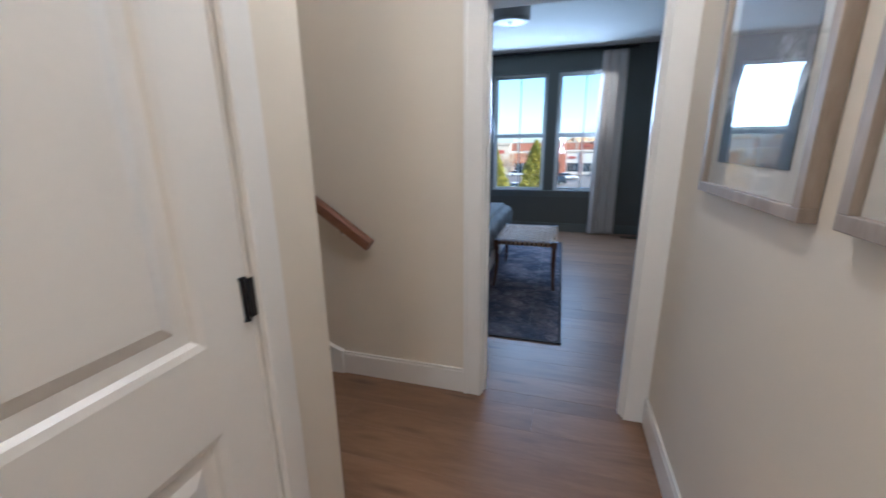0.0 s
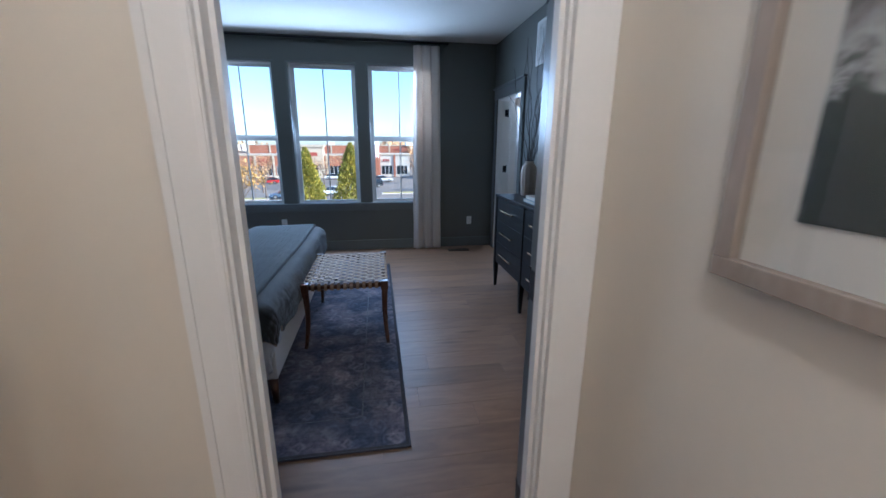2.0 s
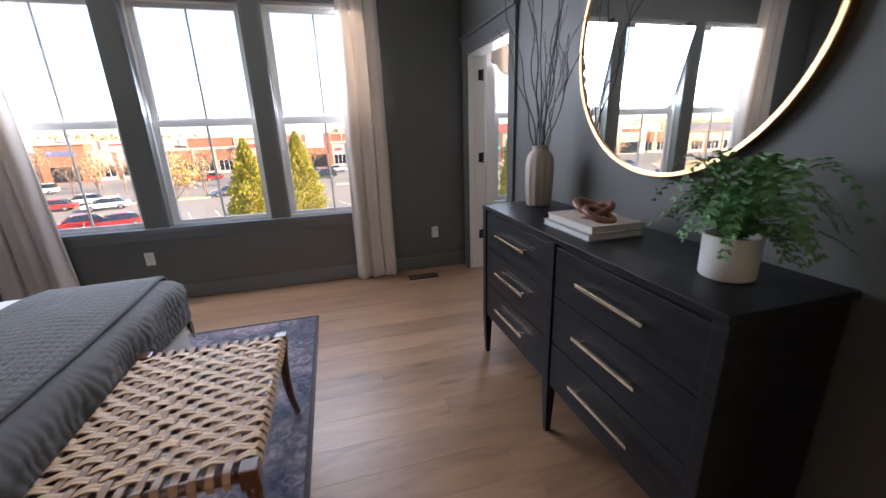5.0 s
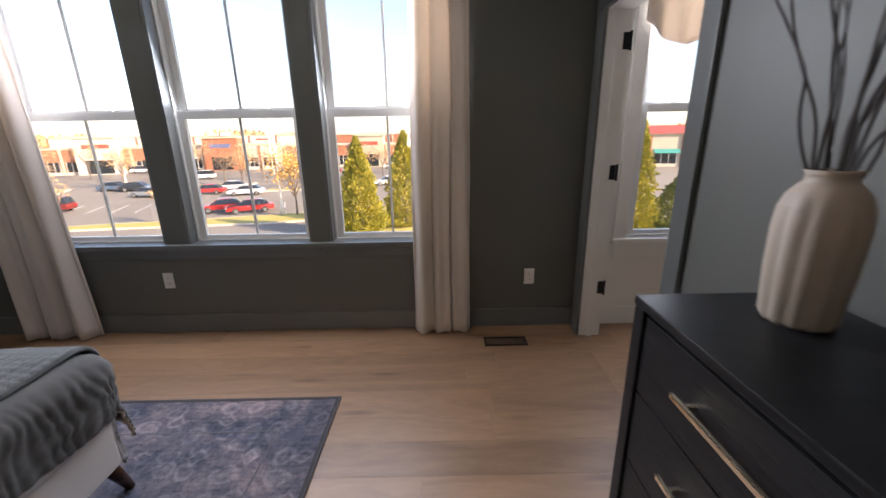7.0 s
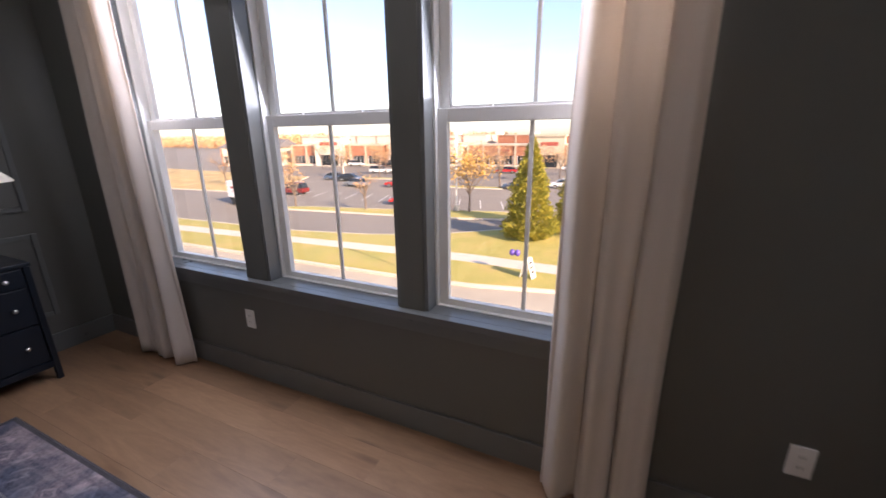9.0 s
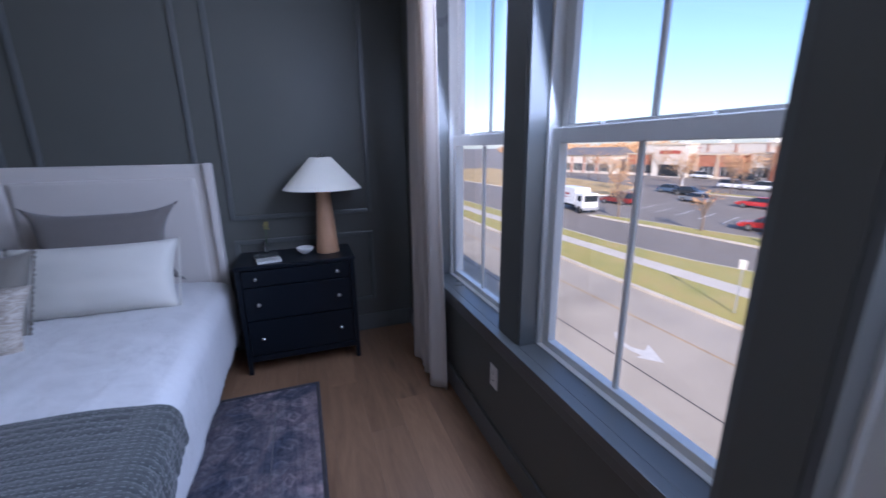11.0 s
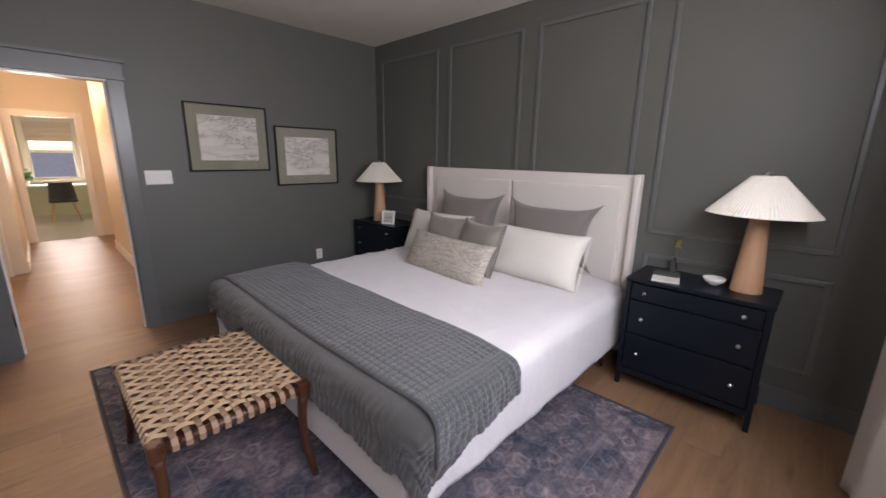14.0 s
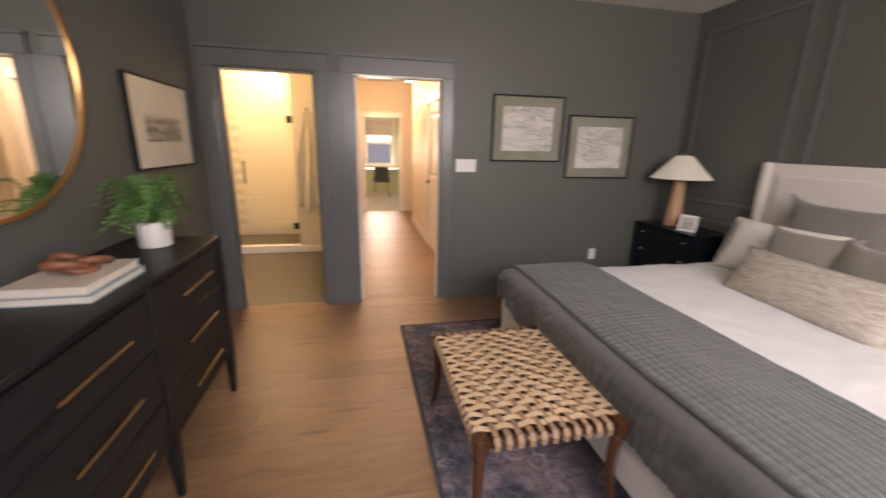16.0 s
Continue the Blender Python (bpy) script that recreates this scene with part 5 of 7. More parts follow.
BOOK_PAGES = plain("book_pages", (0.62, 0.58, 0.50), 0.85, vary=0.05, scale=20, grain=300)
def book(label, x0, x1, y0, y1, z0, z1, cover, rz=0):
    e = thing("book", label, "book", ((x0 + x1) / 2, (y0 + y1) / 2, z0), rz, "stacked books")
    w, l, h = x1 - x0, y1 - y0, z1 - z0
    boxes("cover", cover, e, [(-w / 2, w / 2, -l / 2, l / 2, 0, 0.003), (-w / 2, w / 2, -l / 2, l / 2, h - 0.003, h), (w / 2 - 0.004, w / 2, -l / 2, l / 2, 0.003, h - 0.003)], bevel=0.0008)
    boxes("page_block", BOOK_PAGES, e, [(-w / 2 + 0.005, w / 2 - 0.005, -l / 2 + 0.004, l / 2 - 0.004, 0.0031, h - 0.0031)])
    return e
book("large book with a blue-grey cover lying on the dresser", 2.585, 2.835, 1.90, 2.235, TZ, TZ + 0.026, plain("blue_grey_cover", (0.25, 0.33, 0.37), 0.5), 0)
book("large book with a cream cover lying on another book", 2.60, 2.84, 1.905, 2.225, TZ + 0.0262, TZ + 0.055, plain("cream_cover", (0.56, 0.47, 0.40), 0.5, vary=0.08, scale=12), 0)
knot = thing("wooden_knot", "carved reddish wooden chain knot lying on the books", "ornament", (2.72, 2.05, TZ + 0.0555))
KNOT = wood("carved_red_wood", (0.15, 0.052, 0.028), (0.28, 0.11, 0.058), 0.4, scale=(10, 10, 10))
for i, (ox, oy, rz, tilt) in enumerate(((-0.02, -0.05, 20, 18), (0.01, 0.0, 80, -22), (0.0, 0.055, 5, 20))):
    bm = bmesh.new()
    pts = [(0.045 * math.cos(a), 0.062 * math.sin(a), 0) for a in [2 * math.pi * k / 28 for k in range(29)]]
    tube(bm, pts, 0.014, 10)
    bm.transform(Matrix.Translation((ox, oy, 0.022 + 0.006 * i)) @ Matrix.Rotation(radians(rz), 4, "Z") @ Matrix.Rotation(radians(tilt), 4, "X"))
    part("link", bm, KNOT, knot, smooth=True)

pot = thing("fern_pot", "white ceramic pot with a green fern on the dresser", "plant pot", (2.735, 1.47, TZ))
part("pot", lathe(bmesh.new(), [(0.066, 0), (0.07, 0.004), (0.072, 0.12), (0.07, 0.123), (0.064, 0.12), (0.062, 0.1)], 40), WHITE_CERAMIC, pot, smooth=True)
part("soil", lathe(bmesh.new(), [(0.06, 0.099), (0.02, 0.106)], 20), plain("dark_soil", (0.02, 0.015, 0.01), 0.95), pot)
FERN = plain("fern_leaf", (0.085, 0.21, 0.055), 0.55, vary=0.35, scale=14, relief=0.1)
fern = thing("fern", "bushy green fern growing in the white pot", "plant", (2.735, 1.47, TZ + 0.1))
rng = random.Random(11)
for i in range(58):
    a = rng.uniform(0, 2 * math.pi)
    ln, rise = rng.uniform(0.15, 0.31), rng.uniform(0.05, 0.2)
    bm = bmesh.new()
    spine = []
    for k in range(15):
        s = k / 14
        rr = ln * s
        spine.append(Vector((rr * math.cos(a) * 0.66, rr * math.sin(a), rise * math.sin(s * math.pi * 0.75) * 1.3 - 0.05 * s * s)))
    tube(bm, spine, [0.0016 * (1 - 0.6 * k / 14) for k in range(15)], 4)
    sidev = Vector((-math.sin(a), math.cos(a), 0))
    for k in range(2, 15):
        s = k / 14
        lw = 0.034 * math.sin(min(1, s * 1.25) * math.pi * 0.75) * (1 - s * 0.55) + 0.004
        d = (spine[k] - spine[k - 1]).normalized()
        for sg in (-1, 1):
            p0 = spine[k]
            tip = p0 + sidev * sg * lw + d * lw * 0.5 + Vector((0, 0, rng.uniform(-0.008, 0.006)))
            mid = (p0 + tip) / 2 + Vector((0, 0, 0.003))
            bm.faces.new([bm.verts.new(q) for q in (p0 - d * 0.001, mid + d * 0.008, tip, mid - d * 0.008)])
    part("frond", bm, FERN, fern, "green divided frond")

# ---- on the nightstands ----
book("small book with a dark cover on the nightstand", -1.33, -1.21, 3.35, 3.50, 0.7655, 0.787, plain("dark_cover", (0.08, 0.085, 0.08), 0.5), 8)
book("small white book on the nightstand", -1.24, -1.12, 3.37, 3.52, 0.7655, 0.782, plain("white_cover", (0.62, 0.61, 0.56), 0.5), 12)
bowl = thing("bowl", "small white ceramic bowl on the nightstand", "bowl", (-1.30, 3.68, 0.7655))
part("shell", lathe(bmesh.new(), [(0.022, 0), (0.026, 0.004), (0.05, 0.022), (0.06, 0.045), (0.057, 0.046), (0.045, 0.024), (0.012, 0.01)], 36), WHITE_CERAMIC, bowl, smooth=True)
sprig = thing("bud_vase", "tiny glass bud vase with a yellow sprig against the wall", "vase", (-1.45, 3.42, 0.7655))
part("glass", lathe(bmesh.new(), [(0.018, 0), (0.022, 0.01), (0.02, 0.05), (0.008, 0.08), (0.009, 0.095), (0.006, 0.09)], 20), glass_mat("clear_glass"), sprig, smooth=True)
bm = bmesh.new()
tube(bm, [(0, 0, 0.05), (0.004, 0.004, 0.13), (0.0, 0.01, 0.19)], 0.0015, 5)
part("stem", bm, FERN, sprig)
bm = bmesh.new()
for k in range(9):
    bmesh.ops.create_icosphere(bm, subdivisions=1, radius=0.007, matrix=Matrix.Translation((0.012 * math.sin(k * 2.4), 0.01 + 0.012 * math.cos(k * 2.4), 0.17 + 0.006 * k)))
part("flower", bm, plain("yellow_bloom", (0.4, 0.33, 0.08), 0.8), sprig)
pf = thing("photo_frame", "small white photo frame leaning on the nightstand", "photo frame", (-1.16, 0.65, 0.7655), 118)
bm = bmesh.new()
for s in ((-0.075, 0.075, -0.012, 0, 0, 0.02), (-0.075, 0.075, -0.012, 0, 0.13, 0.15), (-0.075, -0.055, -0.012, 0, 0.02, 0.13), (0.055, 0.075, -0.012, 0, 0.02, 0.13)):
    box(bm, *s, 0.001)
bm.transform(Matrix.Rotation(radians(-14), 4, "X"))
part("frame", bm, PLASTIC_WHITE, pf)
bm = box(bmesh.new(), -0.0549, 0.0549, -0.008, -0.003, 0.0201, 0.1299)
bm.transform(Matrix.Rotation(radians(-14), 4, "X"))
part("photo", bm, sketch_mat("photo_small", (0.5, 0.48, 0.44), (0.12, 0.1, 0.09), 2.2), pf)
bm = box(bmesh.new(), -0.01, 0.01, 0.03, 0.034, 0, 0.12)
part("stand", bm, BLACK_METAL, pf)


# ---- floor planks (pieces last) ----
def planks(name, label, x0, x1, y0, y1, holes=(), width=0.19, seed=3):
    """Oak planks running along x, each an object on a mesh of its length, trimmed at the walls."""
    e = structure(name, label, "floor", SUBFLOOR, [(x0, x1, y0, y1, -0.012, -0.009)])
    r = random.Random(seed)
    cache = {}
    row = 0
    y = y0
    while y < y1 - 0.01:
        yy = min(y + width, y1)
        x = x0 - r.uniform(0, 1.6)
        while x < x1:
            ln = r.choice((1.0, 1.3, 1.6, 1.9))
            a, b = max(x, x0), min(x + ln, x1)
            x += ln
            if b - a < 0.03:
                continue
            key = (round(b - a, 3), round(yy - y, 3))
            if key not in cache:
                bm = bmesh.new()
                lx, ly, g, c = (b - a) / 2 - 0.0003, (yy - y) / 2 - 0.0003, 0.0009, 0.0004
                top = [bm.verts.new(p) for p in ((-lx + g, -ly + g, 0), (lx - g, -ly + g, 0), (lx - g, ly - g, 0), (-lx + g, ly - g, 0))]
                mid = [bm.verts.new(p) for p in ((-lx, -ly, -c), (lx, -ly, -c), (lx, ly, -c), (-lx, ly, -c))]
                low = [bm.verts.new((v.co.x, v.co.y, -0.009)) for v in mid]
                bm.faces.new(top)
                for p, q in ((mid, top), (low, mid)):
                    for i in range(4):
                        bm.faces.new((p[i], p[(i + 1) % 4], q[(i + 1) % 4], q[i]))
                cache[key] = mesh_from(bm, "plank", OAK)
            o = new("plank", cache[key])
            o.parent = e
            o.matrix_basis = pose((a + b) / 2, (y + yy) / 2, 0)
        y = yy
        row += 1
    return e


# ---- outdoors ----
GZ = -6.5
ASPHALT = plain("worn_asphalt", (0.215, 0.185, 0.15), 0.9, vary=0.14, scale=0.12, grain=6, relief=0.08)
CONCRETE = plain("pale_concrete", (0.56, 0.50, 0.41), 0.85, vary=0.1, scale=0.8, grain=20)
m, t, p = nodes_of("autumn_lawn")
v = coords(t)
c = ramp(t, noise_tex(t, v, 0.5, 5), [(0.3, (0.27, 0.28, 0.05)), (0.55, (0.40, 0.34, 0.08)), (0.75, (0.50, 0.34, 0.13))])
c = mixc(t, 0.4, c, ramp(t, noise_tex(t, v, 6, 5, 0.7), [(0.35, (0.22, 0.22, 0.05)), (0.65, (0.55, 0.40, 0.15))]))
t.links.new(c, p.inputs["Base Color"])
p.inputs["Roughness"].default_value = 0.95
bump(t, p, noise_tex(t, v, 25, 3), 0.3, 0.05)
LAWN = m
PAINT_Y = plain("worn_yellow_line", (0.42, 0.28, 0.12), 0.85, vary=0.3, scale=2)
PAINT_W = plain("worn_white_line", (0.62, 0.59, 0.53), 0.8)
bm = bmesh.new()
bmesh.ops.create_grid(bm, x_segments=1, y_segments=1, size=2500, matrix=Matrix.Translation((0, 0, GZ)))
tagged(new("ground", mesh_from(bm, "ground", ASPHALT)), "worn asphalt of the street and car park", "ground", kind="structure")


def slab(name, label, category, outline, z0, z1, material, parent=None):
    bm = bmesh.new()
    lo = [bm.verts.new((x, y, z0)) for x, y in outline]
    hi = [bm.verts.new((x, y, z1)) for x, y in outline]
    bm.faces.new(hi)
    for i in range(len(lo)):
        j = (i + 1) % len(lo)
        bm.faces.new((lo[i], lo[j], hi[j], hi[i]))
    bmesh.ops.recalc_face_normals(bm, faces=bm.faces)
    if parent:
        return part(name, bm, material, parent)
    return tagged(new(name, mesh_from(bm, name, material)), label, category, kind="structure")


def grown(outline, d):
    """The outline moved inward by d (convex outlines, counter-clockwise)."""
    n, out = len(outline), []
    for i in range(n):
        a, b, c = Vector(outline[i - 1]), Vector(outline[i]), Vector(outline[(i + 1) % n])
        e1, e2 = (b - a).normalized(), (c - b).normalized()
        n1, n2 = Vector((-e1.y, e1.x)), Vector((-e2.y, e2.x))
        k = (n1 + n2).normalized()
        out.append(tuple(b + k * (d / max(0.4, k.dot(n1)))))
    return out


def lawn_island(label, outline, grass=None):
    slab("kerb", "pale concrete kerb round " + label, "kerb", outline, GZ, GZ + 0.15, CONCRETE)
    slab("lawn", label, "lawn", grown(outline, 0.22), GZ + 0.1, GZ + 0.165, grass or LAWN)


verge = [(-90, 20.6), (-21, 21.1), (-10, 21.3), (-5, 21.6), (0, 22.6), (8, 23.6), (30, 23.8), (90, 23.8), (90, 33.6), (30, 33.2), (9, 35), (4, 38.5), (-3, 38.0), (-8, 34.4), (-12, 31), (-17, 29.2), (-24, 27.9), (-90, 26.2)]
ROAD = plain("pale_worn_asphalt", (0.40, 0.345, 0.265), 0.9, vary=0.22, scale=0.25, grain=8, relief=0.08)
slab("road", "pale worn asphalt street below the windows", "road", [(-90, 4.8), (90, 4.8), (90, 24.0), (30, 24.0), (8, 23.8), (0, 22.8), (-5, 21.8), (-21, 21.3), (-90, 20.8)], GZ - 0.05, GZ + 0.0012, ROAD)
slab("kerb", "pale concrete kerb along the street", "kerb", verge, GZ, GZ + 0.15, CONCRETE)
slab("lawn", "lawn strip with brown patches between street and car park", "lawn", [(-90, 20.85), (-21, 21.35), (-10, 21.55), (-5, 21.85), (0, 22.85), (8, 23.85), (90, 24.05), (90, 33.35), (30, 32.95), (8.9, 34.75), (3.9, 38.25), (-2.9, 37.75), (-7.9, 34.15), (-12, 30.75), (-17, 28.95), (-24, 27.65), (-90, 25.95)], GZ + 0.1, GZ + 0.165, LAWN)
walk_path = [(-90, 23.0), (-40, 23.4), (-21, 24.6), (-7, 25.3), (0, 25.0), (10, 26.2), (90, 27.4), (90, 29.0), (10, 27.8), (0, 26.6), (-7, 26.9), (-21, 26.0), (-40, 24.9), (-90, 24.4)]
slab("pavement", "pale concrete footpath through the lawn", "pavement", walk_path, GZ + 0.14, GZ + 0.18, CONCRETE)
lawn_island("long planted island at the edge of the car park", [(-35.5, 35.2), (-26, 36.4), (-15, 37.4), (-8.5, 39.0), (-7.3, 41.5), (-9, 43.0), (-14, 42.0), (-22, 39.8), (-31, 38.0), (-35.2, 36.5)])
FIELD = plain("dry_golden_field", (0.46, 0.32, 0.13), 0.95, vary=0.3, scale=0.35, grain=5, relief=0.4)
lawn_island("dry golden grass field beyond the side street", [(-140, 38), (-52, 44), (-50, 52), (-58, 66), (-140, 74)], FIELD)
lawn_island("small island with a bare tree", [(-24, 60), (-15, 61), (-15, 63), (-24, 62)])
lawn_island("small island with bare trees", [(-52, 66), (-30, 69), (-30, 71), (-52, 68)])
lawn_island("small island by the shops", [(2, 66), (22, 68), (22, 70), (2, 68)])
slab("road_line", "worn yellow centre line", "road marking", [(-90, 17.6), (-2, 18.2), (-2, 18.29), (-90, 17.69)], GZ + 0.002, GZ + 0.006, PAINT_Y)
slab("road_line", "worn yellow centre line", "road marking", [(-5.2, 18.52), (-2.2, 18.55), (-2.2, 18.66), (-5.2, 18.63)], GZ + 0.002, GZ + 0.006, PAINT_Y)
slab("road_seam", "dark tar seam in the street", "road marking", [(-40, 14.2), (6, 14.9), (6, 14.96), (-40, 14.26)], GZ + 0.002, GZ + 0.006, plain("tar_seam", (0.04, 0.038, 0.035), 0.7))
slab("road_arrow", "worn white turn arrow on the street", "road marking", [(-10.75, 16.1), (-10.35, 15.75), (-9.75, 15.5), (-9.15, 15.5), (-8.75, 15.62), (-8.72, 15.3), (-8.05, 15.95), (-9.3, 16.55), (-9.0, 15.98), (-9.45, 15.72), (-9.95, 15.8), (-10.45, 16.2)], GZ + 0.002, GZ + 0.006, PAINT_W)
for i in range(26):
    x = -40 + i * 2.75
    slab("bay_line", "white parking bay line", "road marking", [(x, 44.5), (x + 0.12, 44.5), (x - 1.88, 50), (x - 2.0, 50)], GZ + 0.002, GZ + 0.006, PAINT_W)
mh = thing("manhole_cover", "round iron manhole cover in the street", "manhole", (-2.2, 16.5, GZ))
part("lid", lathe(bmesh.new(), [(0.36, 0.0), (0.36, 0.012), (0.3, 0.014)], 28), plain("cast_iron", (0.24, 0.21, 0.18), 0.6, 0.5), mh)
part("ring", lathe(bmesh.new(), [(0.42, 0.0), (0.42, 0.006), (0.37, 0.007)], 28), plain("cast_iron_rim", (0.15, 0.13, 0.11), 0.7, 0.3), mh)

TYRE, GLASS_DARK = plain("tyre_rubber", (0.02, 0.02, 0.02), 0.85), plain("tinted_car_glass", (0.02, 0.025, 0.03), 0.08, relief=0.0)
TAIL, HEAD = plain("red_tail_light", (0.35, 0.02, 0.02), 0.25), plain("clear_headlight", (0.7, 0.7, 0.68), 0.15)
CAR_PAINTS = {}


def car(colour, label, x, y, rz, suv=False):
    """A parked car about 4.7 m long, its nose towards local +x."""
    if colour not in CAR_PAINTS:
        CAR_PAINTS[colour] = plain("car_paint", colour, 0.22, vary=0.03, relief=0.0)
    paint = CAR_PAINTS[colour]
    e = thing("car", label, "car", (x, y, GZ), rz, "parked cars")
    hb, hr = (0.98, 1.72) if suv else (0.86, 1.42)
    low = [(-2.3, 0.35), (2.3, 0.35), (2.36, 0.55), (2.25, 0.72), (1.25, hb), (-1.9 if not suv else -2.2, hb + 0.03), (-2.34, hb - 0.06), (-2.38, 0.6)]
    cab = [(1.2, hb), (0.45, hr - 0.04), (0.1, hr), (-1.0 if not suv else -1.9, hr), (-1.45 if not suv else -2.1, hr - 0.1), (-1.95 if not suv else -2.25, hb + 0.02)]

    def prism(poly, w0, w1, zmid=None):
        bm = bmesh.new()
        zs = [q[1] for q in poly]
        def wd(z):
            s = (z - min(zs)) / (max(zs) - min(zs))
            return w0 + (w1 - w0) * s
        a = [bm.verts.new((px, -wd(pz), pz)) for px, pz in poly]
        b = [bm.verts.new((px, wd(pz), pz)) for px, pz in poly]
        bm.faces.new(a)
        bm.faces.new(b[::-1])
        for i in range(len(poly)):
            j = (i + 1) % len(poly)
            bm.faces.new((a[j], a[i], b[i], b[j]))
        bmesh.ops.bevel(bm, geom=bm.edges[:], offset=0.05, segments=2, affect="EDGES")
        return bm
    part("body", prism(low, 0.92, 0.86), paint, e, smooth=False)
    part("glasshouse", prism(cab, 0.8, 0.62), GLASS_DARK, e, "dark tinted car windows")
    part("roof", box(bmesh.new(), -1.0 if not suv else -1.95, 0.25, -0.6, 0.6, hr - 0.035, hr + 0.02, 0.015), paint, e)
    for px in (-1.42, 1.42):
        for py in (-0.84, 0.84):
            bm = bmesh.new()
            bmesh.ops.create_cone(bm, cap_ends=True, segments=18, radius1=0.33, radius2=0.33, depth=0.2, matrix=Matrix.Translation((px, py, 0.33)) @ Matrix.Rotation(radians(90), 4, "X"))
            wh = part("wheel", bm, TYRE, e)
            bm = bmesh.new()
            bmesh.ops.create_cone(bm, cap_ends=True, segments=12, radius1=0.2, radius2=0.2, depth=0.22, matrix=Matrix.Translation((px, py, 0.33)) @ Matrix.Rotation(radians(90), 4, "X"))
            part("rim", bm, SILVER, wh)
    for py in (-0.68, 0.68):
        part("headlight", box(bmesh.new(), 2.2, 2.33, py - 0.16, py + 0.16, 0.6, 0.72, 0.02), HEAD, e)
        part("tail_light", box(bmesh.new(), -2.4, -2.3, py - 0.15, py + 0.15, 0.66, 0.8, 0.02), TAIL, e)
    return e


RED, WHITE, SLATE, BLACK, GREYC = (0.42, 0.03, 0.025), (0.72, 0.72, 0.70), (0.07, 0.10, 0.15), (0.02, 0.02, 0.022), (0.25, 0.26, 0.27)
for col, lab, x, y, rz, suv in (
        (RED, "red saloon parked beside the planted island", -18.6, 43.9, 205, False), (RED, "red hatchback parked next to another red car", -21.9, 44.6, 205, False),
        (RED, "red car parked farther back in the lot", -31.5, 58.5, 190, False), (WHITE, "white saloon parked in the middle of the lot", -25.2, 57.0, 195, False),
        (WHITE, "white saloon parked behind a red car", -30.2, 62.5, 192, False), (WHITE, "white four-wheel-drive parked in the far row", -44.5, 79.5, 195, True),
        (WHITE, "white pickup parked in the far row", -48.8, 79.0, 12, True), ((0.16, 0.025, 0.022), "dark red pickup parked by the side street", -42, 45.6, 190, True),
        (SLATE, "slate blue saloon parked under the trees", -12.8, 62.5, 190, False), (WHITE, "white saloon behind the conifer", -6.4, 66.0, 195, False),
        (BLACK, "black four-wheel-drive parked in the far row", 0.0, 78.0, 190, True), (RED, "bright red car far back in the lot", -21.6, 87.5, 185, False),
        (SLATE, "blue saloon parked near the shops", -49, 64, 10, False), (BLACK, "black saloon parked near the shops", -45, 63.2, 12, False),
        (GREYC, "grey saloon parked near the island", -38.6, 56.5, 170, False), (WHITE, "white car in front of the shops", -9, 98, 0, False),
        (WHITE, "white saloon in the lot by the red-roofed shop", 20.5, 69, 95, False), (SLATE, "blue saloon in the lot by the red-roofed shop", 25.5, 64, 100, False), (GREYC, "grey car in the lot by the red-roofed shop", 17.0, 80, 95, False),
        (BLACK, "black car in front of the shops", -58, 97, 0, True), (WHITE, "white car in a far row of the lot", -68, 96, 5, True), (GREYC, "grey car in the last row", -33, 92, 0, False),
        (SLATE, "dark car in the last row", -2.5, 90, 5, False), (WHITE, "white car beside the dark car", 2.5, 90.5, 5, False)):
    car(col, lab, x, y, rz, suv)

PLASTIC_BAR = plain("faded_red_lettering", (0.35, 0.06, 0.05), 0.5)
truck = thing("box_truck", "white delivery truck with a box body on the side street", "truck", (-39.3, 36.6, GZ), -6)
boxes("cargo_box", plain("truck_white", (0.75, 0.75, 0.73), 0.4, relief=0.0), truck, [(-3.4, 0.9, -1.05, 1.05, 0.95, 2.95)], bevel=0.04)
boxes("lettering_bars", PLASTIC_BAR, truck, [(-2.6, -0.4, -1.062, -1.0505, 2.05, 2.3), (-2.3, -0.8, -1.062, -1.0505, 1.7, 1.82)])
boxes("cab", CAR_PAINTS[WHITE], truck, [(1.0, 2.7, -1.05, 1.05, 0.6, 2.45)], bevel=0.12)
boxes("windscreen", GLASS_DARK, truck, [(2.66, 2.72, -0.92, 0.92, 1.45, 2.2)], bevel=0.02)
boxes("side_window", GLASS_DARK, truck, [(1.5, 2.4, -1.07, 1.07, 1.5, 2.15)], bevel=0.02)
boxes("chassis", BLACK_METAL, truck, [(-4.0, 2.6, -0.5, 0.5, 0.55, 0.94)])
boxes("bumper", CAR_PAINTS[GREYC], truck, [(2.7, 2.85, -1.05, 1.05, 0.45, 0.8)], bevel=0.03)
for px in (-2.3, 1.9):
    for py in (-0.95, 0.95):
        bm = bmesh.new()
        bmesh.ops.create_cone(bm, cap_ends=True, segments=18, radius1=0.45, radius2=0.45, depth=0.3, matrix=Matrix.Translation((px, py, 0.45)) @ Matrix.Rotation(radians(90), 4, "X"))
        part("wheel", bm, TYRE, truck)

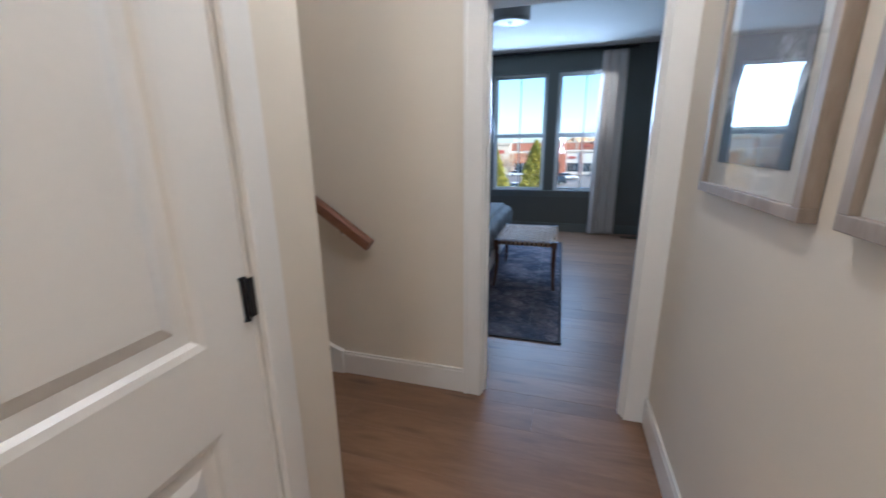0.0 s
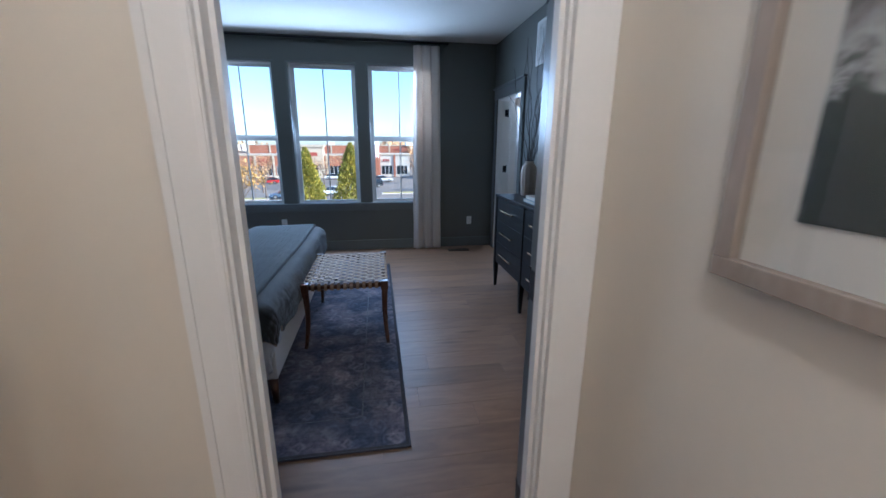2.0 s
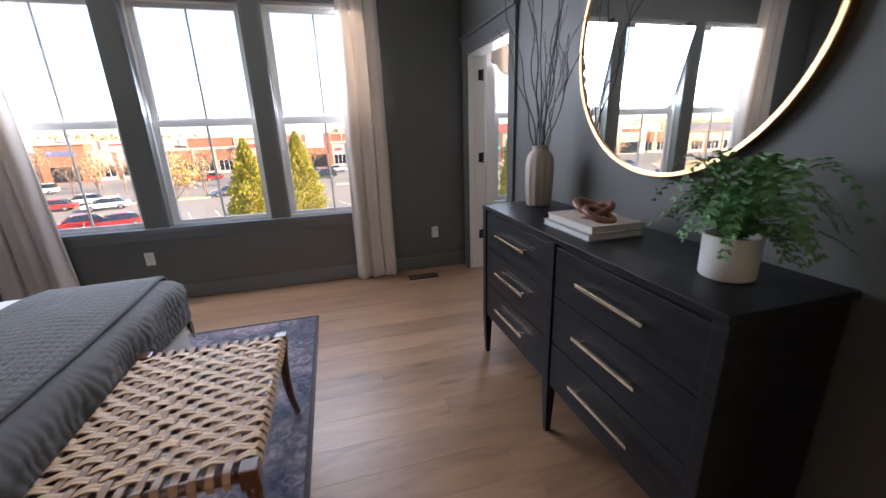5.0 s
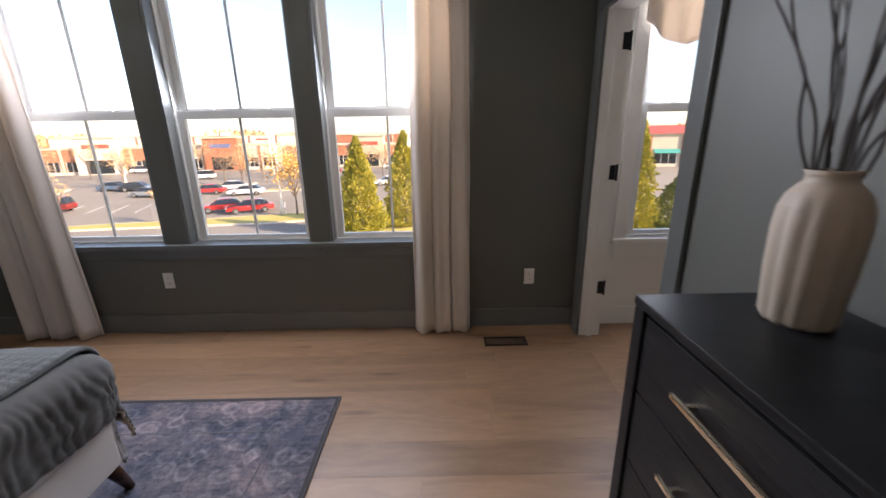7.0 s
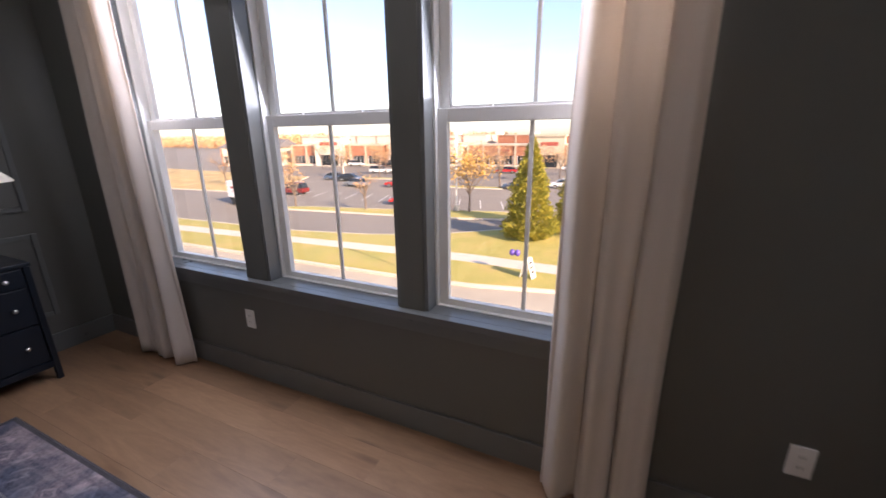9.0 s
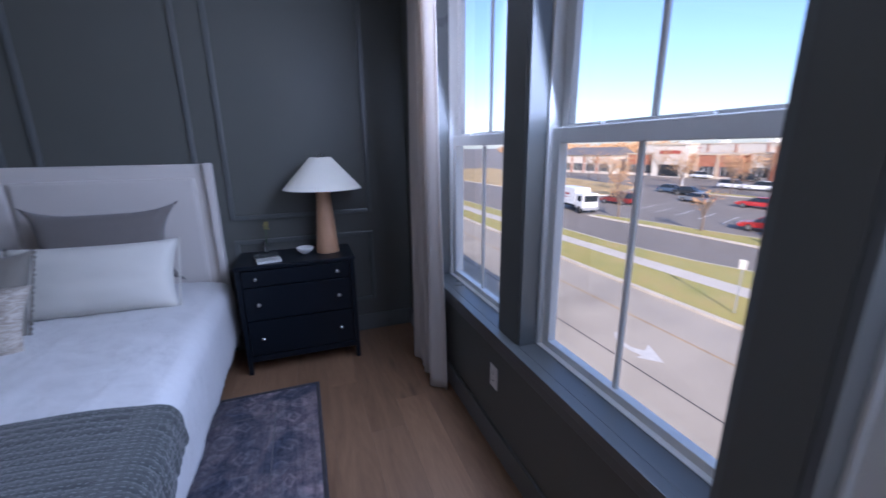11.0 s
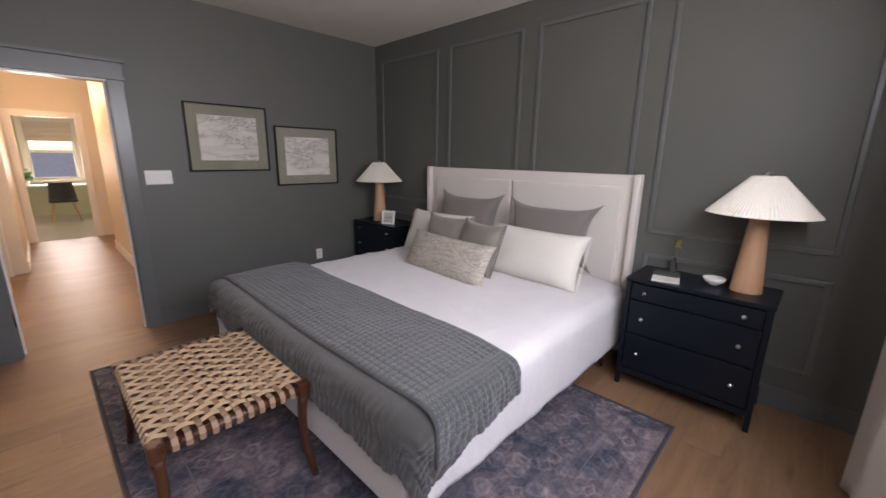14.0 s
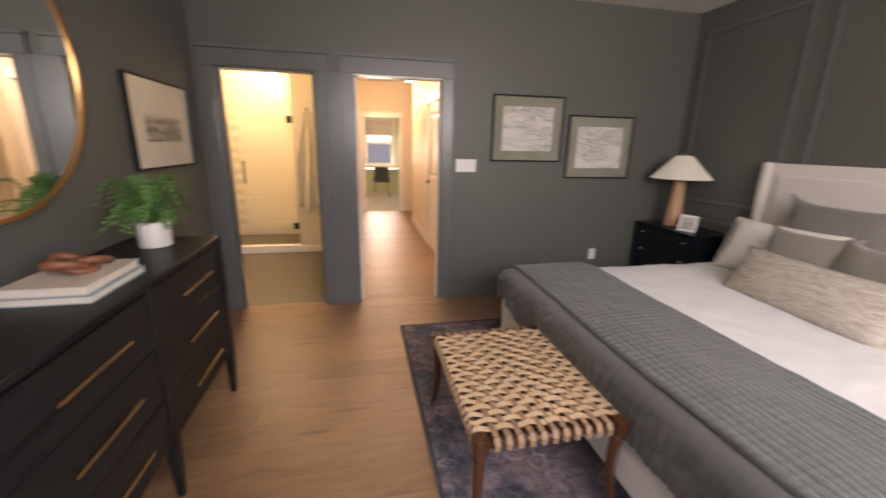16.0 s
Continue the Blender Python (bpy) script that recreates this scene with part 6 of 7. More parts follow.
# trees
BARK = plain("grey_brown_bark", (0.16, 0.12, 0.09), 0.9, vary=0.25, scale=4, relief=0.4)
def leaf_mat(name, a, b, scale=1.2):
    m, t, p = nodes_of(name)
    gi = t.nodes.new("ShaderNodeNewGeometry")
    c = ramp(t, gi.outputs["Random Per Island"], [(0.0, a), (1.0, b)])
    c = mixc(t, ramp(t, noise_tex(t, coords(t), scale, 2), [(0.4, (0, 0, 0)), (0.6, (1, 1, 1))]), c, mixc(t, 0.5, c, a))
    t.links.new(c, p.inputs["Base Color"])
    p.inputs["Roughness"].default_value = 0.7
    return m
ARBOR = leaf_mat("arborvitae_foliage", (0.15, 0.17, 0.02), (0.58, 0.46, 0.055))
RUST = leaf_mat("rusty_autumn_foliage", (0.42, 0.22, 0.09), (0.62, 0.42, 0.22))
BLEAF = leaf_mat("dull_green_foliage", (0.15, 0.18, 0.045), (0.34, 0.34, 0.09))


def leaf_card(bm, c, n, s, r):
    """One small folded leaf spray at c, pointing along n."""
    side = n.cross(Vector((r.uniform(-1, 1), r.uniform(-1, 1), r.uniform(-1, 1)))).normalized()
    up = n.cross(side).normalized()
    pts = [c - n * s * 0.2, c + side * s * 0.42 + n * s * 0.3 + up * s * 0.1, c + n * s, c - side * s * 0.42 + n * s * 0.3 + up * s * 0.1]
    vs = [bm.verts.new(q) for q in pts]
    bm.faces.new((vs[0], vs[1], vs[2]))
    bm.faces.new((vs[0], vs[2], vs[3]))


def conifer(x, y, h, w, seed, label, material=None, n=5200):
    r = random.Random(seed)
    e = thing("conifer_tree", label, "tree", (x, y, GZ + 0.15), r.uniform(0, 360), "yellow-green conifers")
    bm = bmesh.new()
    tube(bm, [(0, 0, 0), (0.02, 0, h * 0.4), (0, 0.02, h * 0.93)], [0.16, 0.1, 0.02], 8)
    for k in range(26):
        a, z = r.uniform(0, 6.28), h * r.uniform(0.08, 0.85)
        rr = w * (1 - z / h) * 0.75
        tube(bm, [(0, 0, z), (rr * math.cos(a) * 0.6, rr * math.sin(a) * 0.6, z + 0.2), (rr * math.cos(a), rr * math.sin(a), z + 0.55)], [0.035, 0.02, 0.008], 4)
    part("trunk", bm, BARK, e)
    verts, faces = [], []
    bm = bmesh.new()
    for k in range(n):
        z = h * (r.random() ** 1.35) * 0.99
        a = r.uniform(0, 2 * math.pi)
        s = z / h
        lump = 1 + 0.42 * noise.noise(Vector((math.cos(a) * 1.9, math.sin(a) * 1.9, z * 1.5 + seed))) + 0.3 * noise.noise(Vector((math.cos(a) * 5, math.sin(a) * 5, z * 4 + seed)))
        rad = w * (1 - s ** 1.5) ** 0.9 * lump * min(1, 0.72 + z * 0.6)
        rad *= r.uniform(0.72, 1.04) if r.random() < 0.8 else r.uniform(0.3, 0.8)
        c = Vector((rad * math.cos(a), rad * math.sin(a), z + 0.05))
        d = Vector((math.cos(a) * 0.55, math.sin(a) * 0.55, 0.9 + r.uniform(-0.4, 0.3))).normalized()
        leaf_card(bm, c, d, r.uniform(0.09, 0.2), r)
    me = mesh_from(bm, "crown", material or ARBOR)
    ob = new("crown", me)
    ob.parent = e
    return e


conifer(-4.4, 33.0, 7.6, 1.85, 1, "tall yellow-green conifer on the lawn by the street", n=17000)
conifer(-1.0, 36.2, 8.0, 2.0, 2, "tall yellow-green conifer beside the footpath", n=14000)
conifer(16.6, 31.0, 9.0, 1.7, 3, "tall yellow conifer on the lawn in front of the shops", n=13000)
conifer(23.8, 31.0, 8.8, 2.0, 4, "tall yellow-green conifer beside a green bush", n=14000)
conifer(20.6, 31.6, 4.6, 2.3, 5, "low green shrub-like conifer on the lawn", BLEAF, n=9000)


def leaf_tree(x, y, h, spread, seed, label, material, leaves, dens=900):
    r = random.Random(seed)
    e = thing("street_tree", label, "tree", (x, y, GZ + 0.1), 0, "car park trees")
    bm = bmesh.new()
    tips = []
    tube(bm, [(0, 0, 0), (0.04, 0.02, h * 0.22), (0, 0, h * 0.38)], [0.13, 0.1, 0.08], 8)
    for k in range(9):
        a = k * 2.4 + r.uniform(-0.4, 0.4)
        b0 = Vector((0, 0, h * r.uniform(0.28, 0.42)))
        tip = Vector((spread * math.cos(a) * r.uniform(0.5, 1), spread * math.sin(a) * r.uniform(0.5, 1), h * r.uniform(0.65, 1)))
        mid = b0.lerp(tip, 0.5) + Vector((0, 0, h * 0.06))
        tube(bm, [b0, mid, tip], [0.06, 0.035, 0.01], 6)
        for q in range(7):
            s0 = b0.lerp(tip, r.uniform(0.35, 0.95)) + Vector((0, 0, h * 0.03))
            tt = s0 + Vector((r.uniform(-1, 1), r.uniform(-1, 1), r.uniform(0.1, 1))) * spread * 0.45
            tube(bm, [s0, tt], [0.018, 0.005], 4)
            tips += [tt, s0.lerp(tt, 0.6)]
    part("trunk", bm, BARK, e)
    if leaves:
        bm = bmesh.new()
        for k in range(dens):
            q = r.choice(tips) + Vector((r.gauss(0, 1), r.gauss(0, 1), r.gauss(0, 0.8))) * spread * 0.2
            leaf_card(bm, q, Vector((r.uniform(-1, 1), r.uniform(-1, 1), r.uniform(-1, 1))).normalized(), r.uniform(0.12, 0.24), r)
        part("crown", bm, material, e)
    return e


r0 = random.Random(21)
for i, (x, y, h, s) in enumerate(((-15.5, 62, 6.5, 2.8), (-20.5, 61, 6.0, 2.6), (-33, 37.2, 4.5, 1.6), (-24, 38.6, 4.0, 1.3), (-50, 67, 6, 2.6), (-42, 68.5, 6, 2.6), (-35, 70, 6, 2.4), (-60, 80, 6.5, 3), (-70, 84, 7, 3),
                                  (-28, 84, 6, 2.5), (-16, 86, 6, 2.6), (-5, 84, 6, 2.6), (8, 67.5, 6, 2.6), (16, 69, 6, 2.5), (-55, 58, 6, 2.6), (-62, 50, 5, 2.2), (-38, 84, 6, 2.4), (-50, 90, 6.5, 2.8), (-80, 72, 7, 3), (-12, 74, 6, 2.6))):
    leaf_tree(x, y, h, s, 40 + i, "young rust-coloured tree in the car park" if i % 3 else "nearly bare young tree in the car park", RUST, True, 110 if 36 < y < 40 else 620 if i % 3 else 160)

GOLD = leaf_mat("golden_autumn_foliage", (0.40, 0.22, 0.05), (0.66, 0.42, 0.10))
leaf_tree(-12.6, 41.3, 6.2, 2.5, 90, "half-bare golden tree on the planted island", GOLD, True, 1300)
for i, (x, y, h, s) in enumerate(((-44, 74, 6.5, 2.6), (-31, 76, 6, 2.4), (-24, 78, 6, 2.6), (-18, 70, 5.5, 2.2), (-9, 79, 6, 2.6), (-2, 86, 6, 2.5), (-66, 66, 6, 2.6), (-74, 70, 6.5, 2.8), (-56, 88, 6.5, 2.8), (12, 84, 6, 2.4), (-47, 50, 4.6, 1.7), (-30, 66, 5.5, 2.2))):
    leaf_tree(x, y, h, s, 120 + i, "rust-coloured tree between the car park rows", RUST, True, 420)

# far tree line
bm = bmesh.new()
rr = random.Random(77)
for k in range(20000):
    x = rr.uniform(-520, 330)
    y = 190 + rr.uniform(0, 60) + 0.0004 * (x + 60) ** 2
    z = GZ + rr.uniform(0, 1) ** 0.7 * (7.5 + 2.0 * math.sin(x * 0.05) + 1.5 * math.sin(x * 0.17))
    leaf_card(bm, Vector((x, y, z)), Vector((rr.uniform(-0.5, 0.5), rr.uniform(-0.5, 0.5), 1)).normalized(), rr.uniform(1.0, 2.0), rr)
tagged(new("far_woods", mesh_from(bm, "far_woods", RUST)), "distant rust-brown autumn woods behind the shops", "trees", kind="stuff")

# shops
BRICK = plain("red_brick_wall", (0.34, 0.135, 0.075), 0.85, vary=0.15, scale=0.6, grain=14)
STUCCO = plain("cream_stucco", (0.50, 0.42, 0.31), 0.85, vary=0.06, scale=0.5)
WHITE_STUCCO = plain("white_stucco", (0.58, 0.53, 0.45), 0.85, vary=0.05, scale=0.5)
ROOF_RED = plain("red_metal_roof", (0.38, 0.07, 0.04), 0.6, vary=0.1, scale=0.5)
ROOF_GREY = plain("grey_shingle_roof", (0.16, 0.15, 0.15), 0.9, vary=0.1, scale=0.8)
TEAL = plain("teal_awning", (0.04, 0.25, 0.22), 0.7)
SIGN_RED, SIGN_BLUE = plain("red_sign_plate", (0.34, 0.07, 0.05), 0.5), plain("blue_sign_plate", (0.12, 0.14, 0.26), 0.5)


def shop(label, x, y, rz, w, d, h, wall, bays, tower=None, roof=None, awning=None, sign=None, gable=False):
    e = thing("shop_building", label, "building", (x, y, GZ), rz, "shops")
    boxes("wall", wall, e, [(0, w, 0, d, 0, h)])
    boxes("parapet", STUCCO, e, [(-0.2, w + 0.2, -0.2, d + 0.2, h, h + 0.35)])
    boxes("plinth", CONCRETE, e, [(-0.05, w + 0.05, -0.06, -0.001, 0, 0.6)])
    bw = w / bays
    for i in range(bays):
        x0 = i * bw
        win = boxes("window", GLASS_DARK, e, [(x0 + bw * 0.14, x0 + bw * 0.86, -0.03, -0.005, 0.7, 2.9)])
        boxes("window_frame", VINYL, win, [(x0 + bw * 0.14 + k * bw * 0.24 - 0.05, x0 + bw * 0.14 + k * bw * 0.24 + 0.05, -0.08, -0.031, 0.7, 2.9) for k in range(4)])
        boxes("pilaster", STUCCO if wall is BRICK else BRICK, e, [(x0 - 0.25, x0 + 0.25, -0.25, -0.1, 0, h)])
        if awning:
            bm = bmesh.new()
            q = [(x0 + bw * 0.1, -0.1, 3.9), (x0 + bw * 0.9, -0.1, 3.9), (x0 + bw * 0.9, -1.5, 3.1), (x0 + bw * 0.1, -1.5, 3.1)]
            a = [bm.verts.new(v) for v in q]
            b = [bm.verts.new((v[0], v[1], v[2] - 0.12)) for v in q]
            bm.faces.new(a)
            bm.faces.new(b[::-1])
            for k in range(4):
                bm.faces.new((a[(k + 1) % 4], a[k], b[k], b[(k + 1) % 4]))
            part("awning", bm, awning, e)
        if sign and i % 5 == 2:
            boxes("sign", sign, e, [(x0 + bw * 0.25 + k * 0.6, x0 + bw * 0.25 + k * 0.6 + 0.42, -0.2, -0.1, h - 1.6, h - 1.0) for k in range(int(bw * 0.5 / 0.6))])
    if tower:
        tx, tw, th, tm = tower
        boxes("entrance_tower", tm, e, [(tx, tx + tw, -1.2, 3, 0, th)])
        boxes("tower_cap", STUCCO, e, [(tx - 0.3, tx + tw + 0.3, -1.5, 3.3, th, th + 0.4)])
        boxes("tower_opening", GLASS_DARK, e, [(tx + tw * 0.2, tx + tw * 0.8, -1.23, -1.205, 0.2, 3.2)])
        boxes("tower_sign", sign or SIGN_RED, e, [(tx + tw * 0.2, tx + tw * 0.8, -1.28, -1.21, th - 2.2, th - 1.3)])
    if roof:
        bm = bmesh.new()
        ov = 0.5
        lo = [bm.verts.new(v) for v in ((-ov, -ov, h + 0.36), (w + ov, -ov, h + 0.36), (w + ov, d + ov, h + 0.36), (-ov, d + ov, h + 0.36))]
        if gable:
            hi = [bm.verts.new((-ov, d / 2, h + d * 0.22)), bm.verts.new((w + ov, d / 2, h + d * 0.22))]
        else:
            hi = [bm.verts.new((d / 2, d / 2, h + 2.2)), bm.verts.new((w - d / 2, d / 2, h + 2.2))]
        bm.faces.new((lo[0], lo[1], hi[1], hi[0]))
        bm.faces.new((lo[2], lo[3], hi[0], hi[1]))
        bm.faces.new((lo[1], lo[2], hi[1]))
        bm.faces.new((lo[3], lo[0], hi[0]))
        bm.faces.new(lo[::-1])
        part("roof", bm, roof, e)
    return e


shop("white gabled shop with a grey roof by the side street", -108, 84, 14, 18, 12, 5.0, WHITE_STUCCO, 4, roof=ROOF_GREY, gable=True)
shop("brick shop with a white entrance block", -88, 92, 12, 28, 14, 5.6, BRICK, 6, tower=(8, 9, 8.0, WHITE_STUCCO), sign=SIGN_RED)
shop("long white shop front with brick ends", -60, 100, 6, 22, 14, 5.8, WHITE_STUCCO, 5, tower=(5, 8, 7.6, BRICK), sign=SIGN_BLUE)
shop("long brick shop row with cream signs", -37, 104, 2, 30, 14, 5.4, BRICK, 7, tower=(18, 7, 7.6, STUCCO), sign=SIGN_RED)
shop("brick shop with a white front", -6, 106, -2, 16, 14, 5.6, WHITE_STUCCO, 4, tower=(2, 6, 8.2, BRICK), sign=SIGN_RED)
shop("cream shop with a red roof and teal awnings", 22, 94, -6, 96, 13, 6.8, STUCCO, 14, roof=ROOF_RED, awning=TEAL, sign=SIGN_BLUE)
shop("large white warehouse shop behind the others", -140, 150, 6, 90, 30, 8.2, WHITE_STUCCO, 9, sign=SIGN_RED)
shop("large brick shop behind the others", -46, 160, 2, 60, 30, 8.0, BRICK, 8, sign=SIGN_RED)
shop("white shop behind the red-roofed one", 16, 150, -4, 80, 30, 7.6, WHITE_STUCCO, 8, sign=SIGN_BLUE)
r1 = random.Random(3)
for i in range(12):
    x, y = -125 + i * 15.5, 156 + r1.uniform(0, 12)
    e = thing("roof_unit", "grey rooftop ventilation unit on a shop", "roof unit", (x, y, GZ + 8.35 - (0.2 if x > -52 else 0) - (0.4 if x > 15 else 0)), r1.uniform(-5, 5), "rooftop units")
    boxes("casing", VINYL, e, [(-1.4, 1.4, -1, 1, 0, 1.3)], bevel=0.05)

def pole(x, y, h, label, head=True):
    e = thing("street_lamp", label, "street lamp", (x, y, GZ), 0, "car park lamps")
    bm = bmesh.new()
    lathe(bm, [(0.3, 0), (0.3, 0.8)], 12)
    part("base", bm, CONCRETE, e)
    bm = bmesh.new()
    tube(bm, [(0, 0, 0.8), (0, 0, h)], [0.09, 0.06], 8)
    part("pole", bm, VINYL, e)
    boxes("banner", WHITE_STUCCO, e, [(0.1, 0.7, -0.02, 0.02, h * 0.48, h * 0.72)]) if head else None
    boxes("lamp_head", VINYL, e, [(-0.8, -0.15, -0.2, 0.2, h - 0.1, h + 0.1), (0.15, 0.8, -0.2, 0.2, h - 0.1, h + 0.1)], bevel=0.03)
    return e
pole(-14.2, 41.6, 9.5, "white lamp post with a banner on the planted island")
pole(-52, 70, 9, "white car park lamp post by the shops", False)
pole(9, 72, 9, "white car park lamp post near the conifers", False)
pole(-34, 88, 9, "white car park lamp post in the last row", False)

sg = thing("street_sign", "small white street sign on a thin post in the lawn", "sign", (-10.0, 22.6, GZ + 0.16), 20)
boxes("post", CAR_PAINTS[GREYC], sg, [(-0.03, 0.03, -0.03, 0.03, 0, 2.7)])
boxes("plate", PAINT_W, sg, [(-0.15, 0.15, -0.045, -0.0301, 2.2, 2.65)])
af = thing("sidewalk_sign", "white folding pavement sign with dark bars on the lawn", "sign", (-2.4, 24.0, GZ + 0.165), 78)
for s in (-1, 1):
    bm = box(bmesh.new(), -0.31, 0.31, -0.02, 0.02, 0, 1.2, 0.008)
    bm.transform(Matrix.Translation((0, s * 0.38, 0)) @ Matrix.Rotation(radians(17 * s), 4, "X"))
    part("board", bm, PAINT_W, af)
    bm = bmesh.new()
    for z in (0.3, 0.57, 0.84):
        box(bm, -0.2, 0.2, s * 0.021 - 0.003, s * 0.021 + 0.003, z, z + 0.14)
    bm.transform(Matrix.Translation((0, s * 0.38, 0)) @ Matrix.Rotation(radians(17 * s), 4, "X"))
    part("lettering_bars", bm, BLACK_METAL, af)
bal = thing("balloons", "two purple balloons tied to the pavement sign", "balloon", (-3.3, 24.4, GZ + 1.3))
for dx in (-0.15, 0.15):
    bm = bmesh.new()
    bmesh.ops.create_uvsphere(bm, u_segments=14, v_segments=10, radius=0.17, matrix=Matrix.Translation((dx, 0, 0.1)) @ Matrix.Diagonal((1, 1, 1.2, 1)))
    tube(bm, [(dx, 0, -0.1), (0.5, -0.2, -0.9)], 0.006, 4)
    part("balloon", bm, plain("purple_rubber", (0.12, 0.07, 0.35), 0.3, relief=0), bal, smooth=True)

# the row of houses that the room belongs to; unseen, it shades the street
structure("house_below", "cream siding of the house storeys below", "house", STUCCO, [(-34, 5.2, -9.2, 4.69, GZ, -0.301)])
structure("house_neighbours", "unseen neighbouring houses of the row, in cream siding", "house", STUCCO, [(-34, -3.4, -9.2, 4.69, -0.3, 5.3)])
structure("roof", "flat grey roof of the house row", "roof", ROOF_GREY, [(-34.4, 5.4, -9.4, 4.95, 5.3, 5.6)])
structure("wall_upper_house", "cream siding above the bedroom storey", "wall", STUCCO, [(-3.39, 5.2, 4.53, 4.69, H + 0.301, 5.3), (5.08, 5.2, -0.13, 4.52, H + 0.13, 5.3), (-3.39, HX - 0.121, WY, WY + 0.16, -0.3, H + 0.3), (RX + 0.061, 5.2, WY, WY + 0.16, H + 0.2999, H + 0.3)])


# ---- bathroom and study seen through the openings ----
def tile_wall(name, label, x0, x1, y, z0, z1, tw=0.3, th=0.1):
    """Glazed tiles on a wall that faces +y, in running bond, each an object on a shared mesh."""
    base = structure(name, label, "tiled wall", plain("tile_grout", (0.55, 0.5, 0.4), 0.9), [(x0, x1, y - 0.02, y, z0, z1)])
    bm = box(bmesh.new(), -tw / 2 + 0.0015, tw / 2 - 0.0015, 0.0, 0.007, -th / 2 + 0.0015, th / 2 - 0.0015)
    full = mesh_from(bm, "tile", TILE)
    row, z = 0, z0 + th / 2
    while z < z1 - th / 2:
        x = x0 + (tw / 2 if row % 2 else tw)
        while x < x1 - tw / 2 + 0.001:
            o = new("tile", full)
            o.parent = base
            o.matrix_basis = pose(x, y + 0.0005, z, 0.25 * math.sin(x * 91 + z * 37), 0, 0.25 * math.cos(x * 57 + z * 71))
            x += tw
        row += 1
        z += th
    return base


tile_wall("wall_shower", "cream glazed tiles on the back wall of the shower", 2.56, 3.7, -3.09, 0.1, H, 0.24, 0.08)
structure("floor_bath", "grey-brown tiled bathroom floor", "floor", plain("bath_floor_tile", (0.10, 0.09, 0.075), 0.35, vary=0.1, scale=3), [(1.98, 4.3, -3.1, -0.061, -0.012, 0.0005)])
structure("shower_curb", "white shower curb", "shower", TRIM_WHITE, [(2.03, 3.7, -2.02, -1.91, 0.0006, 0.1)], 0.006)
structure("shower_side", "cream tiled shower side wall", "wall", TILE, [(3.7, 3.82, -3.1, -1.91, 0, H)])
enc = thing("shower_door", "frameless glass shower door with black hinges and a black pull", "shower door", (0, -1.965, 0))
g = boxes("glass", PANE, enc, [(2.58, 3.68, -0.005, 0.005, 0.101, 2.2)], "clear glass panel")
g.visible_shadow = False
for z in (0.36, 1.755):
    boxes("hinge", BLACK_METAL, enc, [(2.54, 2.64, -0.014, 0.014, z - 0.045, z + 0.045)], bevel=0.003)
bm = bmesh.new()
tube(bm, [(3.19, 0.006, 0.95), (3.19, 0.045, 0.95), (3.19, 0.045, 1.22), (3.19, 0.006, 1.22)], 0.01, 10)
part("pull", bm, BLACK_METAL, enc, "black pull handle")
structure("shower_post", "cream tiled strip beside the shower door", "wall", TILE, [(2.03, 2.56, -2.02, -1.92, 0.1, H)])
robe = thing("bathrobe", "white towelling robe hanging from a hook in the bathroom", "bathrobe", (2.36, -1.83, 0))
bm = grid_mesh(40, 30, lambda u, v: Vector((0.0 + 0.03 * (1 - v) + (u - 0.5) * (0.08 + 0.26 * min(1, (1 - v) * 2.2) - 0.05 * (1 - v)), 0.03 + 0.035 * math.sin(u * 14 + v * 2) * (0.3 + (1 - v)), 0.62 + 0.04 * math.sin(u * 9) * (1 - v) + v * 1.22)))
solid(part("cloth", bm, cloth("white_towelling", (0.66, 0.62, 0.54), relief=0.8), robe, smooth=True), 0.02)
bm = bmesh.new()
tube(bm, [(0.0, -0.085, 1.86), (0.0, 0.0, 1.86), (0.0, 0.02, 1.9)], 0.008)
part("hook", bm, BLACK_METAL, robe)

structure("floor_study", "pale carpet of the study", "floor", cloth("pale_carpet", (0.36, 0.33, 0.27), relief=0.8), [(-1.0, 3.4, -9.0, -5.301, -0.012, 0.004)])
sw = tagged(new("window_study", mesh_from(box(bmesh.new(), 0.66, 1.54, -8.999, -8.95, 0.81, 0.849), "sill", TRIM_WHITE)), "white study window with a fabric roman blind", "window", kind="structure")
boxes("window_frame", VINYL, sw, [(0.7, 0.74, -9.06, -9.02, 0.85, 2.2), (1.46, 1.5, -9.06, -9.02, 0.85, 2.2), (0.74, 1.46, -9.06, -9.02, 0.85, 0.9), (0.74, 1.46, -9.06, -9.02, 2.15, 2.2), (0.74, 1.46, -9.06, -9.02, 1.46, 1.52)])
boxes("casing", TRIM_WHITE, sw, [(0.6, 0.7, -8.999, -8.98, 0.85, 2.3), (1.5, 1.6, -8.999, -8.98, 0.85, 2.3), (0.7, 1.5, -8.999, -8.98, 2.2, 2.3)])
blind = thing("roman_blind", "folded cream roman blind at the top of the study window", "blind", (1.1, -8.96, 1.72))
for i in range(4):
    boxes("fold", CURTAIN, blind, [(-0.4, 0.4, -0.015, 0.0 + 0.006 * i, 0.1 * i, 0.1 * i + 0.13)], bevel=0.005)
structure("far_house", "pale blue-grey house wall beyond the study window", "house", plain("blue_siding", (0.25, 0.28, 0.33), 0.8), [(-4, 8, -26, -25, GZ, 1.5)])
desk = thing("desk", "white study desk under the window", "desk", (1.1, -8.55, 0.004))
boxes("top", TRIM_WHITE, desk, [(-0.65, 0.65, -0.3, 0.3, 0.72, 0.75)], bevel=0.004)
for x in (-0.62, 0.58):
    for y in (-0.27, 0.23):
        boxes("leg", TRIM_WHITE, desk, [(x, x + 0.04, y, y + 0.04, 0, 0.72)])
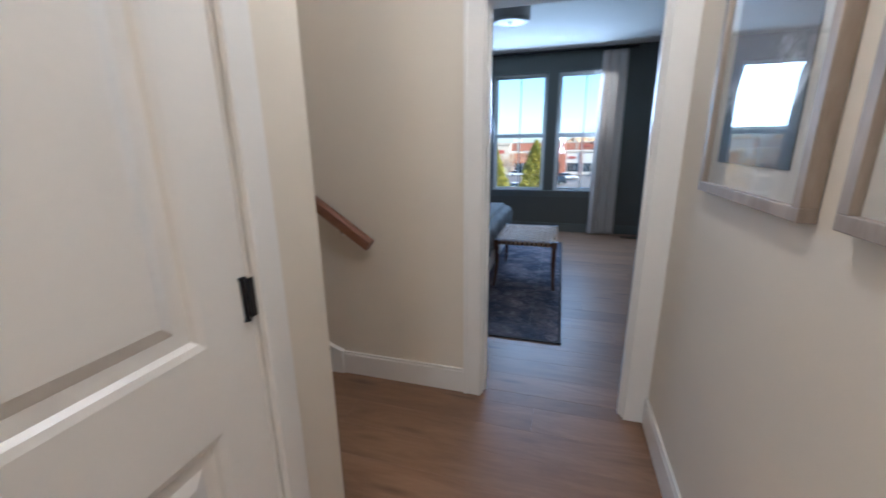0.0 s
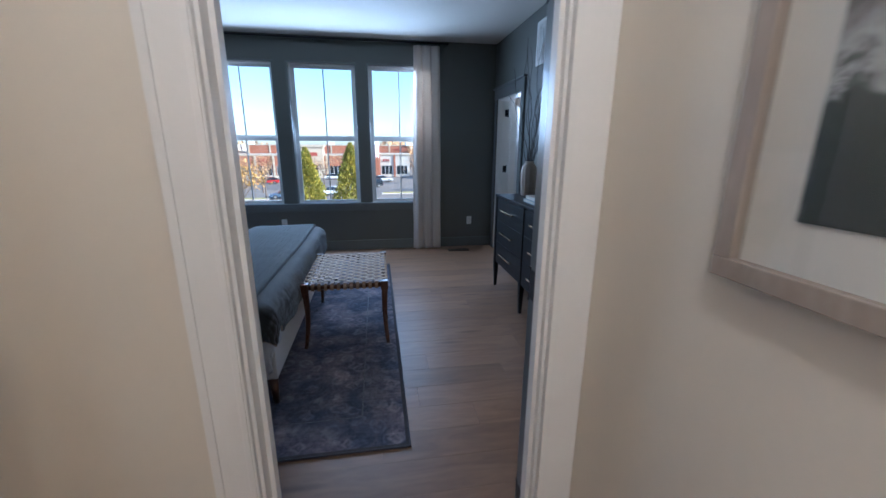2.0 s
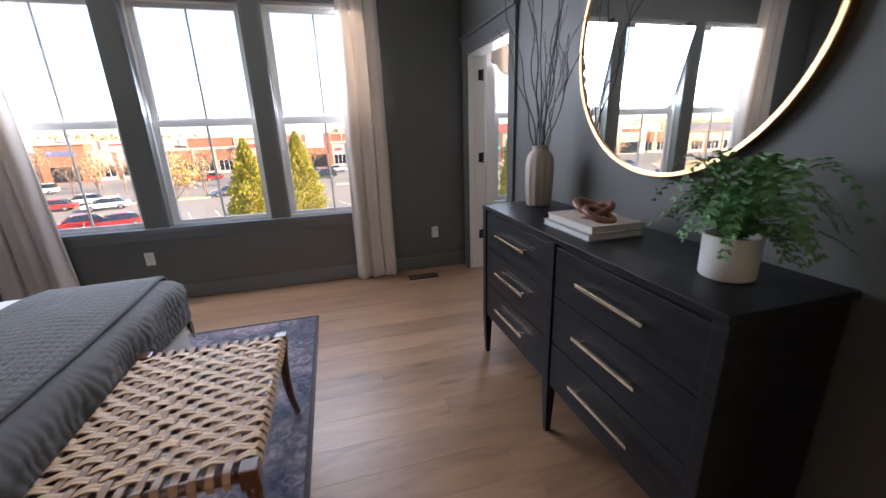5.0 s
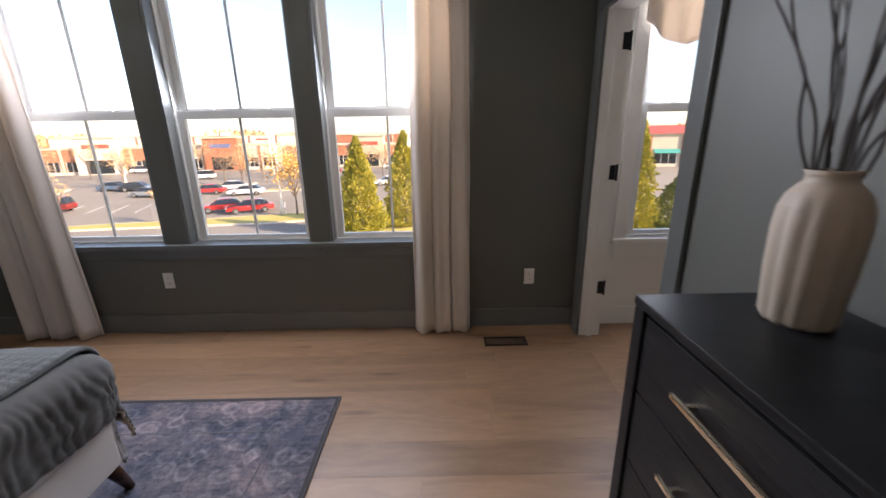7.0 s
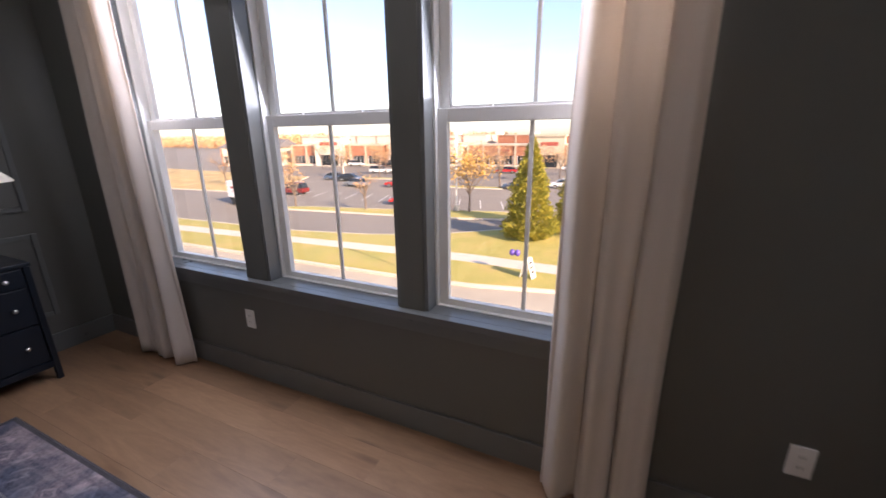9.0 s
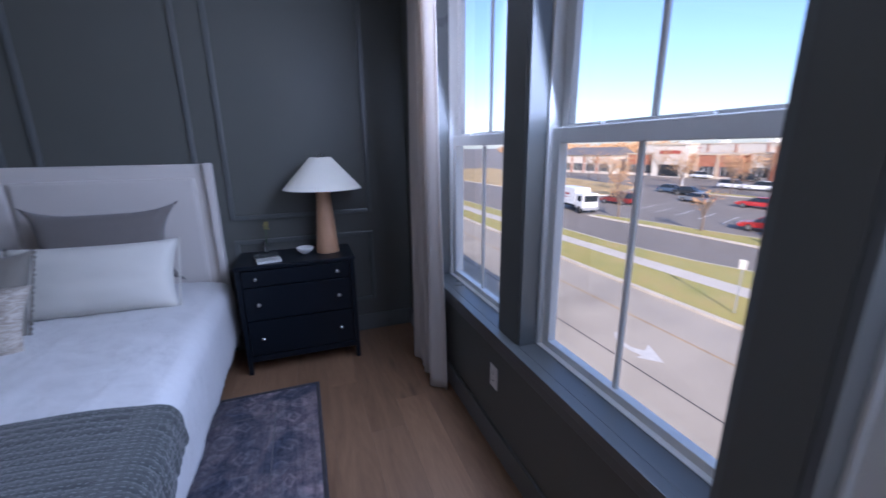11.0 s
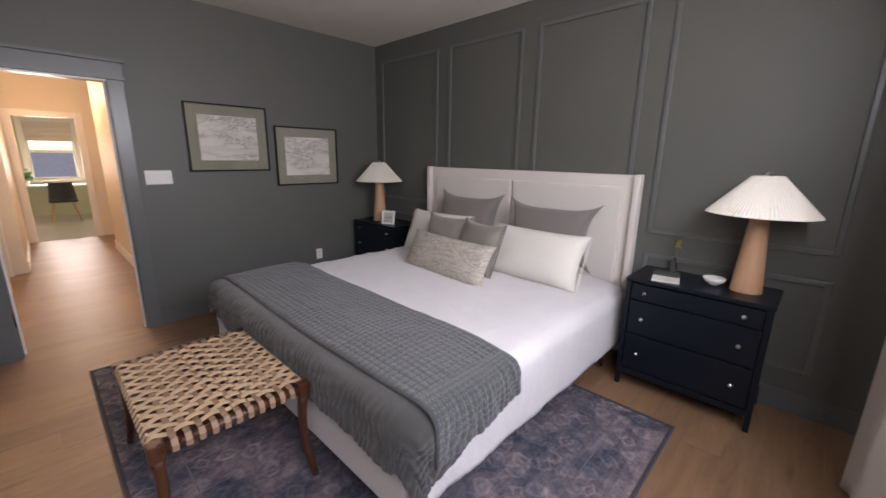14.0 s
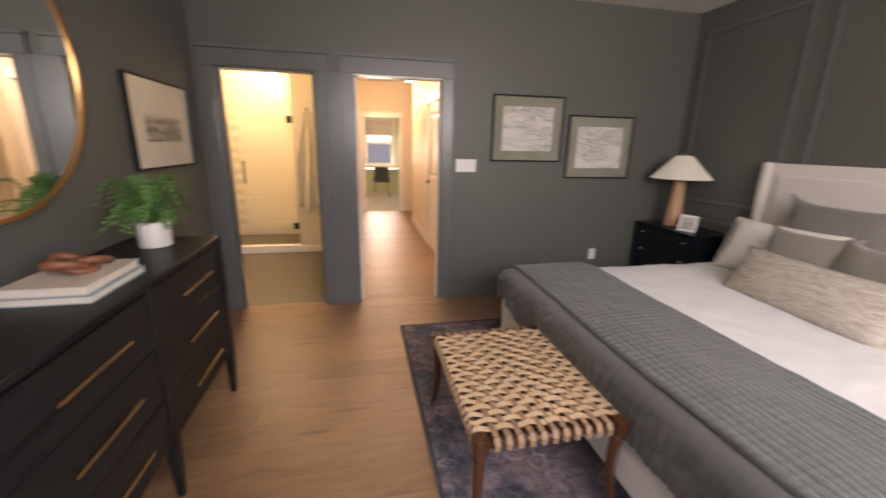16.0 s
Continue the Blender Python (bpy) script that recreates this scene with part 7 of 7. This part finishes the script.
ch = thing("desk_chair", "dark upholstered chair with light wooden legs at the desk", "chair", (1.12, -7.75, 0.004))
DARK_FAB = cloth("charcoal_chair_fabric", (0.035, 0.035, 0.04))
bm = grid_mesh(16, 12, lambda u, v: Vector(((u - 0.5) * (0.46 - 0.08 * v), 0.2 - 0.1 * abs(2 * u - 1) ** 2 * 1.2 + 0.05 * v, 0.45 + 0.4 * v)))
solid(part("backrest", bm, DARK_FAB, ch, smooth=True), 0.04)
boxes("seat", DARK_FAB, ch, [(-0.23, 0.23, -0.24, 0.2, 0.42, 0.49)], bevel=0.03)
for sx in (-1, 1):
    for sy in (-1, 1):
        bm = bmesh.new()
        tube(bm, [(sx * 0.15, sy * 0.13, 0.42), (sx * 0.23, sy * 0.22, 0.0)], [0.018, 0.011], 8)
        part("leg", bm, LAMP_WOOD, ch, "light wooden leg")
pp = thing("desk_plant", "small green plant in a white pot on the desk", "plant", (1.62, -8.5, 0.7545))
part("pot", lathe(bmesh.new(), [(0.05, 0), (0.06, 0.1), (0.052, 0.1)], 20), WHITE_CERAMIC, pp)
bm = bmesh.new()
rq = random.Random(2)
for k in range(90):
    leaf_card(bm, Vector((rq.gauss(0, 0.05), rq.gauss(0, 0.05), 0.12 + abs(rq.gauss(0, 0.07)))), Vector((rq.uniform(-1, 1), rq.uniform(-1, 1), rq.uniform(0.1, 1))).normalized(), 0.08, rq)
part("leaves", bm, FERN, pp)
# fabric valance in the side room window
val = thing("window_valance", "soft white scalloped fabric valance on the side room window", "curtain", (3.72, WY - 0.04, 0))
bm = grid_mesh(60, 16, lambda u, v: Vector(((u - 0.5) * 0.95, -0.015 - 0.02 * math.sin(u * 38) * (1 - v), 2.0 + 0.5 * v - 0.13 * abs(math.sin(u * math.pi * 2)) * (1 - v))))
solid(part("fabric", bm, CURTAIN, val, smooth=True), 0.004)


planks("floor_bedroom", "light brown oak plank floor of the bedroom", HX, RX, -0.06, WY)
planks("floor_hall", "light brown oak plank floor of the hall", -0.6, 1.97, -5.3, -0.061, seed=8)
planks("floor_side_room", "light brown oak plank floor of the side room", RX + 0.001, 5.08, 0.0, WY, seed=9)
